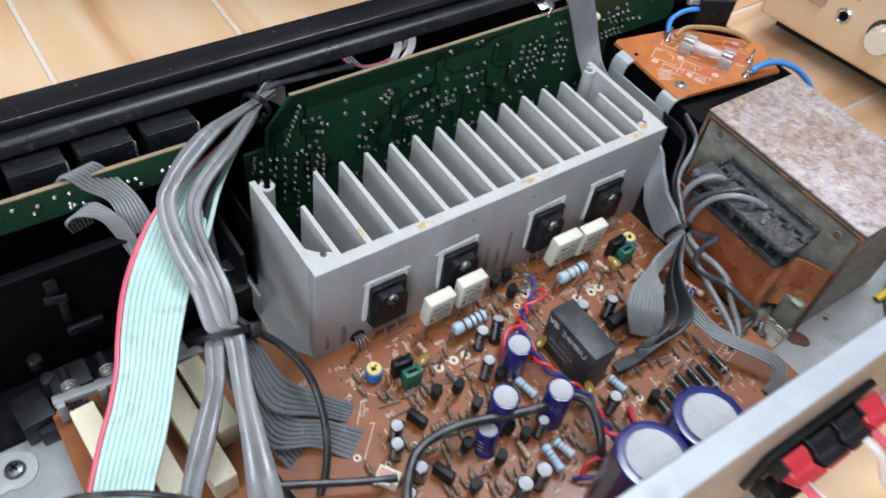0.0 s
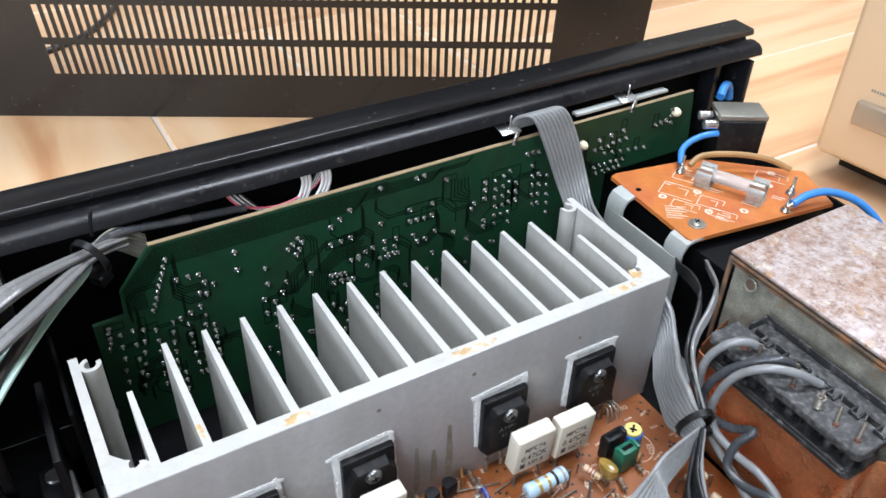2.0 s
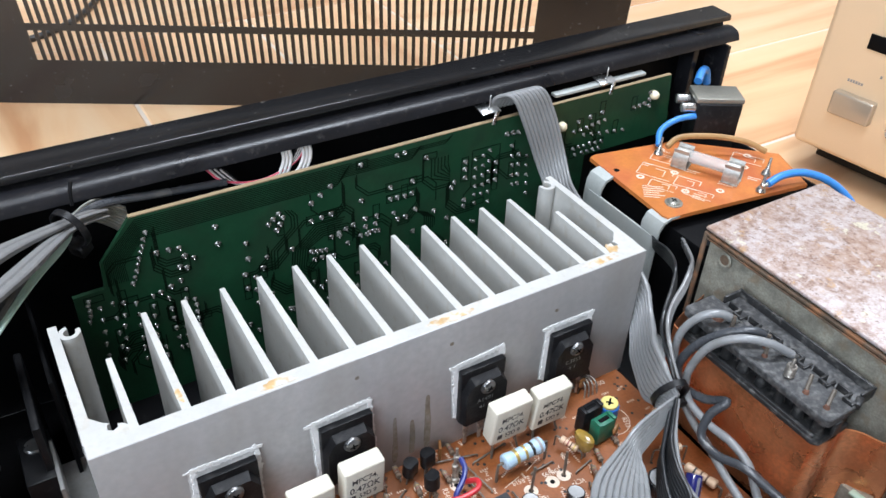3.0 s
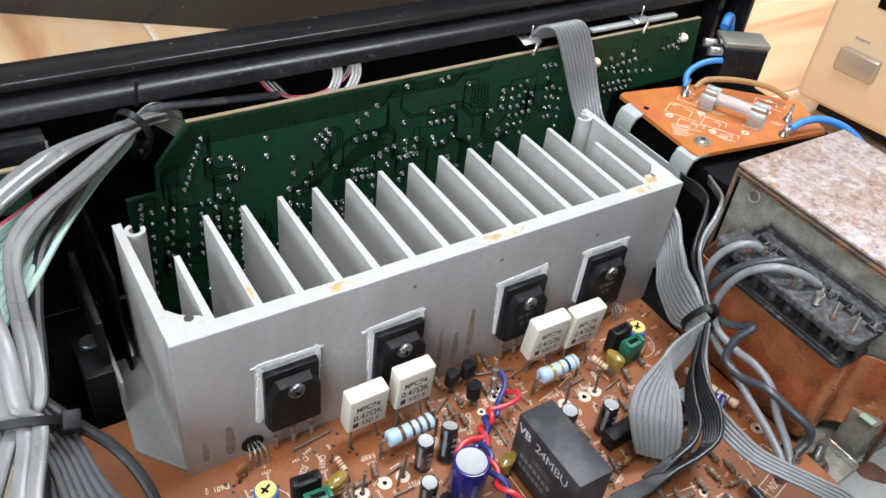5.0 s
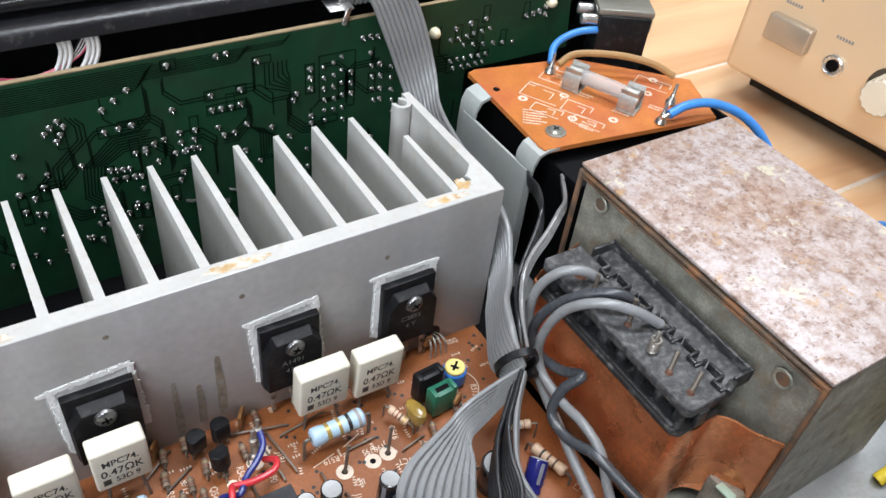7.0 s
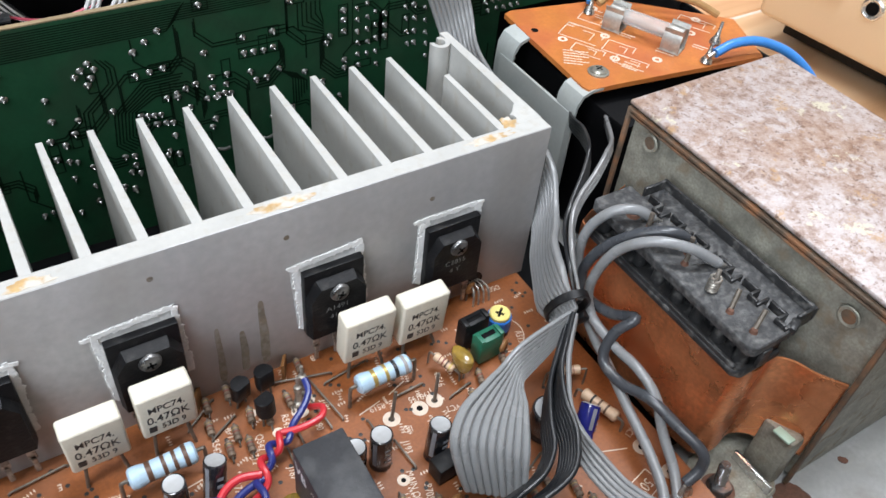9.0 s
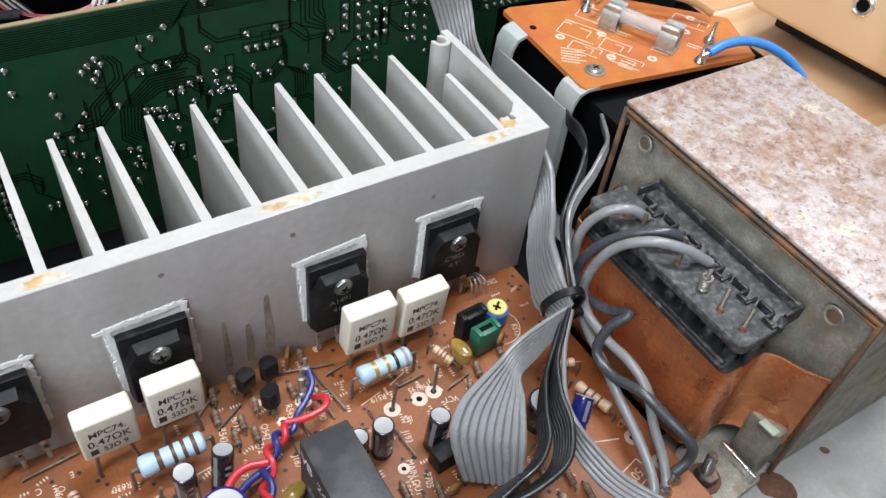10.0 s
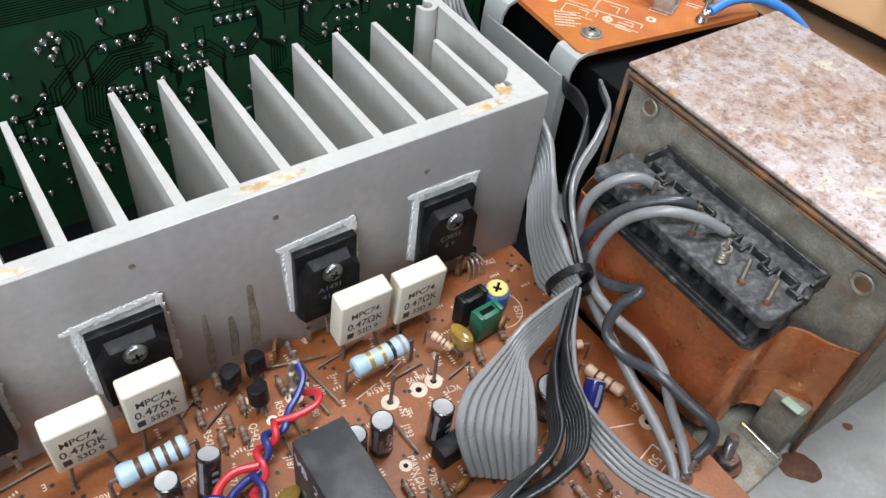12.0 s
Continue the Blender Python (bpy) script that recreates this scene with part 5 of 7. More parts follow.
# white print on the board
def pad(x, y, r0, r1):
    bm = bmesh.new()
    n = 24
    a = [(r1 * math.cos(2 * math.pi * k / n), r1 * math.sin(2 * math.pi * k / n)) for k in range(n)]
    b = [(r0 * math.cos(2 * math.pi * k / n), r0 * math.sin(2 * math.pi * k / n)) for k in range(n)]
    for k in range(n):
        k2 = (k + 1) % n
        bm.faces.new([bm.verts.new((p[0] + x, p[1] + y, 0.05)) for p in (a[k], a[k2], b[k2], b[k])])
    part("printed_ring", bm, ink_white, main_board, "white printed ring")
    bm = bmesh.new()
    cyl(bm, (x, y, -0.5), (x, y, 0.06), r0, 14)
    part("hole", bm, inner_black, main_board)


for x, y, r0, r1 in ((38.5, -27.6, 0.8, 2.1), (45.6, -27.6, 0.7, 2.1), (51.2, -28, 0.8, 2.1), (117.8, -28.8, 0.8, 2.2), (110.1, -28.3, 0.8, 2.2), (122.3, -28.5, 0.8, 2.2), (160.4, -64.4, 0.8, 2.2), (162.0, -73, 0.7, 2.1), (0.2, -52, 0.5, 1.2), (104.5, -44.2, 0.6, 1.5), (94.1, -13.2, 0.8, 2.2), (91.5, -15.5, 0.8, 2.2),
                     (84.4, -18.8, 0.6, 1.4), (80.8, -10.8, 0.6, 1.3), (108.2, -65.0, 0.5, 1.4), (-8.0, -44.2, 0.6, 1.5), (12.4, -50.6, 0.6, 1.5), (16, -55, 0.6, 1.4), (100, -79, 0.6, 1.5), (127, -73.5, 0.6, 1.5)):
    pad(x, y, r0, r1)
for body, x, y, a in (("R519", 108.6, -23.6, -6), ("J195", 118.2, -25.6, -6), ("E", 119.0, -32.6, 0), ("IID", 112.2, -32.6, -10), ("VCT", 125.2, -32.6, -14), ("J193", 109.6, -37.0, 78), ("J194", 116.2, -47.8, -30), ("MAIN OUT", 105.6, -47.4, 76), ("L551", 102.6, -49.2, 76), ("R705", 108.2, -49.6, 70),
                      ("R516", 126.6, -23.6, 78), ("J191", 97.6, -17.0, 78), ("J190", 93.8, -21.2, 78), ("Q542", 79.6, -19.4, 78), ("B", 84.4, -21.6, 0), ("B", 74.0, -12.8, 0), ("R513", 153.6, -21.6, 70), ("J202", 131.6, -31.0, 60), ("AC1", 160.8, -59.6, 20), ("(G)", 160.8, -68.6, 20), ("R620", 45.6, -17.6, -6),
                      ("D501", 157.0, -3.2, -4), ("E", 36.8, -9.2, 0), ("C", 29.4, -10.0, 0), ("Q609", 33.0, -13.0, 60), ("J220", 27.0, -13.4, 40), ("R619", 59, -24.0, -8), ("J155", 53.8, -31.6, -8), ("IID", 34.8, -26.0, -20), ("E", 46.6, -31.4, 0), ("VCT", 52.8, -31.6, -16), ("J156", 40.6, -34.4, -16), ("J157", 46.2, -36.4, -16), ("J149", 11.2, -35.2, 0),
                      ("ADJ1", 1.2, -21.6, 30), ("R614", 5.8, -17.6, 80), ("R613", 3.4, -29.6, 30), ("D601", 5.0, -8.2, -8), ("J148", 23.6, -37.6, 0), ("J147", 21.6, -40.4, 0), ("R542", 70.2, -15.6, 78), ("R712", 77, -22.4, 78), ("R545", 87.2, -16.8, 78), ("B", 101.0, -2.2, 0), ("J182", 88.6, -30.0, 78), ("J187", 83.0, -30.4, 78),
                      ("Q701", 124.6, -50.8, 20), ("J196", 121.4, -26.0, 0), ("J127", -10.6, -7.4, -10), ("J129", -26.6, -24.0, 0), ("IN1", -36.0, -52.0, 0), ("E", -6.6, -50.4, 30), ("C918", 29.2, -93, 0), ("R742", 91.8, -3.8, 80), ("R713", 74.2, -14.1, 80), ("J177", 70.7, -27.7, 80)):
    words(body, 2.5, Matrix.Translation((x, y, 0.05)) @ turn(0, 0, 180 + a), ink_white, main_board, "printed_legend", 0.8)


def print_line(p, q, w=0.28):
    d = (V((q[0], q[1], 0)) - V((p[0], p[1], 0)))
    bm = bmesh.new()
    box(bm, ((p[0] + q[0]) / 2, (p[1] + q[1]) / 2, 0.04), (d.length, w, 0.04), 0, (0, 0, math.degrees(math.atan2(d.y, d.x))))
    part("printed_line", bm, ink_white, main_board)


for p, q in (((103.6, -23.6), (110.0, -22.2)), ((113.0, -21.6), (118.5, -19.6)), ((49, -24.2), (52.5, -23.6)), ((60, -22.8), (66, -22.0)), ((150.4, -60.6), (146.4, -76)), ((150.4, -60.6), (157, -63)), ((161, -68), (154.8, -82)), ((104, -67.5), (127, -70.6)), ((4.8, -25.3), (7.0, -26.0)), ((4.8, -25.3), (-1.6, -33.2)),
             ((2.6, -34.6), (4.6, -35.2)), ((4.6, -35.2), (-6.0, -46)), ((78.6, -66.6), (78.8, -37)), ((78.6, -66.6), (92, -67)), ((98.6, -69.0), (103, -66)), ((-15.5, -20), (-10, -19)), ((-40, -28), (-31, -30))):
    print_line(p, q)
for k in range(9):
    print_line((111.0 + 0.7 * (k % 2), -22.6 + 0.25 * k - 1.2), (111.7 - 0.7 * (k % 2), -22.35 + 0.25 * k - 1.2), 0.22)


def ring_outline(x, y, r):
    bm = bmesh.new()
    n = 36
    for k in range(n):
        a, b = 2 * math.pi * k / n, 2 * math.pi * (k + 1) / n
        bm.faces.new([bm.verts.new((x + rr * math.cos(t), y + rr * math.sin(t), 0.05)) for rr, t in ((r, a), (r, b), (r - 0.25, b), (r - 0.25, a))])
    part("printed_ring", bm, ink_white, main_board)


for cx, cy, a in ((153.6, -73.0, 14), (148.2, -81.5, 14)):
    for p, q in (((-4.2, -2.6), (4.2, -2.6)), ((4.2, -2.6), (4.2, 2.6)), ((4.2, 2.6), (-4.2, 2.6)), ((-4.2, 2.6), (-4.2, -2.6))):
        u, w = turn(0, 0, a) @ V((*p, 0)), turn(0, 0, a) @ V((*q, 0))
        print_line((cx + u.x, cy + u.y), (cx + w.x, cy + w.y))
    words("50V", 3.6, Matrix.Translation((cx, cy, 0.05)) @ turn(0, 0, 180 + a), ink_white, main_board, "printed_legend", 0.85)
ring_outline(14.2, -20.4, 6.4)
ring_outline(149.8, -18.6, 6.2)


# solder holes and burn marks scattered over the board (uncountable)
def board_dots():
    rnd = random.Random(11)
    bm = bmesh.new()
    for k in range(420):
        x, y = rnd.uniform(0, 165), rnd.uniform(-105, -4)
        if x > 150 and y < -30:
            continue
        lathe(bm, [(0.55, -0.3), (0.55, 0.05), (0.3, 0.08)], (x, y, 0), (x, y, 1), 7)
    o = part("hole_dots", bm, band_black, main_board)
    tagged(o, kind="stuff")
    bm = bmesh.new()
    for k in range(420):
        x, y = rnd.uniform(0, 165), rnd.uniform(-105, -6)
        a = rnd.choice((0, 90, 20, 75))
        if x > 148 and y < -30:
            continue
        for j in range(rnd.choice((3, 4, 4))):
            u = turn(0, 0, a) @ V((0.78 * j, 0, 0))
            box(bm, (x + u.x, y + u.y, 0.03), (0.2, rnd.uniform(0.8, 1.05), 0.03), 0, (0, 0, a))
            box(bm, (x + u.x, y + u.y, 0.03), (0.5, 0.2, 0.034), 0, (0, 0, a + rnd.choice((0, 20, -25))))
    o = part("worn_print", bm, ink_white, main_board, "worn unreadable white print")
    tagged(o, kind="stuff")


board_dots()


# ---- cables and the things round the board ----
def cable_tie(at, normal, rx, ry, label, spin=0.0, head=0.0):
    """A black nylon tie: an oval strap and its square head."""
    t = thing("cable_tie", at, label, "cable tie", "cable ties")
    z = V(normal).normalized()
    x = (V((1, 0, 0)) - z * z.x).normalized()
    m = Matrix((x, z.cross(x), z)).transposed().to_4x4() @ turn(0, 0, spin)
    bm = bmesh.new()
    loops = []
    n = 28
    for k in range(n + 1):
        a = 2 * math.pi * k / n
        c, s = math.cos(a), math.sin(a)
        loops.append([m @ V(((rx + d) * c, (ry + d) * s, z)) for d, z in ((0, -1.0), (0.7, -1.0), (0.7, 1.0), (0, 1.0))])
    skin(bm, loops, close=False)
    part("strap", bm, black_plastic, t)
    bm = bmesh.new()
    box(bm, (1.9, 0, 0), (4.0, 4.8, 4.8), 0.4)
    box(bm, (3.2, 0.4, 0), (1.8, 2.4, 1.6), 0.2)
    h = radians(head)
    bm.transform(m @ Matrix.Translation((rx * math.cos(h), ry * math.sin(h), 0)) @ turn(0, 0, head))
    part("head", bm, black_plastic, t)


def cable(name, pts, r, mat, label, category="cable", group="", seg=10, ends=None):
    t = thing(name, pts[0], label, category, group)
    o = V(pts[0])
    bm = bmesh.new()
    tube(bm, [V(p) - o for p in pts], r, seg, 8)
    part("insulation", bm, mat, t)
    if ends:
        for e in ends:
            bm = bmesh.new()
            p, q = (V(pts[0]), V(pts[1])) if e == 0 else (V(pts[-1]), V(pts[-2]))
            u = (p - q).normalized()
            cyl(bm, p - o, p - o + u * 3.0, r * 0.55, 8)
            part("bare_end", bm, solder, t, "bare tinned end")
    return t


def flat(name, pts, sides, cores, pitch, mat, label, group="", stripe=None):
    t = thing(name, pts[0], label, "flat cable", group)
    o = V(pts[0])
    pp = [V(p) - o for p in pts]
    if stripe is None:
        bm = bmesh.new()
        ribbon(bm, pp, sides, cores, pitch)
        part("cable_body", bm, mat, t)
    else:
        bm = bmesh.new()
        ribbon(bm, pp, sides, cores, pitch, first=1)
        part("cable_body", bm, mat, t)
        bm = bmesh.new()
        ribbon(bm, pp, sides, cores, pitch, first=0, last=1)
        part("stripe_core", bm, stripe, t, "red marking core")
    return t


def lofted(name, edge_a, edge_b, cores, mat, label, group, stripe=None, thick=None, category="flat cable"):
    t = thing(name, edge_a[0], label, category, group)
    o = V(edge_a[0])
    a, b = [V(p) - o for p in edge_a], [V(p) - o for p in edge_b]
    bm = bmesh.new()
    loft(bm, a, b, cores, thick, first=0 if stripe is None else 1)
    part("cable_body", bm, mat, t)
    if stripe is not None:
        bm = bmesh.new()
        loft(bm, a, b, cores, thick, first=0, last=1)
        part("stripe_core", bm, stripe, t, "red marking core")
    return t


origin(-1.0, -0.6, 1.2)
# flat cable from the green board down past the heat sink's end to the tie
lofted("grey_flat_cable", [(160.5, 80, 66), (162.5, 77.5, 71.5), (166, 72.6, 72.3), (170.5, 69.5, 61), (176.5, 65, 42), (177.5, 52, 28), (176.5, 30, 23), (175, 12, 20), (172.5, 3, 17), (169.4, -2.8, 13.5), (166.5, -7, 11), (161.5, -15, 11.5), (155.5, -24.5, 13.5), (152.6, -31, 17.5), (152.9, -36.5, 18.5)],
       [(175.5, 80, 66), (177.5, 77.5, 71.5), (181, 72.6, 72.7), (185.5, 69.5, 62), (188, 64, 47), (183.5, 52, 41), (180.5, 32, 38), (178.0, 13, 37), (175.3, 1, 34.5), (171.5, -6.6, 29.5), (166.0, -14, 29.3), (161.5, -19, 30.5), (157, -27.5, 31.5), (155.8, -32.5, 29.0), (155.4, -37, 26.5)], 9, rib_grey, "grey flat cable dropping from the green board to a tie", "grey flat cables")
for hi, lo, n, mt in (([(216, 40, 30), (197, 22, 34), (189.5, 8, 39.5), (182.4, -2.2, 43), (177.6, -7.2, 40.5), (170.8, -11.8, 34.6), (164.6, -17.8, 32.6), (158.2, -28.6, 31.6), (156.6, -34, 27)], [(217, 40, 26), (198, 22, 29), (190.5, 8, 33.5), (183.6, -2.5, 37.5), (179.0, -7.8, 34.6), (172.4, -12.8, 29), (166.2, -19, 27.4), (159.8, -29, 26.8), (157.4, -35, 23)], 5, rib_dark),
                      ([(218, 32, 30), (204, 14, 35), (193, 0, 40), (184.4, -7.0, 43.4), (178, -10.8, 41.4), (171.6, -13.6, 38.4), (166.4, -17.6, 35.6), (160.6, -25.8, 33.4), (157.8, -34, 28)], [(219, 32, 26), (205, 14, 31), (194, 0, 36), (185.4, -7.4, 39.6), (179, -11.4, 37.6), (172.6, -14.2, 34.6), (167.4, -18.2, 31.8), (161.6, -26.4, 29.6), (158.6, -34.4, 25)], 3, rib_mid)):
    lofted("grey_flat_cable", hi, lo, n, mt, "narrow flat cable coming down beside the transformer", "grey flat cables")
# broad fold to the main board
lofted("broad_grey_flat_cable", [(155.4, -36.6, 26.4), (150, -37.5, 26.8), (142.5, -38.9, 27.4), (136.5, -40.2, 27.6), (132.6, -41.4, 27.2), (129.4, -42.6, 26.6), (123.2, -44.4, 25.8), (116.5, -46.4, 24), (112.0, -50.0, 20.5), (112.0, -53.3, 13.6), (113.6, -55.6, 6.5), (115.4, -57.2, -0.4)],
       [(153.2, -37.6, 18.6), (148, -39.4, 17.8), (142.6, -41.2, 17.2), (139, -42.4, 17), (136.6, -43.4, 17), (135.2, -45.2, 16.8), (134.2, -48.6, 16), (131.6, -53.6, 13.4), (129.6, -57.4, 10), (128.6, -59.8, 5), (127.8, -61.6, -0.4)], 9, rib_light, "broad pale grey flat cable folded down onto the board", "grey flat cables")
# dark cables on edge, to beside the relay
flat("dark_flat_cable", [(155, -36.4, 22.5), (149.8, -41.6, 19.5), (144.6, -46.4, 17.5), (140.4, -53, 15.5), (138.2, -60, 13.5), (133.6, -65.2, 11.0), (126, -66.6, 9), (117, -66, 7.5), (107, -65.8, 5.5), (99.5, -64, 2)],
     [(-0.5, -0.3, 5), (-0.5, 0, 5), (0, 0, 5), (1, 0, 5), (1, -1, 5), (1, -2, 5), (0, -2.5, 5), (0, -3, 5), (0, -4, 4), (0, -4, 4)], 7, 1.3, rib_dark, "dark flat cable running on edge to the relay", "grey flat cables")
flat("dark_flat_cable", [(153, -37, 21), (147.4, -42, 17), (142.2, -46.6, 14), (137.6, -53, 11.5), (134.6, -58.4, 9.6), (129.6, -61.6, 7.6), (122, -62.6, 6), (113, -63.4, 3)],
     [(-0.5, -0.3, 5), (-0.5, 0, 5), (0, 0, 5), (1, 0, 5), (1, -1, 5), (1, -2, 5), (0, -3, 5), (0, -4, 4)], 5, 1.3, rib_dark, "dark flat cable running under its twin to the relay", "grey flat cables")
flat("grey_flat_cable", [(155.6, -37, 23.4), (150.8, -42.0, 19.6), (147.2, -47, 17), (143.4, -53.6, 14.4), (141.4, -61, 11.8), (141.6, -68.8, 10.4), (143.6, -77, 9.8), (151.4, -91, 9.5), (155.2, -98, 8.5), (153, -103, 5), (148, -104.5, 0)],
     [(-5, -3.4, 8), (-5, -3.4, 8), (-5, -3.4, 8), (-3, -2, 8), (2, 0, 6.5), (6, 1, 4), (6, 0, 1.5), (6, 0, 1), (5, -2, 2), (4, -3, 4), (3, -3, 3)], 5, 1.2, rib_grey, "grey flat cable running to the rear of the board", "grey flat cables")
cable_tie((155.4, -33.6, 23.6), (0.25, 0.92, 0.3), 4.7, 6.8, "black nylon tie round the grey flat cables", 0, 38)

# transformer wires
origin(-1.0, -0.6, 1.2)
cable("transformer_wire", [(179, -31.5, 41.6), (174.5, -29.6, 44.5), (170, -26.4, 43), (167, -23.4, 36), (166, -23.6, 27), (165.5, -28, 18), (163.5, -37, 13), (161.5, -47, 11), (159.8, -57, 8), (158, -68, 5), (155, -77, 3), (152.2, -81, 0.5)], 1.3, ins_grey, "grey insulated transformer wire", "wire", "transformer wires", 12, (0,))
cable("transformer_wire", [(181, -43, 42.2), (176.5, -40.5, 45.4), (171, -35, 42.5), (167.2, -29, 34), (165.6, -26.6, 24), (166, -30.5, 18.5), (167, -38, 19.5), (167.5, -45.0, 24.5), (163.5, -43.5, 19.5), (160.5, -45, 13), (160.6, -52, 11.5), (162.5, -60, 13.5), (164.6, -68.5, 11.5), (166.2, -75.5, 9.5), (165.6, -77.4, 5.5), (161.6, -77.6, 2.5)], 1.4, ins_slate, "dark grey transformer wire bent round the bundle", "wire", "transformer wires", 12, (0,))
cable("transformer_wire", [(182.5, -50.5, 41.6), (176, -46.4, 45.6), (169.5, -40.5, 45.5), (165.2, -34.6, 38.5), (163.4, -32.0, 26), (163, -35.6, 18.4), (163.2, -44.8, 16.4), (163.6, -53, 16.6), (163.8, -60.4, 14.0), (162.6, -66.6, 8), (161.2, -73.6, 3.5), (158.6, -79, 0.5)], 1.3, ins_grey, "grey insulated transformer wire", "wire", "transformer wires", 12, (0,))
origin()


def terminal_block():
    t = thing("terminal_block", (171.8, -73.4, 30), "dusty black bakelite terminal block with wire pins", "terminal block")
    o = V((171.8, -73.4, 30))

    def at(bm):
        bm.transform(Matrix.Translation(-o))
        return bm
    bm = bmesh.new()
    prism(bm, [(171.5, -19.4), (172.6, -18.2), (184.2, -18.2), (184.2, -72.2), (172.8, -72.4), (171.5, -71.2)], 37.4, 40.2, bev=0.3)
    part("deck", at(bm), terminal_dusty, t, "dusty flat deck")
    bm = bmesh.new()
    box(bm, (188.4, -46.4, 38.0), (8.4, 49.0, 2.6), 0.3)
    part("trough", at(bm), terminal_dusty, t, "shallow dusty trough")
    for c, s in (((192.5, -46.4, 39.8), (1.0, 49.6, 4.0)), ((188.8, -22.2, 39.9), (7.4, 0.9, 3.8)), ((189.6, -70.6, 39.9), (5.6, 0.9, 3.8))):
        bm = bmesh.new()
        box(bm, c, s, 0.25)
        part("rim", at(bm), terminal_black, t)
    # stepped comb wall between the deck and the trough
    for k in range(6):
        y = -24.4 - 8.0 * k
        bm = bmesh.new()
        box(bm, (185.2, y - 2.2, 40.2), (0.8, 4.4, 2.6), 0.15)
        box(bm, (183.7, y - 4.3, 40.2), (3.6, 0.8, 2.6), 0.15)
        box(bm, (182.2, y - 5.4, 40.2), (0.8, 2.6, 2.6), 0.15)
        box(bm, (183.7, y - 6.9, 40.0), (3.8, 0.8, 2.0), 0.15)
        part("comb_wall", at(bm), terminal_black, t, "stepped black partition")
    bm = bmesh.new()
    box(bm, (185.2, -71.4, 40.0), (4.2, 2.0, 2.2), 0.6, (0, 0, 22))
    part("catch", at(bm), terminal_black, t, "rounded end catch")
    bm = bmesh.new()
    prism(bm, [(170.6, -20.4), (171.6, -19.2), (185, -19.2), (185, -71.8), (172.2, -72.2), (170.6, -70.6)], 30.0, 32.2, bev=0.4)
    box(bm, (171.3, -45.6, 32.5), (1.0, 49.5, 1.4), 0.3)
    part("lower_ledge", at(bm), terminal_black, t)
    bm = bmesh.new()
    box(bm, (181.5, -45.5, 34.8), (7.0, 51.0, 5.4), 0.4)
    part("core", at(bm), black_plastic, t)
    for k in range(8):
        y = -22.0 - 6.7 * k
        bm = bmesh.new()
        lathe(bm, [(1.9, 0), (1.7, 1.2), (1.5, 5.6)], (174.6, y, 32), (174.6, y, 38), 14)
        part("post", at(bm), terminal_black, t)
        bm = bmesh.new()
        box(bm, (177.2, y - 3.3, 34.8), (3.0, 1.0, 5.4), 0.2)
        part("web", at(bm), terminal_black, t)
    for x, y, lean in ((176.8, -33.0, (0.7, 0.6)), (176.6, -46.0, (1.2, 0.6)), (179.6, -43.8, (0.7, 0.6)), (175.2, -61.8, (2.8, 1.6)), (175.6, -68.4, (3.0, 1.2))):
        bm = bmesh.new()
        tube(bm, [(x, y, 39.6), (x + lean[0] * 0.5, y + lean[1] * 0.5, 42.2), (x + lean[0], y + lean[1], 44.6)], 0.62, 8, 3)
        part("pin", at(bm), dull_lead, t, "bent dull pin")
        bm = bmesh.new()
        lathe(bm, [(1.0, 0), (0.9, 0.3), (0.65, 0.9)], (x, y, 40.15), (x, y, 41), 12)
        part("solder_joint", at(bm), rust_brown, t, "corroded joint")
    bm = bmesh.new()
    pts = []
    for k in range(40):
        a = k * 0.9
        pts.append((176.2 + 1.15 * math.cos(a), -55.0 + 1.15 * math.sin(a), 40.3 + 0.105 * k))
    tube(bm, pts, 0.38, 6, 2)
    tube(bm, [(176.2, -55, 40), (176.2, -55, 44), (176.7, -54.7, 46.2)], 0.55, 8, 3)
    part("wrapped_pin", at(bm), tinned, t, "pin wrapped with tinned wire")
    bm = bmesh.new()
    lathe(bm, [(1.9, 0), (1.6, 0.8), (0.6, 1.4)], (177.0, -27.4, 40.2), (177, -27.4, 42), 12)
    part("solder_joint", at(bm), rust_brown, t, "corroded joint")


origin(-1.5, -0.9, 1.5)
terminal_block()
origin()
t = thing("bolt", (175.4, -79.8, -9.9), "zinc bolt standing through a rusty washer", "bolt")
bm = bmesh.new()
lathe(bm, [(4.4, 0), (4.4, 0.8), (2.6, 1.0)], (0, 0, 0), (0, 0, 1), 20)
part("washer", bm, rust_brown, t, "rusty washer")
bm = bmesh.new()
pts = []
lathe(bm, [(1.6, 0.8)] + [(1.6 if k % 2 else 1.35, 0.9 + 0.35 * k) for k in range(25)] + [(1.2, 10)], (0, 0, 0), (0.06, 0.16, 1), 14)
part("thread", bm, bright_metal, t)
bm = bmesh.new()
lathe(bm, [(3.0, 0.8), (3.2, 1.1), (3.2, 3.0), (2.8, 3.4)], (0, 0, 0), (0, 0, 1), 6)
part("nut", bm, screw_metal, t)
for x, y in ((161.8, -78.3), (157.6, -79.6), (152.4, -81.2)):
    t = thing("solder_post", (x, y, 0), "shiny solder joint with a clipped wire post", "solder joint", "solder posts")
    bm = bmesh.new()
    lathe(bm, [(2.0, 0), (1.7, 0.8), (1.2, 2.0), (0.6, 2.8), (0.5, 2.9)], (0, 0, 0), (0, 0, 1), 14)
    part("solder", bm, solder, t)
    bm = bmesh.new()
    tube(bm, [(0, 0, 2), (0.4, 0.2, 3.6), (1.4, 0.4, 5.4)], 0.55, 8, 3)
    part("post", bm, tinned, t)

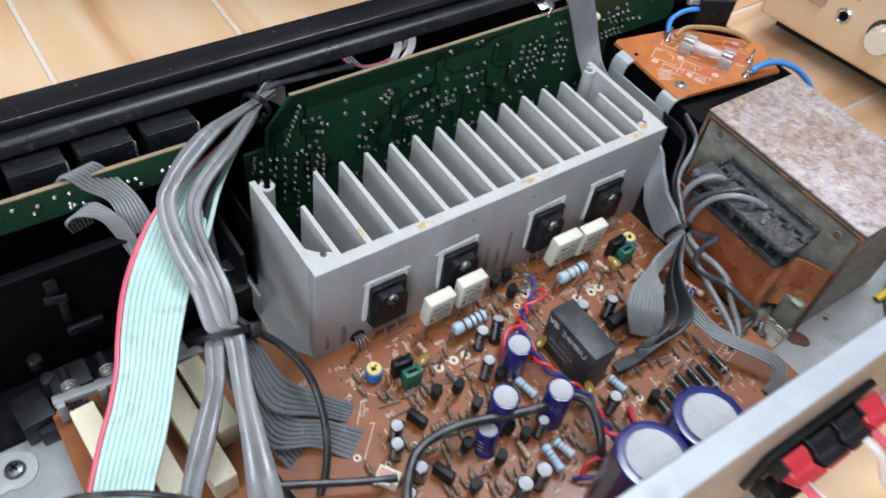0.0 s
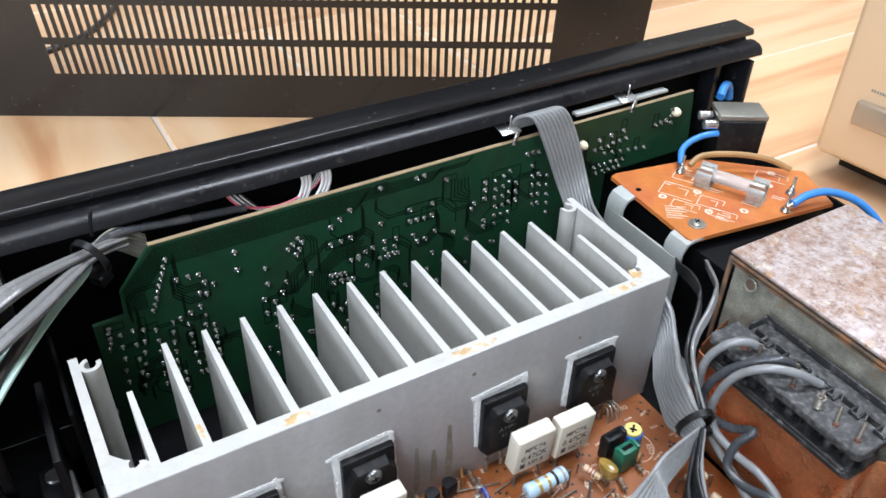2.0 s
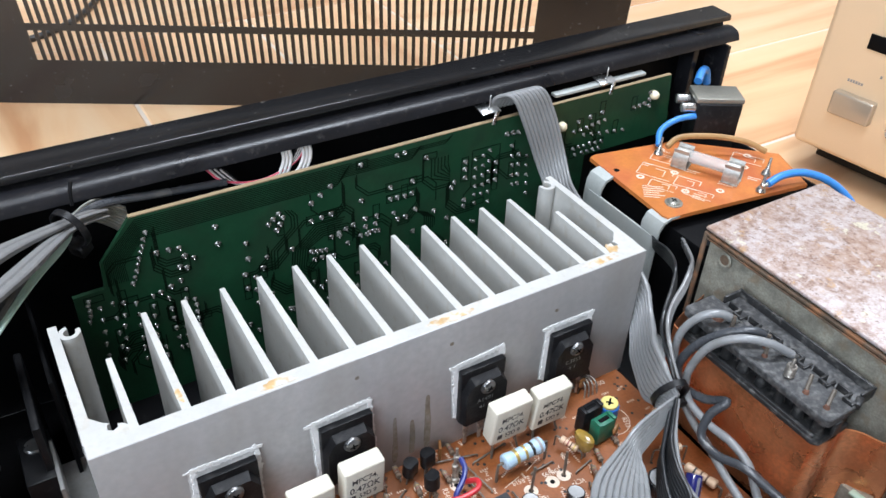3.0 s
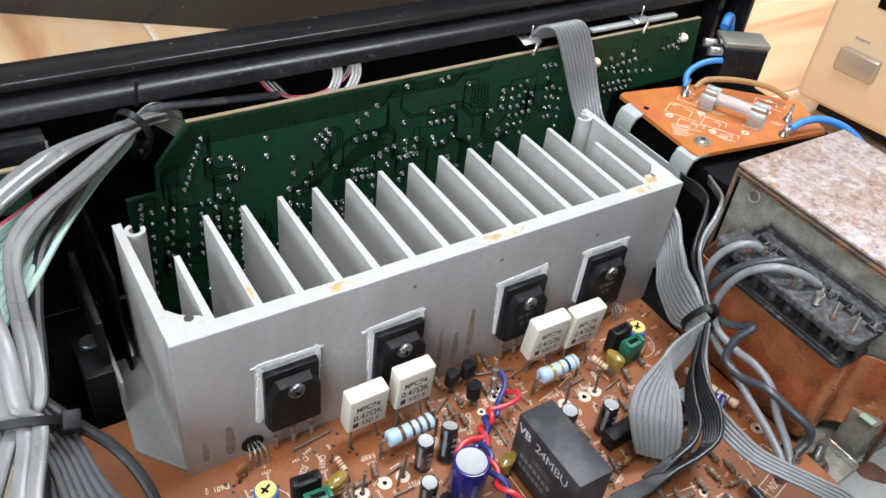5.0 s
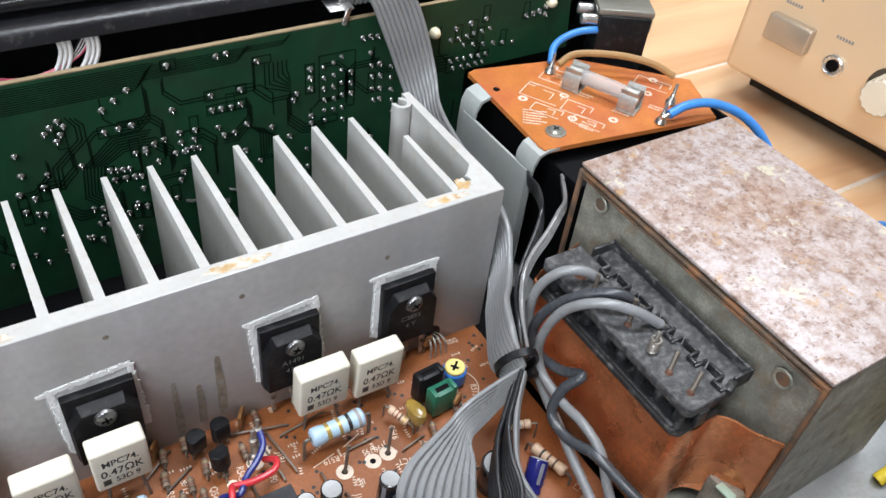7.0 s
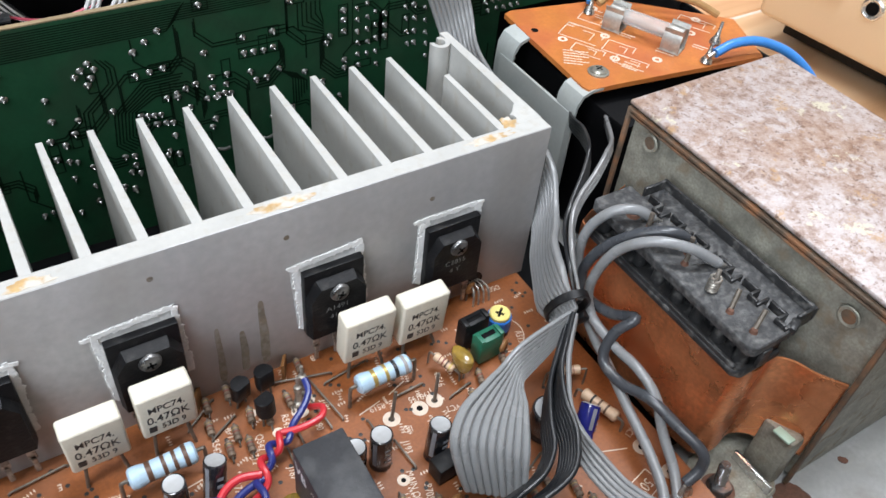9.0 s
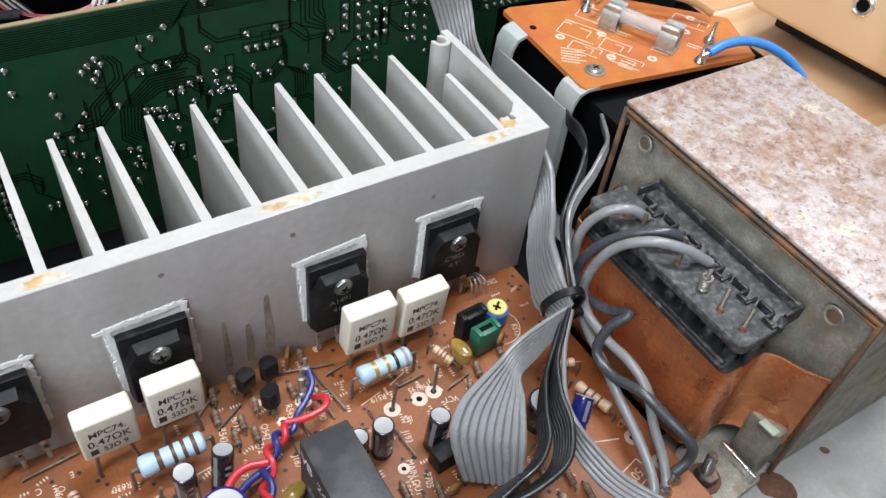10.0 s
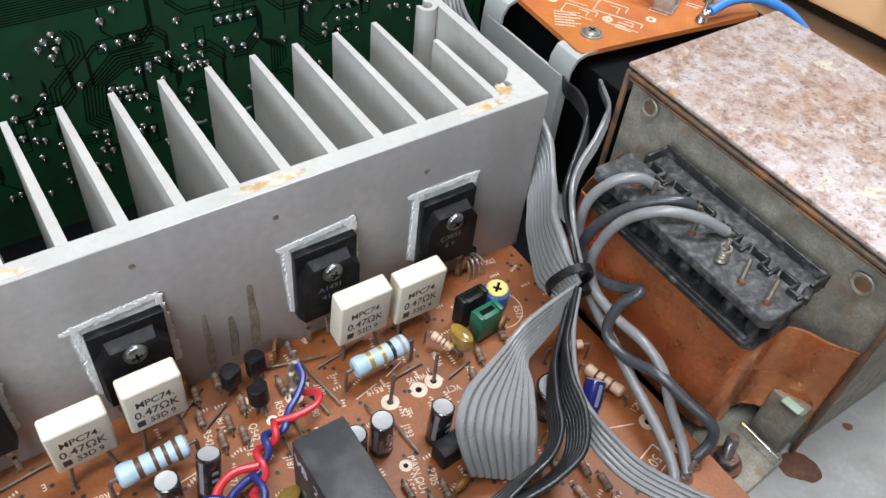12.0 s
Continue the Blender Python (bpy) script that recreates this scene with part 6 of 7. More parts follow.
# black connector bar on the board
t = thing("socket_strip", (121, -46.6, 0), "long black plastic socket strip", "connector", rot=(0, 0, 5))
bm = bmesh.new()
box(bm, (0, 0, 3.4), (21, 4.6, 5.6), 0.3)
part("case", bm, black_plastic, t)


def twisted_pair():
    base = [(84.0, -24.4, 6.6), (80.6, -26.2, 6.6), (77.4, -29, 6.6), (74.6, -33.6, 6.6), (72.2, -39, 8), (70.6, -45, 9.2), (70.4, -51, 9.6), (71.8, -57.5, 9.4), (74.6, -64, 9.4), (76.2, -70, 9.2), (75.4, -77, 9.0), (74.2, -84, 9.0), (75.0, -89.6, 8.2), (79, -92.5, 7.0), (84, -94.5, 6.0)]
    c = curve_points(base, 8)
    for nm, ph, mt, lb in (("red_wire", 0.0, ins_red, "red insulated wire twisted with a blue one"), ("blue_wire", math.pi, ins_blue, "dark blue insulated wire twisted with a red one")):
        pts = []
        for i, p in enumerate(c):
            lead_in = ([V((93.2, -17.5, 3.0)), V((95.0, -21.2, 6.6)), V((93.2, -23.9, 7.0)), V((88.0, -24.4, 7.0))] if ph == 0.0 else [V((94.2, -12.8, 8.0)), V((93.6, -16.4, 7.4)), V((90.6, -19.6, 6.8)), V((87.0, -22.2, 6.4))]) if i == 0 else []
            pts += lead_in
            tg = (c[min(i + 1, len(c) - 1)] - c[max(i - 1, 0)]).normalized()
            sd = tg.cross(V((0, 0, 1))).normalized()
            up = sd.cross(tg)
            a = ph + i * 0.42
            r = 1.25
            pts.append(p + sd * (r * math.cos(a)) + up * (r * 0.75 * math.sin(a)))
        t = thing(nm, pts[0], lb, "wire", "twisted pair")
        o = V(pts[0])
        bm = bmesh.new()
        tube(bm, [p - o for p in pts[:4] + pts[4::2]], 0.85, 9, 3)
        part("insulation", bm, mt, t)
    cable("red_wire", [(75.5, -31.5, 7.5), (70.5, -30.6, 8.0), (66.5, -32.0, 7.4), (64.0, -35.0, 6.0), (61.5, -37.5, 1.5)], 0.95, ins_red, "red insulated wire branching from the twisted pair", "wire", "twisted pair")
    cable("blue_wire", [(76, -32.2, 6.5), (71.5, -32.8, 6.0), (68, -34, 5.0), (66.5, -36, 2.0)], 0.9, ins_blue, "dark blue wire branching from the twisted pair", "wire", "twisted pair")
    for x, y in ((94.3, -11.2), (92.0, -13.8)):
        t = thing("solder_lug", (x, y, 0), "grey sleeved terminal post on the board", "terminal", "terminal posts")
        bm = bmesh.new()
        lathe(bm, [(1.3, 0), (1.3, 1.2), (0.9, 1.6), (0.8, 4.4), (1.05, 4.8), (1.05, 6.2), (0.5, 6.6), (0.45, 9.2)], (0, 0, 0), (0.05, 0.15, 1), 12)
        part("post", bm, tinned, t)
    cable("red_wire", [(58, -92, 1), (61, -90.5, 4.5), (66, -91.5, 5.5), (71, -95.5, 4), (73, -97.5, 1)], 0.95, ins_red, "short red wire on the board", "wire", "short wires")
    cable("red_wire", [(91, -83, 0.5), (90.2, -81.5, 4.5), (87.6, -85.5, 6), (86, -93, 5)], 0.95, ins_red, "short red wire on the board", "wire", "short wires")
    cable("blue_wire", [(54, -91.5, 1), (57, -94, 3.5), (62, -97, 4), (68, -101, 3.5)], 0.9, ins_blue, "short dark blue wire on the board", "wire", "short wires")


twisted_pair()
cable("black_cable", [(-46, -40.5, 12), (-31, -47.2, 10), (-18, -53.4, 8.4), (-8, -58.2, 8), (-2.0, -60.4, 7)], 1.45, ins_black, "black round cable lying over the board", "cable", "black cables")
cable("black_cable", [(-7.5, -76, 9), (-2.6, -67.2, 12.5), (5.2, -59.6, 14.5), (14, -57.2, 14.8), (27, -58.6, 15.2), (43, -63.8, 15.0), (57, -67.6, 15), (67, -69.0, 15), (71.6, -74, 14.6), (70.6, -81.5, 13), (67.6, -88.5, 9.5), (66.5, -92, 3)], 1.75, ins_black, "black round cable looping over the capacitors", "cable", "black cables")
t = thing("white_plug", (-3.4, -57.6, 0), "small cream two-pin plug on the board", "connector", rot=(0, 0, 35))
bm = bmesh.new()
box(bm, (0, 0, 3.2), (5.2, 8.5, 6.2), 0.4)
part("housing", bm, cream, t)
bm = bmesh.new()
box(bm, (0, 0.6, 6.2), (3.0, 6.0, 0.6), 0.1)
part("opening", bm, ins_pinkish, t)
for k in (-1, 1):
    cable("white_wire", [(-5.5, -60.0 + k, 6.6), (-7.5, -58.4 + k, 7.8), (-10, -57.6 + k * 0.6, 8.0)], 0.75, ins_white, "short white wire into the plug", "wire", "plug wires")

# ---- cables at the left ----
origin(-1.0, 0.0, -1.0)
lofted("pale_green_flat_cable", [(10.5, 70.5, 69.5), (4.9, 66.5, 66.5), (-17.5, 58.0, 61.0), (-36.0, 49.6, 56.0), (-48.6, 37.3, 53.0), (-57.5, 24.9, 51.0), (-64.8, 10.4, 49.0), (-69.3, 0.2, 47.0), (-75.7, -9.8, 44.0), (-80.7, -16.3, 42.0), (-89.6, -29.4, 38.0), (-99, -44, 33)],
       [(13.5, 68.5, 68.5), (10.8, 66.0, 66.0), (0.1, 58.9, 61.0), (-11.9, 47.7, 56.0), (-23.5, 32.2, 53.0), (-35.8, 18.1, 51.0), (-45.3, 4.1, 49.0), (-52.3, -7.4, 47.0), (-58.5, -17.8, 44.0), (-64.0, -26.3, 42.0), (-73.6, -39.1, 38.0), (-82, -53, 33)], 12, rib_green, "pale green flat cable with a red edge", "main cable bundle", stripe=ins_pink, thick=1.5)
lofted("grey_sheathed_cable", [(24, 79, 68), (13, 71.5, 71.6), (-14.2, 62.4, 71), (-32.1, 48.1, 68), (-37.4, 39.3, 65), (-39.1, 25.4, 60), (-38.8, 10.9, 55), (-39.6, -0.4, 49), (-35.5, -4.2, 46.0), (-39.7, -19.0, 43.0), (-43.4, -31.9, 38.0), (-49.6, -49.8, 30.0), (-55, -66, 18)],
       [(25, 77.6, 67), (15, 69.5, 71), (-4.3, 60.7, 71), (-24.6, 47.2, 68), (-30.9, 38.7, 65), (-31.8, 26.9, 60), (-30.9, 11.8, 55), (-31.4, -0.2, 49), (-29.0, -5.4, 46.0), (-34.1, -22.3, 43.0), (-36.9, -35.7, 38.0), (-40.5, -55.3, 30.0), (-45, -71, 18)], 2, rib_mid, "smoke grey flat sheathed cable, shiny", "main cable bundle", thick=2.4)
lofted("grey_sheathed_cable", [(24, 78.6, 66), (12.6, 70.5, 69.6), (-4.8, 58.0, 68.0), (-20.6, 48.5, 64), (-27.2, 41.0, 60), (-29.7, 28.7, 55.5), (-31.6, 10.7, 51), (-34.3, 1.2, 46.5), (-40.4, -1.3, 44.5), (-47.3, -16.2, 42.0), (-56.1, -25.4, 36.0), (-66.6, -38.6, 28.0), (-76, -52, 20)],
       [(25, 77.4, 65), (14.6, 68.8, 69), (0.4, 55.2, 68.0), (-15.5, 45.8, 64), (-23.6, 37.5, 60), (-25.6, 26.5, 55.5), (-25.8, 10.7, 51), (-28.4, 0.1, 46.5), (-34.2, -2.4, 44.5), (-42.3, -19.2, 42.0), (-52.1, -32.1, 36.0), (-61.2, -41.9, 28.0), (-70, -56, 20)], 2, rib_mid, "smoke grey flat sheathed cable, shiny", "main cable bundle", thick=2.4)
cable("black_cable", [(11, 70, 70), (2, 64, 66), (-9, 55, 60), (-19, 44, 55), (-24, 30, 50), (-27, 14, 45), (-30, 2, 42), (-33, -8, 36), (-36, -22, 24), (-37, -36, 12), (-34, -48, 2)], 1.7, ins_black, "black round cable in the tied bundle", "cable", "main cable bundle")
cable("black_cable", [(-29, 4, 44), (-24, -2, 40), (-17.5, -9, 35), (-13.5, -17, 29), (-12.5, -25, 22), (-15, -36, 14), (-20, -45, 7), (-25, -50, 2.5)], 1.45, ins_black, "black round cable curving down to the board", "cable", "main cable bundle")
lofted("dark_grey_flat_cable", [(-28, 3, 44), (-23.8, -3.3, 36.0), (-19.4, -12.6, 22.0), (-9.6, -17.1, 10.0), (3.8, -25.2, 0.5)], [(-34, 0, 44), (-31.5, -9.2, 36.0), (-29.2, -22.5, 22.0), (-14.3, -26.3, 10.0), (-3.1, -30.0, 0.5)], 6, rib_slate, "dark grey flat cable soldered in a row to the board", "main cable bundle")
lofted("dark_grey_flat_cable", [(-30, 2, 42), (-29.4, -8.2, 33.0), (-23.5, -22.4, 15.0), (-10.2, -27.9, 6.0), (0.9, -35.6, 0.5)], [(-35, -1, 42), (-36.1, -14.4, 33.0), (-34.2, -29.1, 12.0), (-19.7, -34.2, 5.0), (-9.6, -43.5, 0.5)], 7, rib_slate, "dark grey flat cable soldered in a row to the board", "main cable bundle")
flat("dark_grey_flat_cable", [(-33, 4, 40), (-33, -6, 32), (-32, -15, 22), (-29.5, -23, 12), (-27, -29, 6), (-25, -33, 1)],
     [(5, 2, 1), (6, 2, 1), (6, 3, 2), (6, 3, 2), (6, 3, 1), (6, 3, 0)], 6, 1.8, rib_slate, "dark grey flat cable running down to the board", "main cable bundle")
cable_tie((13.4, 70.4, 68.8), (0.75, 0.55, 0.25), 6.4, 5.2, "black nylon tie at the corner of the green board", 75)
cable("tie_tail", [(15.5, 71.5, 75.5), (15.8, 71.8, 79), (16.8, 72.4, 82.5)], 0.55, black_plastic, "cut tail of the black nylon tie", "cable tie", "cable ties", 6)
cable_tie((-34.6, -2.6, 44.6), (0.2, 0.88, 0.42), 8.4, 4.4, "black nylon tie round the thick cable bundle", 0, 10)
lofted("cream_flat_cable", [(30, 80.5, 65.5), (24, 80, 70.5), (19, 76.6, 72), (14, 71.8, 71.6)], [(30, 79.5, 54.5), (24, 79, 61), (18.5, 75.6, 67), (13.4, 70.8, 69.4)], 9, rib_cream, "dull cream flat cable behind the green board", "main cable bundle")
cable("grey_cable", [(62, 82, 64), (40, 81, 66.5), (24, 78.4, 69.4), (13, 72.0, 70.6)], 1.3, ins_slate, "grey round cable behind the green board", "cable", "main cable bundle")
lofted("grey_flat_cable", [(-62, 66, 66), (-59.3, 61.7, 72.0), (-54.4, 59.3, 66.0), (-48.3, 56.6, 60.0), (-47.9, 50.5, 54.0), (-48.0, 43.7, 46.0)], [(-50, 68, 66), (-47.7, 64.1, 72.0), (-43.1, 62.5, 66.0), (-38.8, 56.0, 60.0), (-37.0, 50.7, 54.0), (-36.1, 49.2, 46.0)], 8, rib_grey, "grey flat cable arching over the small green board", "grey flat cables")
lofted("grey_flat_cable", [(-62, 60, 48), (-63.7, 55.1, 58.0), (-59.6, 54.6, 60.0), (-53.4, 52.9, 57.0), (-50.0, 48.8, 50.0), (-47.7, 44.4, 42.0)], [(-54, 62, 48), (-54.3, 60.0, 58.0), (-51.0, 57.4, 60.0), (-46.5, 49.7, 57.0), (-44.2, 43.6, 50.0), (-42.7, 41.6, 42.0)], 7, rib_grey, "grey flat cable arching out below the small green board", "grey flat cables")
cable("thin_black_cable", [(-114, -14, 22), (-105.6, -22.8, 30), (-93.4, -29.5, 40), (-83.6, -36.8, 46), (-73.5, -43.6, 47), (-62.9, -50.7, 42), (-52.9, -60.1, 34), (-46, -70, 24)], 1.0, ins_black, "thin black cable crossing over the bundle", "cable", "black cables")

origin()


# ---- mechanism at the left ----
def left_switches():
    for k, (x, ln) in enumerate(((-82.4, 44), (-69, 46), (-54.6, 50), (-44.4, 33))):
        t = thing("push_switch", (x, 16, 0), "cream plastic push switch body on the board", "switch", "cream switches", rot=(0, 0, 3))
        bm = bmesh.new()
        box(bm, (0, -ln / 2, 6.0), (8.4, ln, 11.6), 0.5)
        part("body", bm, cream, t)
        bm = bmesh.new()
        box(bm, (0, 1.2, 6), (6.4, 3, 8), 0.3)
        part("end_cap", bm, black_plastic, t)
        bm = bmesh.new()
        pts = [(2.6 * math.cos(0.8 * j), 6 + 0.16 * j, 8 + 2.6 * math.sin(0.8 * j)) for j in range(48)]
        tube(bm, pts, 0.4, 6, 2)
        part("spring", bm, tinned, t, "coil spring")
        bm = bmesh.new()
        cyl(bm, (0, 2, 8), (0, 20, 8), 1.6, 12)
        part("plunger", bm, black_plastic, t)
    t = thing("switch_bracket", (-64, 20, 6), "grey die-cast switch bracket", "bracket")
    bm = bmesh.new()
    box(bm, (0, 0, 5), (52, 3.4, 3), 0.4, (0, 0, -5))
    for x in (-24, -10, 4, 20):
        box(bm, (x, 1, 1), (3, 5, 10), 0.4)
    part("casting", bm, cast_grey, t)
    t = thing("selector_housing", (-84, 34, -12), "black plastic selector mechanism", "mechanism")
    for nm, c, s, r in (("block", (2, -1, 10), (14, 11, 18), 0), ("block", (-13, -3, 7), (12, 14, 12), 6), ("block", (15, -5, 8), (9, 8, 14), -4), ("block", (-4, -9, 4), (20, 7, 9), 0),
                       ("arm", (8, 13.4, 51), (4.5, 1.6, 7), 0), ("arm", (8, 13.2, 44), (8, 1.8, 4), -12), ("arm", (9.4, 12.8, 37), (3.0, 2.2, 12), 0), ("arm", (14, 12, 26), (13, 2.4, 4.5), 0),
                       ("lever", (58, 16, 30), (3.4, 2.4, 22), 0), ("lever", (55, 15.4, 38), (9, 2.0, 4), 14), ("block", (50, 12, 16), (14, 9, 18), 10), ("block", (70, 10, 14), (9, 20, 22), 0)):
        bm = bmesh.new()
        box(bm, c, s, 0.7, (0, 0, r))
        part(nm, bm, black_plastic, t)
    for x, y, h in ((-6, 10, 22), (-4.5, 2, 19.4)):
        bm = bmesh.new()
        lathe(bm, [(2.6, 0), (2.7, 4), (2.2, 4.6), (0.001, 4.8)], (x, y, h - 4.6), (x, y, h), 18)
        part("button_cap", bm, black_plastic, t, "dull black round cap")
    bm = bmesh.new()
    box(bm, (72.5, 20, 22), (2.2, 34, 40), 0.5)
    part("side_plate", bm, black_plastic, t, "upright black side plate")
    bm = bmesh.new()
    cyl(bm, (70, 14, 14), (70, 14, 26), 3.0, 18, 0.4)
    part("cap", bm, screw_metal, t, "small round metal cap")
    # screw lug
    t = thing("earth_lug", (-109.4, 17.4, -12), "plated earth lug under a cross-head screw", "lug", rot=(0, 0, 10))
    bm = bmesh.new()
    lathe(bm, [(7.4, 0), (7.4, 0.9), (2.4, 1.0)], (0, 0, 0), (0, 0, 1), 28)
    box(bm, (-8, -1, 0.5), (12, 9, 0.9), 0.2)
    part("tab", bm, grey_bracket, t)
    bm = bmesh.new()
    lathe(bm, [(3.6, 0.9), (3.6, 1.6), (3.0, 2.8), (1.6, 3.3), (0.001, 3.4)], (0, 0, 0), (0, 0, 1), 20)
    s = part("screw", bm, screw_metal, t)
    bm = bmesh.new()
    for a in (20, 110):
        box(bm, (0, 0, 3.32), (3.4, 0.7, 0.3), 0, (0, 0, a))
    part("cross_slot", bm, inner_black, s)
    # small green board with dark switches behind it
    t = thing("small_front_board", (-80, 62, 44), "narrow green circuit board with a tan edge", "circuit board")
    flat_board("board", [(-76, 12), (62, 11), (62, 24), (-76, 24.6)], -0.8, 0.8, green_mask, t, turn(90, 0, 0))
    bm = bmesh.new()
    prism(bm, [(-76, 24.6), (62, 24), (62, 24.5), (-76, 25.1)], -0.8, 0.8, turn(90, 0, 0))
    part("raw_edge", bm, board_edge, t)
    rnd = random.Random(3)
    for k in range(26):
        bm = bmesh.new()
        x, z = rnd.uniform(-40, 55), rnd.uniform(13, 21)
        lathe(bm, [(0.9, 0), (0.7, 0.4), (0.3, 0.9)], (x, -0.8, z), (x, -2, z), 8)
        part("solder_dot", bm, solder, t)
    for k in range(5):
        x = -112 + 23 * k
        t = thing("panel_switch", (x, 75, 60), "black switch behind the front panel with a grey bar", "switch", "panel switches")
        bm = bmesh.new()
        box(bm, (0, 0, 2), (19, 11, 14), 0.6)
        part("body", bm, black_plastic, t)
        bm = bmesh.new()
        box(bm, (0, -3.5, 9.4), (18.5, 3.6, 1.8), 0.3)
        part("bar", bm, rib_dark, t, "grey bar")
        bm = bmesh.new()
        box(bm, (9.2, -6.2, 7), (0.6, 1.4, 7), 0.1)
        part("tag", bm, bright_metal, t, "bright solder tag")


left_switches()


solder_dull = material("dull_solder", (0.30, 0.30, 0.29), 0.25, 1.0, 0.3, 500, 1500, 0.1, (0.10, 0.10, 0.09), 0.6, 900, (0.45, 0.6))


# ---- green board: print side, solder, traces ----
def green_details():
    rnd = random.Random(21)
    bm = bmesh.new()
    spots = []

    def dot(x, z, r):
        spots.append((x, z, r))
    def rows(lines):
        for x0, z0, dx, dz, n in lines:
            for k in range(n):
                dot(x0 + dx * k + rnd.gauss(0, 0.12), z0 + dz * k + rnd.gauss(0, 0.12), rnd.uniform(0.68, 0.85) if n > 4 else rnd.uniform(0.9, 1.12))
    # rows of joints: by the cable corner, the middle, the connector block, and past the flat cable
    rows(((30.7, 59.9, -0.82, -2.17, 9), (32.8, 51.4, 3.5, -0.25, 3), (41, 47.3, 2.7, -1.8, 2), (38.7, 43.7, 2.4, -0.9, 2), (51.8, 55, 0.1, -7, 2), (10.3, 40.6, -0.27, -1.9, 5), (13, 37.1, -0.36, -4.9, 8), (16.9, 37.4, -0.2, -6, 5),
          (19.8, 36.3, -0.6, -4.7, 5), (23.6, 34.9, -0.15, -4.75, 6), (28.7, 35.7, -0.25, -4.1, 6), (38.4, 38.6, -3.4, -1.3, 3), (39.4, 34.3, -0.5, -3.85, 7), (41.7, 29.4, 0, -2.8, 11), (29.6, 13.5, -0.2, -3.9, 5), (33.5, 33, 0.2, -4.4, 6)))
    rows(((73.1, 53.4, -1.8, -1.75, 3), (74.6, 51.2, -1.2, -2.1, 3), (84.6, 46.7, 3.7, 0.25, 3), (84.8, 53.8, 3.65, 2.35, 3), (103.8, 63.6, 0, 0, 1), (117.7, 63.6, 3, 0.4, 2), (129.6, 59.9, 0, 0, 1), (61, 45.3, 0, 0, 1), (61.3, 38.8, -2, -5.8, 2),
          (67.4, 37.3, -1.7, -3.8, 2), (62.9, 30.3, -3, -3.6, 2), (76.7, 37.7, 0, 0, 1), (83.9, 33.8, 1.8, -0.3, 4), (84.9, 30.2, 2.8, -0.2, 3), (91.7, 37.9, 2.8, 0.7, 4), (94.5, 37.1, 3.1, -4, 2), (92.1, 29.6, -0.2, -4.6, 2), (77, 21.8, 2.7, -0.5, 2), (86.9, 17.2, 5.2, 0.5, 2)))
    rows(((104.8, 41.2, 0.3, -3.4, 3), (109.5, 41, -0.7, -3, 3), (116.3, 40, 1.5, -3.3, 2), (102.8, 34.7, 3.6, 0, 3), (115.1, 51.3, 9.1, 0.1, 2), (115.2, 46.4, 2.9, 0, 4), (103.8, 49.3, 0, 0, 1), (121.3, 36.8, 4, 2.4, 2), (133.6, 35.6, 5.7, -4.8, 2),
          (124.5, 29.5, 4.4, -5, 2), (146.5, 53.4, 0, -3.5, 3), (140.7, 43.6, 1.3, 2.3, 2), (146.7, 36.4, 0, -2.8, 2), (151, 53.2, 0.1, -3.9, 6), (154.5, 54.1, 0, -4.3, 5), (157, 55.5, 0.15, -4.6, 6), (160.4, 49.2, 0.1, -3.8, 3), (104.5, 27.2, -1.2, -2.8, 2)))
    rows(((164.4, 60.5, 2.6, -0.1, 3), (167.3, 54.8, 0.4, -4.4, 5), (171, 50, 0.2, -4.4, 4), (175, 48.6, 0.3, -4.4, 5), (198, 45.6, 2.9, 0, 6), (199.7, 42.6, 3, 0, 5), (197.4, 53.5, 3.1, 0.3, 6), (202.7, 50.8, 4.2, -0.6, 6), (199, 57.6, 6, 0.6, 3), (236, 62, 0.2, -3, 3), (228, 57, 3, 0.3, 3)))
    # sparser joints low down behind the fins
    for k in range(60):
        dot(rnd.uniform(50, 200), rnd.uniform(2, 26), rnd.uniform(0.7, 1.0))
    for x, z, r in spots:
        if not (6.5 < x < 248 and (z > 41.5 or x < 204) and z < 65):
            continue
        u = (0.5 - rnd.random()) * 0.8
        lathe(bm, [(r * 1.05, 0), (r * 0.95, 0.28), (r * 0.66, 0.62), (r * 0.34, 0.85), (0.16, 1.5)], (x, 0, z), (x + u, -2, z - 0.55), 10)
    for x, z in ((105.8, 16), (119.7, 16), (113, 9)):
        tube(bm, [(x - 1.6, -0.2, z), (x, -1.5, z + 0.2), (x + 1.6, -1.9, z + 0.9)], 0.5, 7, 3)
    bm.transform(Matrix.Translation((-130, -0.8, 0)))
    tagged(part("solder_dots", bm, solder_dull, gboard, "bright solder joints"), kind="stuff")
    # bus of parallel traces along the top and bending down, and short links between joints
    bm = bmesh.new()

    def trace(pts, w=0.5):
        w *= 0.95
        for (x0, z0), (x1, z1) in zip(pts, pts[1:]):
            d = math.hypot(x1 - x0, z1 - z0)
            box(bm, ((x0 + x1) / 2, -0.02, (z0 + z1) / 2), (d + w * 0.7, 0.12, w), 0, (0, -math.degrees(math.atan2(z1 - z0, x1 - x0)), 0))
    for k in range(12):
        z = 65.2 - 0.66 * k
        x1, x2 = 99.5 - 0.45 * k, 128.0 - 0.4 * k
        left = [(16.9 + 0.55 * k, 44), (17.3 + 0.5 * k, 53.4 - 0.3 * k), (28.6 + 0.1 * k, z), (x1, z)]
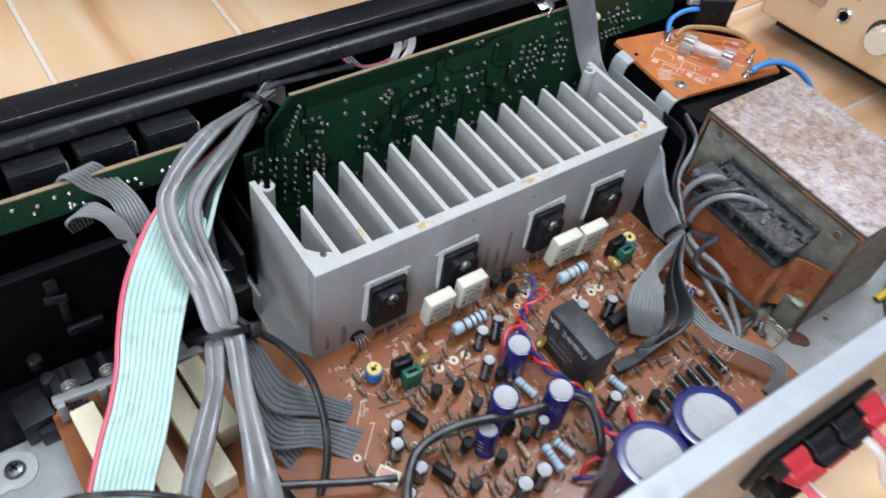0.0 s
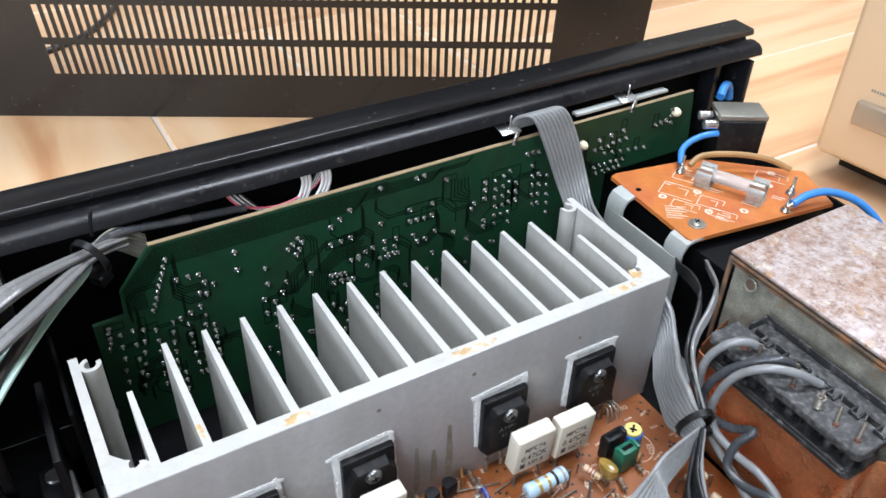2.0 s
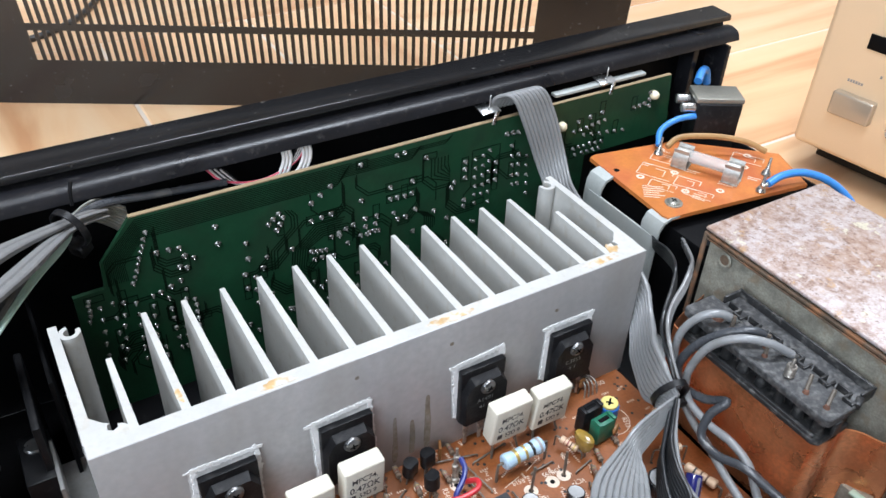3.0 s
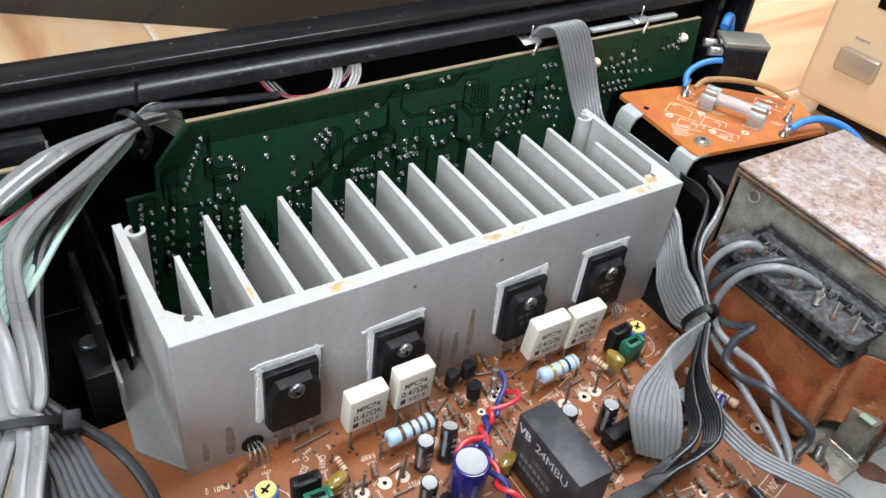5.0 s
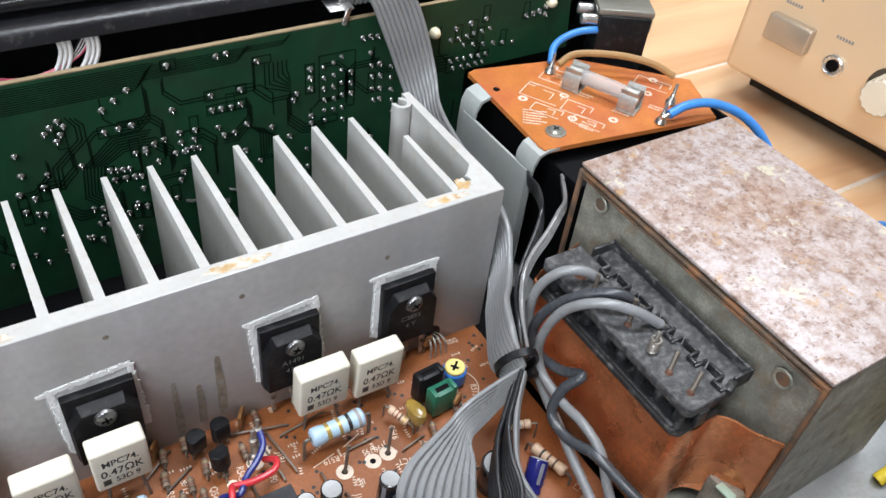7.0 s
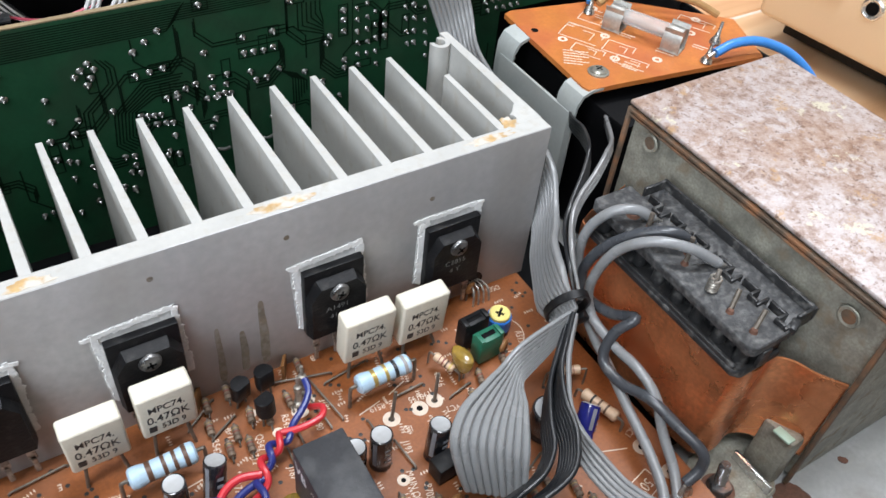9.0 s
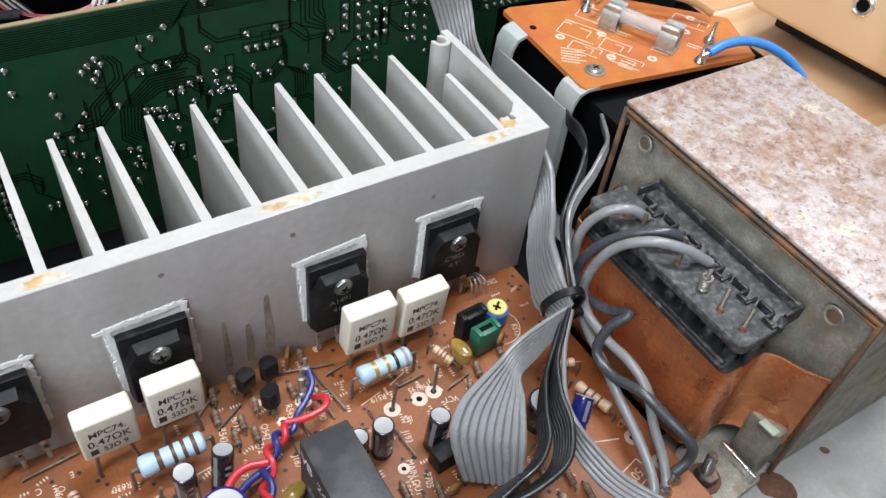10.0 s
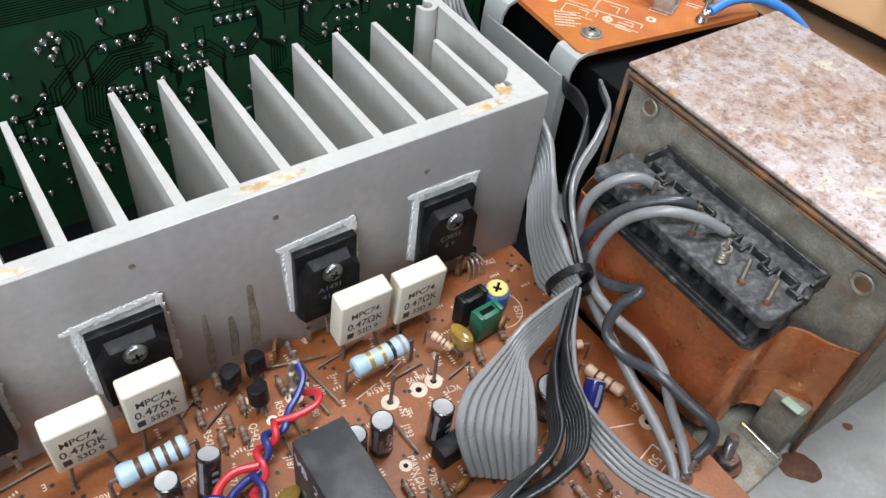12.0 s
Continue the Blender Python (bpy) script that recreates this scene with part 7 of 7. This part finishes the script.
        if k < 5:
            trace(left + [(x1 + 2.6, z + 2.6)] if z + 2.6 < 65.6 else left, 0.26)
        elif k < 9:
            trace(left + [(x1 + 2.6, z + 2.6), (x2, z + 2.6), (x2 + 2.4, z + 4.6 if z + 4.6 < 65.6 else z + 2.6)], 0.26)
        else:
            trace(left + [(x1 + 2.6, z + 2.6), (x2, z + 2.6), (x2 + 3, z + 5.4), (143 - 0.5 * k, z + 5.4), (145 - 0.5 * k, z + 7)], 0.26)
    for k in range(7):
        trace([(97 - 0.6 * k, 44.4 - 0.9 * k), (85.8 + 0.5 * k, 44.4 - 0.9 * k), (77.0 + 0.95 * k, 36.4 - 0.15 * k), (75.8 + 0.95 * k, 26 + 0.35 * k), (79 + 0.95 * k, 22.6 + 0.5 * k)], 0.42)
    for k in range(3):
        trace([(75.4 + 1.2 * k, 53.8 - 0.4 * k), (77.4 + 1.1 * k, 50.6), (77.4 + 1.1 * k, 46.2 - 0.3 * k), (69.4 + 1.1 * k, 39.0 - 0.3 * k), (69 + 1.1 * k, 31)], 0.42)
    for k in range(6):
        trace([(132 + 1.4 * k, 58), (132 + 1.4 * k, 50 + k), (140, 47 + k * 0.8)], 0.42)
        trace([(178, 52 - 1.2 * k), (186, 52 - 1.2 * k), (190 + k, 48 - 1.2 * k), (197, 48 - 1.2 * k)], 0.42)
        trace([(126 + 0.9 * k, 38 - 0.4 * k), (129.5 + 0.9 * k, 34.5 - 0.4 * k), (129.5 + 0.9 * k, 24 + k)], 0.42)
    for x0, x1, z0, z1 in ((113.4, 126, 49.6, 53), (113.6, 125.6, 44.8, 48), (102.2, 106.4, 62.0, 65.2), (82.8, 94, 45, 48.6), (145, 148, 44.8, 55), (149.6, 162, 41.5, 57)):
        trace([(x0, z0), (x1, z0), (x1, z1), (x0, z1), (x0, z0)], 0.34)
    sp = [s for s in spots if s[1] < 62]
    def inside(p):
        return 9 < p[0] < 244 and (5 < p[1] < 63) and (p[1] > 43 or p[0] < 202)
    for k in range(60):
        x, z, r = rnd.choice(sp)
        sx, sz = rnd.choice((-1, 1)), rnd.choice((-1, 1))
        l1, l2, l3 = rnd.uniform(2, 9), rnd.uniform(2, 5), rnd.uniform(3, 12)
        for j in range(rnd.choice((1, 2, 3, 4))):
            o = 1.0 * j
            pts = [(x, z + o * sz), (x + sx * (l1 + o * 0.42), z + o * sz), (x + sx * (l1 + l2 + o * 0.42), z + sz * (o - l2)), (x + sx * (l1 + l2 + o * 0.42), z + sz * (o - l2 - l3))]
            if all(inside(p) for p in pts):
                trace(pts, 0.42)
    for k in range(50):
        x, z, r = rnd.choice(sp)
        a = rnd.choice(((3.2, 0), (0, -3.4), (0, 3.4)))
        if inside((x, z)) and inside((x + a[0], z + a[1])):
            h = 1.25
            q = [(x - h, z - h), (x + a[0] + h, z - h), (x + a[0] + h, z + a[1] + h), (x - h, z + a[1] + h)] if a[1] >= 0 else [(x - h, z + a[1] - h), (x + h, z + a[1] - h), (x + h, z + h), (x - h, z + h)]
            trace(q + q[:1], 0.34)
    bm.transform(Matrix.Translation((-130, -0.8, 0)))
    tagged(part("track_pattern", bm, green_trace, gboard, "copper tracks under green lacquer"), kind="stuff")
    for x, z in ((238, 60.5), (190.5, 57.5)):
        bm = bmesh.new()
        lathe(bm, [(1.9, 0), (1.9, 1.2), (1.3, 2.4), (0.6, 2.8)], (x - 130, -0.8, z), (x - 130, -3, z), 10)
        part("standoff", bm, cream, gboard, "cream plastic standoff")
    for x in (157.5, 213):
        t = thing("spring_clip", (x, 79, 70), "bright twisted metal tab holding the board", "clip", "metal tabs")
        bm = bmesh.new()
        box(bm, (0, 0, 1.2), (8, 9, 0.5), 0.1, (10, 0, 0))
        box(bm, (1, -5.4, -1.4), (2.2, 0.5, 5.2), 0.1, (0, 25, 20))
        box(bm, (0.5, -2.0, 3.8), (0.9, 0.5, 5), 0.1, (0, 10, 40))
        part("tab", bm, bright_metal, t)
    t = thing("board_strip", (211, 77.8, 69.5), "grey metal strip along the board edge", "strip")
    bm = bmesh.new()
    box(bm, (0, 0, 0), (46, 3.2, 1.2), 0.2)
    part("strip", bm, grey_bracket, t)


origin(1.5, 0.5, -2.5)
green_details()
for k in range(7):
    a = k * 0.9
    cable("thin_striped_wire", [(54 + a, 83, 71 - 0.3 * k), (58 + a, 81.6, 66.5 - 0.35 * k), (66, 80.4, 64 - 0.3 * k), (74, 79.4, 64.6 - 0.3 * k), (83 - a * 0.4, 80.2, 67.5), (88 - a * 0.5, 82, 72)], 0.42, (ins_pink if k == 0 else ins_white if k % 2 else rib_dark), "thin wire in a striped bundle behind the board", "wire", "thin wires", 6)
for x in (80, 87):
    flat("pale_flat_cable", [(x, 82.5, 74), (x + 0.4, 80.4, 69.5), (x - 1.6, 79.6, 65), (x - 5, 79.8, 61.5)], [(3, 0, 0), (3, 0, 0), (3, 0, 1), (3, 0, 2)], 3, 1.2, ins_white, "pale flat wires behind the green board", "thin wires")

origin()


# ---- fuse board ----
def fuse_parts():
    t = thing("glass_fuse", (232.5, 34, 44.8), "clear glass fuse held in two nickel clips", "fuse", rot=(0, 0, -64))
    bm = bmesh.new()
    cyl(bm, (-7.5, 0, 5), (7.5, 0, 5), 2.5, 20)
    g = part("tube", bm, fuse_glass, t, "clear glass tube")
    bm = bmesh.new()
    tube(bm, [(-8, 0, 5), (0, 0, 4.8), (8, 0, 5)], 0.15, 6, 4)
    part("filament", bm, tinned, t)
    for s in (-1, 1):
        bm = bmesh.new()
        cyl(bm, (s * 7.2, 0, 5), (s * 12.5, 0, 5), 2.65, 20, 0.3)
        part("end_cap", bm, clip_metal, t)
    for s in (-1, 1):
        c = thing("fuse_clip", (232.5 + s * 10 * math.cos(radians(-64)), 34 + s * 10 * math.sin(radians(-64)), 44.7), "nickel spring clip on the orange board", "fuse clip", "fuse clips", rot=(0, 0, -64))
        bm = bmesh.new()
        box(bm, (0, 0, 0.3), (6.4, 6.6, 0.5), 0.1)
        for k in (-1, 1):
            loops = []
            for yy, zz in ((2.6, 0.3), (3.3, 2.2), (3.2, 4.6), (2.5, 6.4), (3.0, 8.0)):
                loops.append([V((xx, k * (yy + dd), zz)) for xx, dd in ((-3, 0), (3, 0), (3, 0.4), (-3, 0.4))])
            skin(bm, loops)
        part("spring", bm, clip_metal, c)
    s = thing("board_screw", (206.2, 24.0, 44.6), "pan-head screw and washer fixing the orange board", "screw")
    bm = bmesh.new()
    lathe(bm, [(3.3, 0), (3.3, 0.4), (2.5, 0.5), (2.5, 0.9), (1.9, 1.4), (0.001, 1.5)], (0, 0, 0), (0, 0, 1), 22)
    h = part("head", bm, grey_nickel, s)
    bm = bmesh.new()
    for a in (10, 100):
        box(bm, (0, 0, 1.4), (2.4, 0.45, 0.3), 0, (0, 0, a))
    part("cross_slot", bm, inner_black, h)
    bm = bmesh.new()
    cyl(bm, (-17, 14, 1.4), (-17, 14, 1.66), 1.2, 14)
    part("hole", bm, inner_black, fuse_board)
    rnd = random.Random(8)
    for k, (x, y, w, h, a) in enumerate(((-4, 6, 13, 9, -60), (-9, -3, 10, 5, -60), (1, -6, 9, 7, -60), (6, 12, 10, 6, -60), (-1, -14, 10, 5, -60), (36, -4, 12, 6, -60))):
        bm = bmesh.new()
        for (cx, cy, sx, sy) in ((0, h / 2, w, 0.32), (0, -h / 2, w, 0.32), (-w / 2, 0, 0.32, h), (w / 2, h / 4, 0.32, h / 2), (w / 4, 0, 0.32, h / 2), (w * 0.1, h / 4, w * 0.3, 0.32)):
            box(bm, (cx, cy, 1.63), (sx, sy, 0.05))
        bm.transform(Matrix.Translation((x, y, 0)) @ turn(0, 0, a))
        part("printed_outline", bm, ink_white, fuse_board)
    for x, y in ((-12, 6), (-4, -10), (10, 18), (2, 2), (30, -8), (38, -2), (8, -16)):
        bm = bmesh.new()
        n = 16
        for k in range(n):
            a, b = 2 * math.pi * k / n, 2 * math.pi * (k + 1) / n
            bm.faces.new([bm.verts.new((x + r * math.cos(q), y + r * math.sin(q), 1.66)) for r, q in ((1.6, a), (1.6, b), (0.7, b), (0.7, a))])
        part("printed_ring", bm, ink_white, fuse_board)
    # rows of unreadable print
    for px, py, a, rows, cols in ((-15.5, 0.5, -36, 6, 8), (-3.5, 13.5, -60, 2, 5), (8, 2, -60, 2, 6), (-2, -13, -60, 3, 5), (13, -11, -60, 2, 6), (9, 18, -60, 1, 5), (26, -14, -60, 2, 6)):
        bm = bmesh.new()
        for k in range(rows):
            for c in range(cols - rnd.choice((0, 0, 1, 2))):
                box(bm, (1.0 * c, -1.5 * k, 1.63), (0.86, rnd.uniform(0.4, 0.6), 0.05), 0, (0, 0, rnd.choice((0, 25, -20))))
        bm.transform(Matrix.Translation((px, py, 0)) @ turn(0, 0, a))
        part("print_bars", bm, ink_white, fuse_board, "rows of unreadable white print")
    # bracket under the board
    t = thing("board_bracket", (200, 24, -10.3), "pale grey sheet bracket carrying the orange board", "bracket")
    bm = bmesh.new()
    box(bm, (-6.25, 13.5, 23.4), (0.9, 36, 47.6), 0.2)
    part("side_plate", bm, grey_bracket, t, "pale grey plate between the legs")
    bm = bmesh.new()
    for y, w in ((29.5, 9.0), (-2.5, 9.0)):
        loops = []
        for xx, zz in ((5.5, 54.6), (-1.5, 54.7), (-4.6, 53.6), (-6.2, 50.5), (-6.6, 44), (-6.6, 0)):
            loops.append([V((xx, y - w / 2, zz)), V((xx, y + w / 2, zz)), V((xx + 0.5, y + w / 2, zz - 0.9)), V((xx + 0.5, y - w / 2, zz - 0.9))])
        skin(bm, loops)
    part("sheet", bm, grey_bracket, t)
    # lugs and wires
    for x, y in ((241.5, 14.5), (253, 22), (226.5, 54)):
        t = thing("wire_lug", (x, y, 44.6), "bright soldered wire post", "terminal", "fuse board posts")
        bm = bmesh.new()
        lathe(bm, [(2.0, 0), (1.8, 1.0), (0.9, 2.4), (0.6, 4.0), (0.5, 7.0)], (0, 0, 0), (0.2, 0.1, 1), 12)
        part("post", bm, solder, t)
    cable("blue_wire", [(243.2, 13.5, 48), (250.5, 13.2, 49.8), (260.1, 11.1, 49.4), (269.3, 6.0, 46.0), (274.1, -0.6, 41.0), (277.5, -8, 33)], 1.5, ins_sky, "bright blue wire arching over the transformer", "wire", "blue wires", 12, (0,))
    cable("blue_wire", [(228, 56, 47), (232, 60, 51), (240, 60, 54), (248, 57, 55), (256, 55, 52), (258, 54, 46)], 1.3, ins_sky, "bright blue wire to the power switch", "wire", "blue wires", 12)
    cable("tan_wire", [(226, 50, 50), (233, 50, 52.5), (246, 44, 52.5), (256, 37, 51), (262, 31, 48)], 1.2, ins_brown, "tan wire across the orange board", "wire", "tan wires", 10)
    cable("blue_wire", [(264, 74, 60), (270, 78, 62), (275, 80, 60), (277, 80, 54)], 1.8, ins_sky, "bright blue wire behind the power switch", "wire", "blue wires", 12)
    cable("blue_wire", [(276, -40, 20), (281, -45, 33), (279, -52, 36), (276, -62, 32), (272, -70, 22)], 1.5, ins_sky, "bright blue wire at the far terminal strip", "wire", "blue wires", 12)
    # power switch
    t = thing("power_switch", (258, 58, 36), "black power switch with a nickel frame", "switch", rot=(0, 0, -30))
    bm = bmesh.new()
    box(bm, (0, 0, 13), (18, 15, 24), 0.8)
    part("body", bm, black_plastic, t)
    bm = bmesh.new()
    box(bm, (0, 0, 26), (19.5, 13, 2.2), 0.4)
    box(bm, (9.4, 0, 22.4), (0.8, 11, 7), 0.2)
    part("frame", bm, grey_nickel, t, "grey plated frame")
    for y in (-4, 4):
        bm = bmesh.new()
        cyl(bm, (-9, y, 22), (-15, y, 22), 2.0, 14, 0.4)
        part("spindle", bm, bright_metal, t)
    # far terminal strip with pins
    t = thing("far_terminal_strip", (272, -44, 18), "dark terminal strip with upright wire pins", "terminal block")
    bm = bmesh.new()
    box(bm, (0, 0, 10), (12, 52, 6), 0.5)
    part("strip", bm, terminal_dusty, t)
    for k in range(6):
        bm = bmesh.new()
        cyl(bm, (1, 20 - 8 * k, 12), (1.6, 20.4 - 8 * k, 21), 0.6, 8)
        part("pin", bm, tinned, t)
    cable("yellow_wire", [(262, -88, 34), (268, -92, 22), (263, -96, 10), (252, -97, -2), (244, -96, -9)], 2.0, ins_yellow, "yellow wire looped beside the transformer", "wire", "side wires", 12)
    cable("black_cable", [(280, -92, 4), (262, -98, -4), (246, -103, -8), (232, -112, -9), (220, -118, -9)], 2.4, ins_black, "black cable on the chassis floor", "cable", "side wires", 12)
    cable("black_cable", [(284, -80, 2), (266, -90, -5), (250, -98, -9), (240, -106, -9.5)], 1.8, ins_slate, "dark cable on the chassis floor", "cable", "side wires", 12)


origin(1.4, 0.9, -1.7)
fuse_parts()
origin()
for x, y, r in ((193, -90.4, 4.6), (214, -89.5, 1.2)):
    rnd = random.Random(int(x))
    bm = bmesh.new()
    ph = [rnd.uniform(0, 6) for _ in range(3)]
    pts = []
    for k in range(40):
        a = 2 * math.pi * k / 40
        q = r * (1 + 0.16 * math.sin(2 * a + ph[0]) + 0.07 * math.sin(3 * a + ph[1]) + 0.025 * math.sin(9 * a + ph[2]))
        pts.append((x + q * math.cos(a), y + q * math.sin(a)))
    prism(bm, pts, -12.0, -11.85)
    o = part("rust_spot", bm, rust_brown, bpy.data.objects["amplifier_chassis"], "flaking rust spot")
    o.matrix_basis = Matrix.Translation((-0.060, 0, 0.012))


# ---- rear terminals ----
def speaker_terminals():
    t = thing("speaker_terminals", (110, -126.4, 44), "black speaker terminal block with red and black levers", "terminals")
    bm = bmesh.new()
    box(bm, (0, -1.4, 0), (54, 2.8, 21), 0.6)
    part("housing", bm, black_plastic, t, "black housing")
    for z, red in ((7, (0, 3)), (-7, (1, 2))):
        for k in range(4):
            x = -18.5 + 12.4 * k
            mt, lb = ((red_plastic, "red spring lever") if k in red else (black_plastic, "black spring lever"))
            bm = bmesh.new()
            prism(bm, [(0, -4.4), (-4, -4.4), (-8, -1.6), (-9.6, 1.0), (-9.0, 2.8), (-6, 1.2), (-2.6, 3.4), (0, 3.6)], -5.2, 5.2, Matrix(((0, 0, 1, x), (1, 0, 0, -3.6), (0, 1, 0, z), (0, 0, 0, 1))), bev=0.5)
            part("lever", bm, mt, t, lb)
            bm = bmesh.new()
            box(bm, (x - 5.9, -5.5, z), (0.9, 5, 8), 0.2)
            part("divider", bm, black_plastic, t)
    for x, z, mt in ((94, 48, ins_pink), (97, 46, ins_white), (129, 50, ins_pink), (126, 48, ins_white)):
        cable("speaker_wire", [(x, -134, z - 4), (x + 3, -140, z - 8), (x + 9, -146, z - 16), (x + 24, -152, z - 40), (x + 50, -160, -20), (x + 80, -170, -36)], 1.5, mt, "loose speaker wire leaving the terminals", "wire", "speaker wires", 10)



def rear_plug():
    t = thing("black_plug", (165, -129.4, 46.5), "black round-headed plug with its cable, pushed into the rear panel", "plug")
    bm = bmesh.new()
    lathe(bm, [(4.4, 0), (5.2, 1.0), (5.6, 4), (5.0, 7.5), (3.4, 9.2), (2.6, 10), (2.5, 15), (2.2, 16)], (0, 0, 0), (0.35, -1, -0.55), 22)
    part("head", bm, black_plastic, t)
    bm = bmesh.new()
    tube(bm, [(4, -12, -7), (9, -24, -15), (20, -42, -34), (38, -62, -70), (60, -80, -82)], 2.2, 12, 6)
    part("cable", bm, ins_black, t)


rear_plug()
cable("black_cable", [(150, 640, -36), (116, 586, -35.6), (98, 548, -35.4), (80, 520, -35.4), (58, 500, -35.6), (30, 488, -36)], 2.4, ins_black, "black cable lying on the tiles behind the slotted cover", "cable", "black cables", 12)
origin(-2.7, -3.0, 4.0)
speaker_terminals()
origin()


# ---- receiver front ----
def receiver_details():
    bm = bmesh.new()
    box(bm, (-2.0, 0, 50.3), (6, 23, 13), 1.2, seg=3)
    part("button", bm, champagne_dark, receiver, "rectangular power button")
    bm = bmesh.new()
    lathe(bm, [(5.2, 0), (5.2, 1.4), (4.4, 1.8), (3.2, 1.2)], (0, -25.2, 45), (-1, -25.2, 45), 22)
    j = part("headphone_jack", bm, bright_metal, receiver, "headphone socket")
    bm = bmesh.new()
    cyl(bm, (-0.4, -25.2, 45), (-1.5, -25.2, 45), 3.0, 18)
    part("bore", bm, inner_black, j)
    for y, z in ((-53.4, 45.4), (-84, 45.4)):
        # flat dark disc: the shadowed ring round the knob put into colour
        bm = bmesh.new()
        lathe(bm, [(11.2, 0), (11.2, 0.3), (0.001, 0.3)], (0, y, z), (-1, y, z), 30)
        part("knob_recess", bm, knob_shade_mat, receiver, "flat dark disc painted as the shade round the knob")
        bm = bmesh.new()
        ring = [((8.4 + 0.45 * math.cos(14 * a)) * math.cos(a), (8.4 + 0.45 * math.cos(14 * a)) * math.sin(a)) for a in (2 * math.pi * k / 112 for k in range(112))]
        prism(bm, ring, 0.3, 10.5, Matrix(((0, 0, -1, 0), (1, 0, 0, y), (0, -1, 0, z), (0, 0, 0, 1))), bev=0.5)
        part("knob", bm, champagne_knob, receiver, "pale fluted knob")
    bm = bmesh.new()
    box(bm, (-0.2, -4, 86), (1.6, 16, 8), 0.4)
    part("sensor_window", bm, inner_black, receiver, "small black window")
    for y, z, w in ((3, 63, 9), (-26, 58, 9), (-54, 62, 6), (-9, 70, 1.6), (-54, 76, 12)):
        bm = bmesh.new()
        for k in range(max(1, int(w / 1.5))):
            box(bm, (-0.15, y + w / 2 - 1.5 * k, z), (0.2, 1.0, 1.5))
        part("print_bar", bm, band_grey, receiver, "small unreadable print")


receiver_details()
tiles()
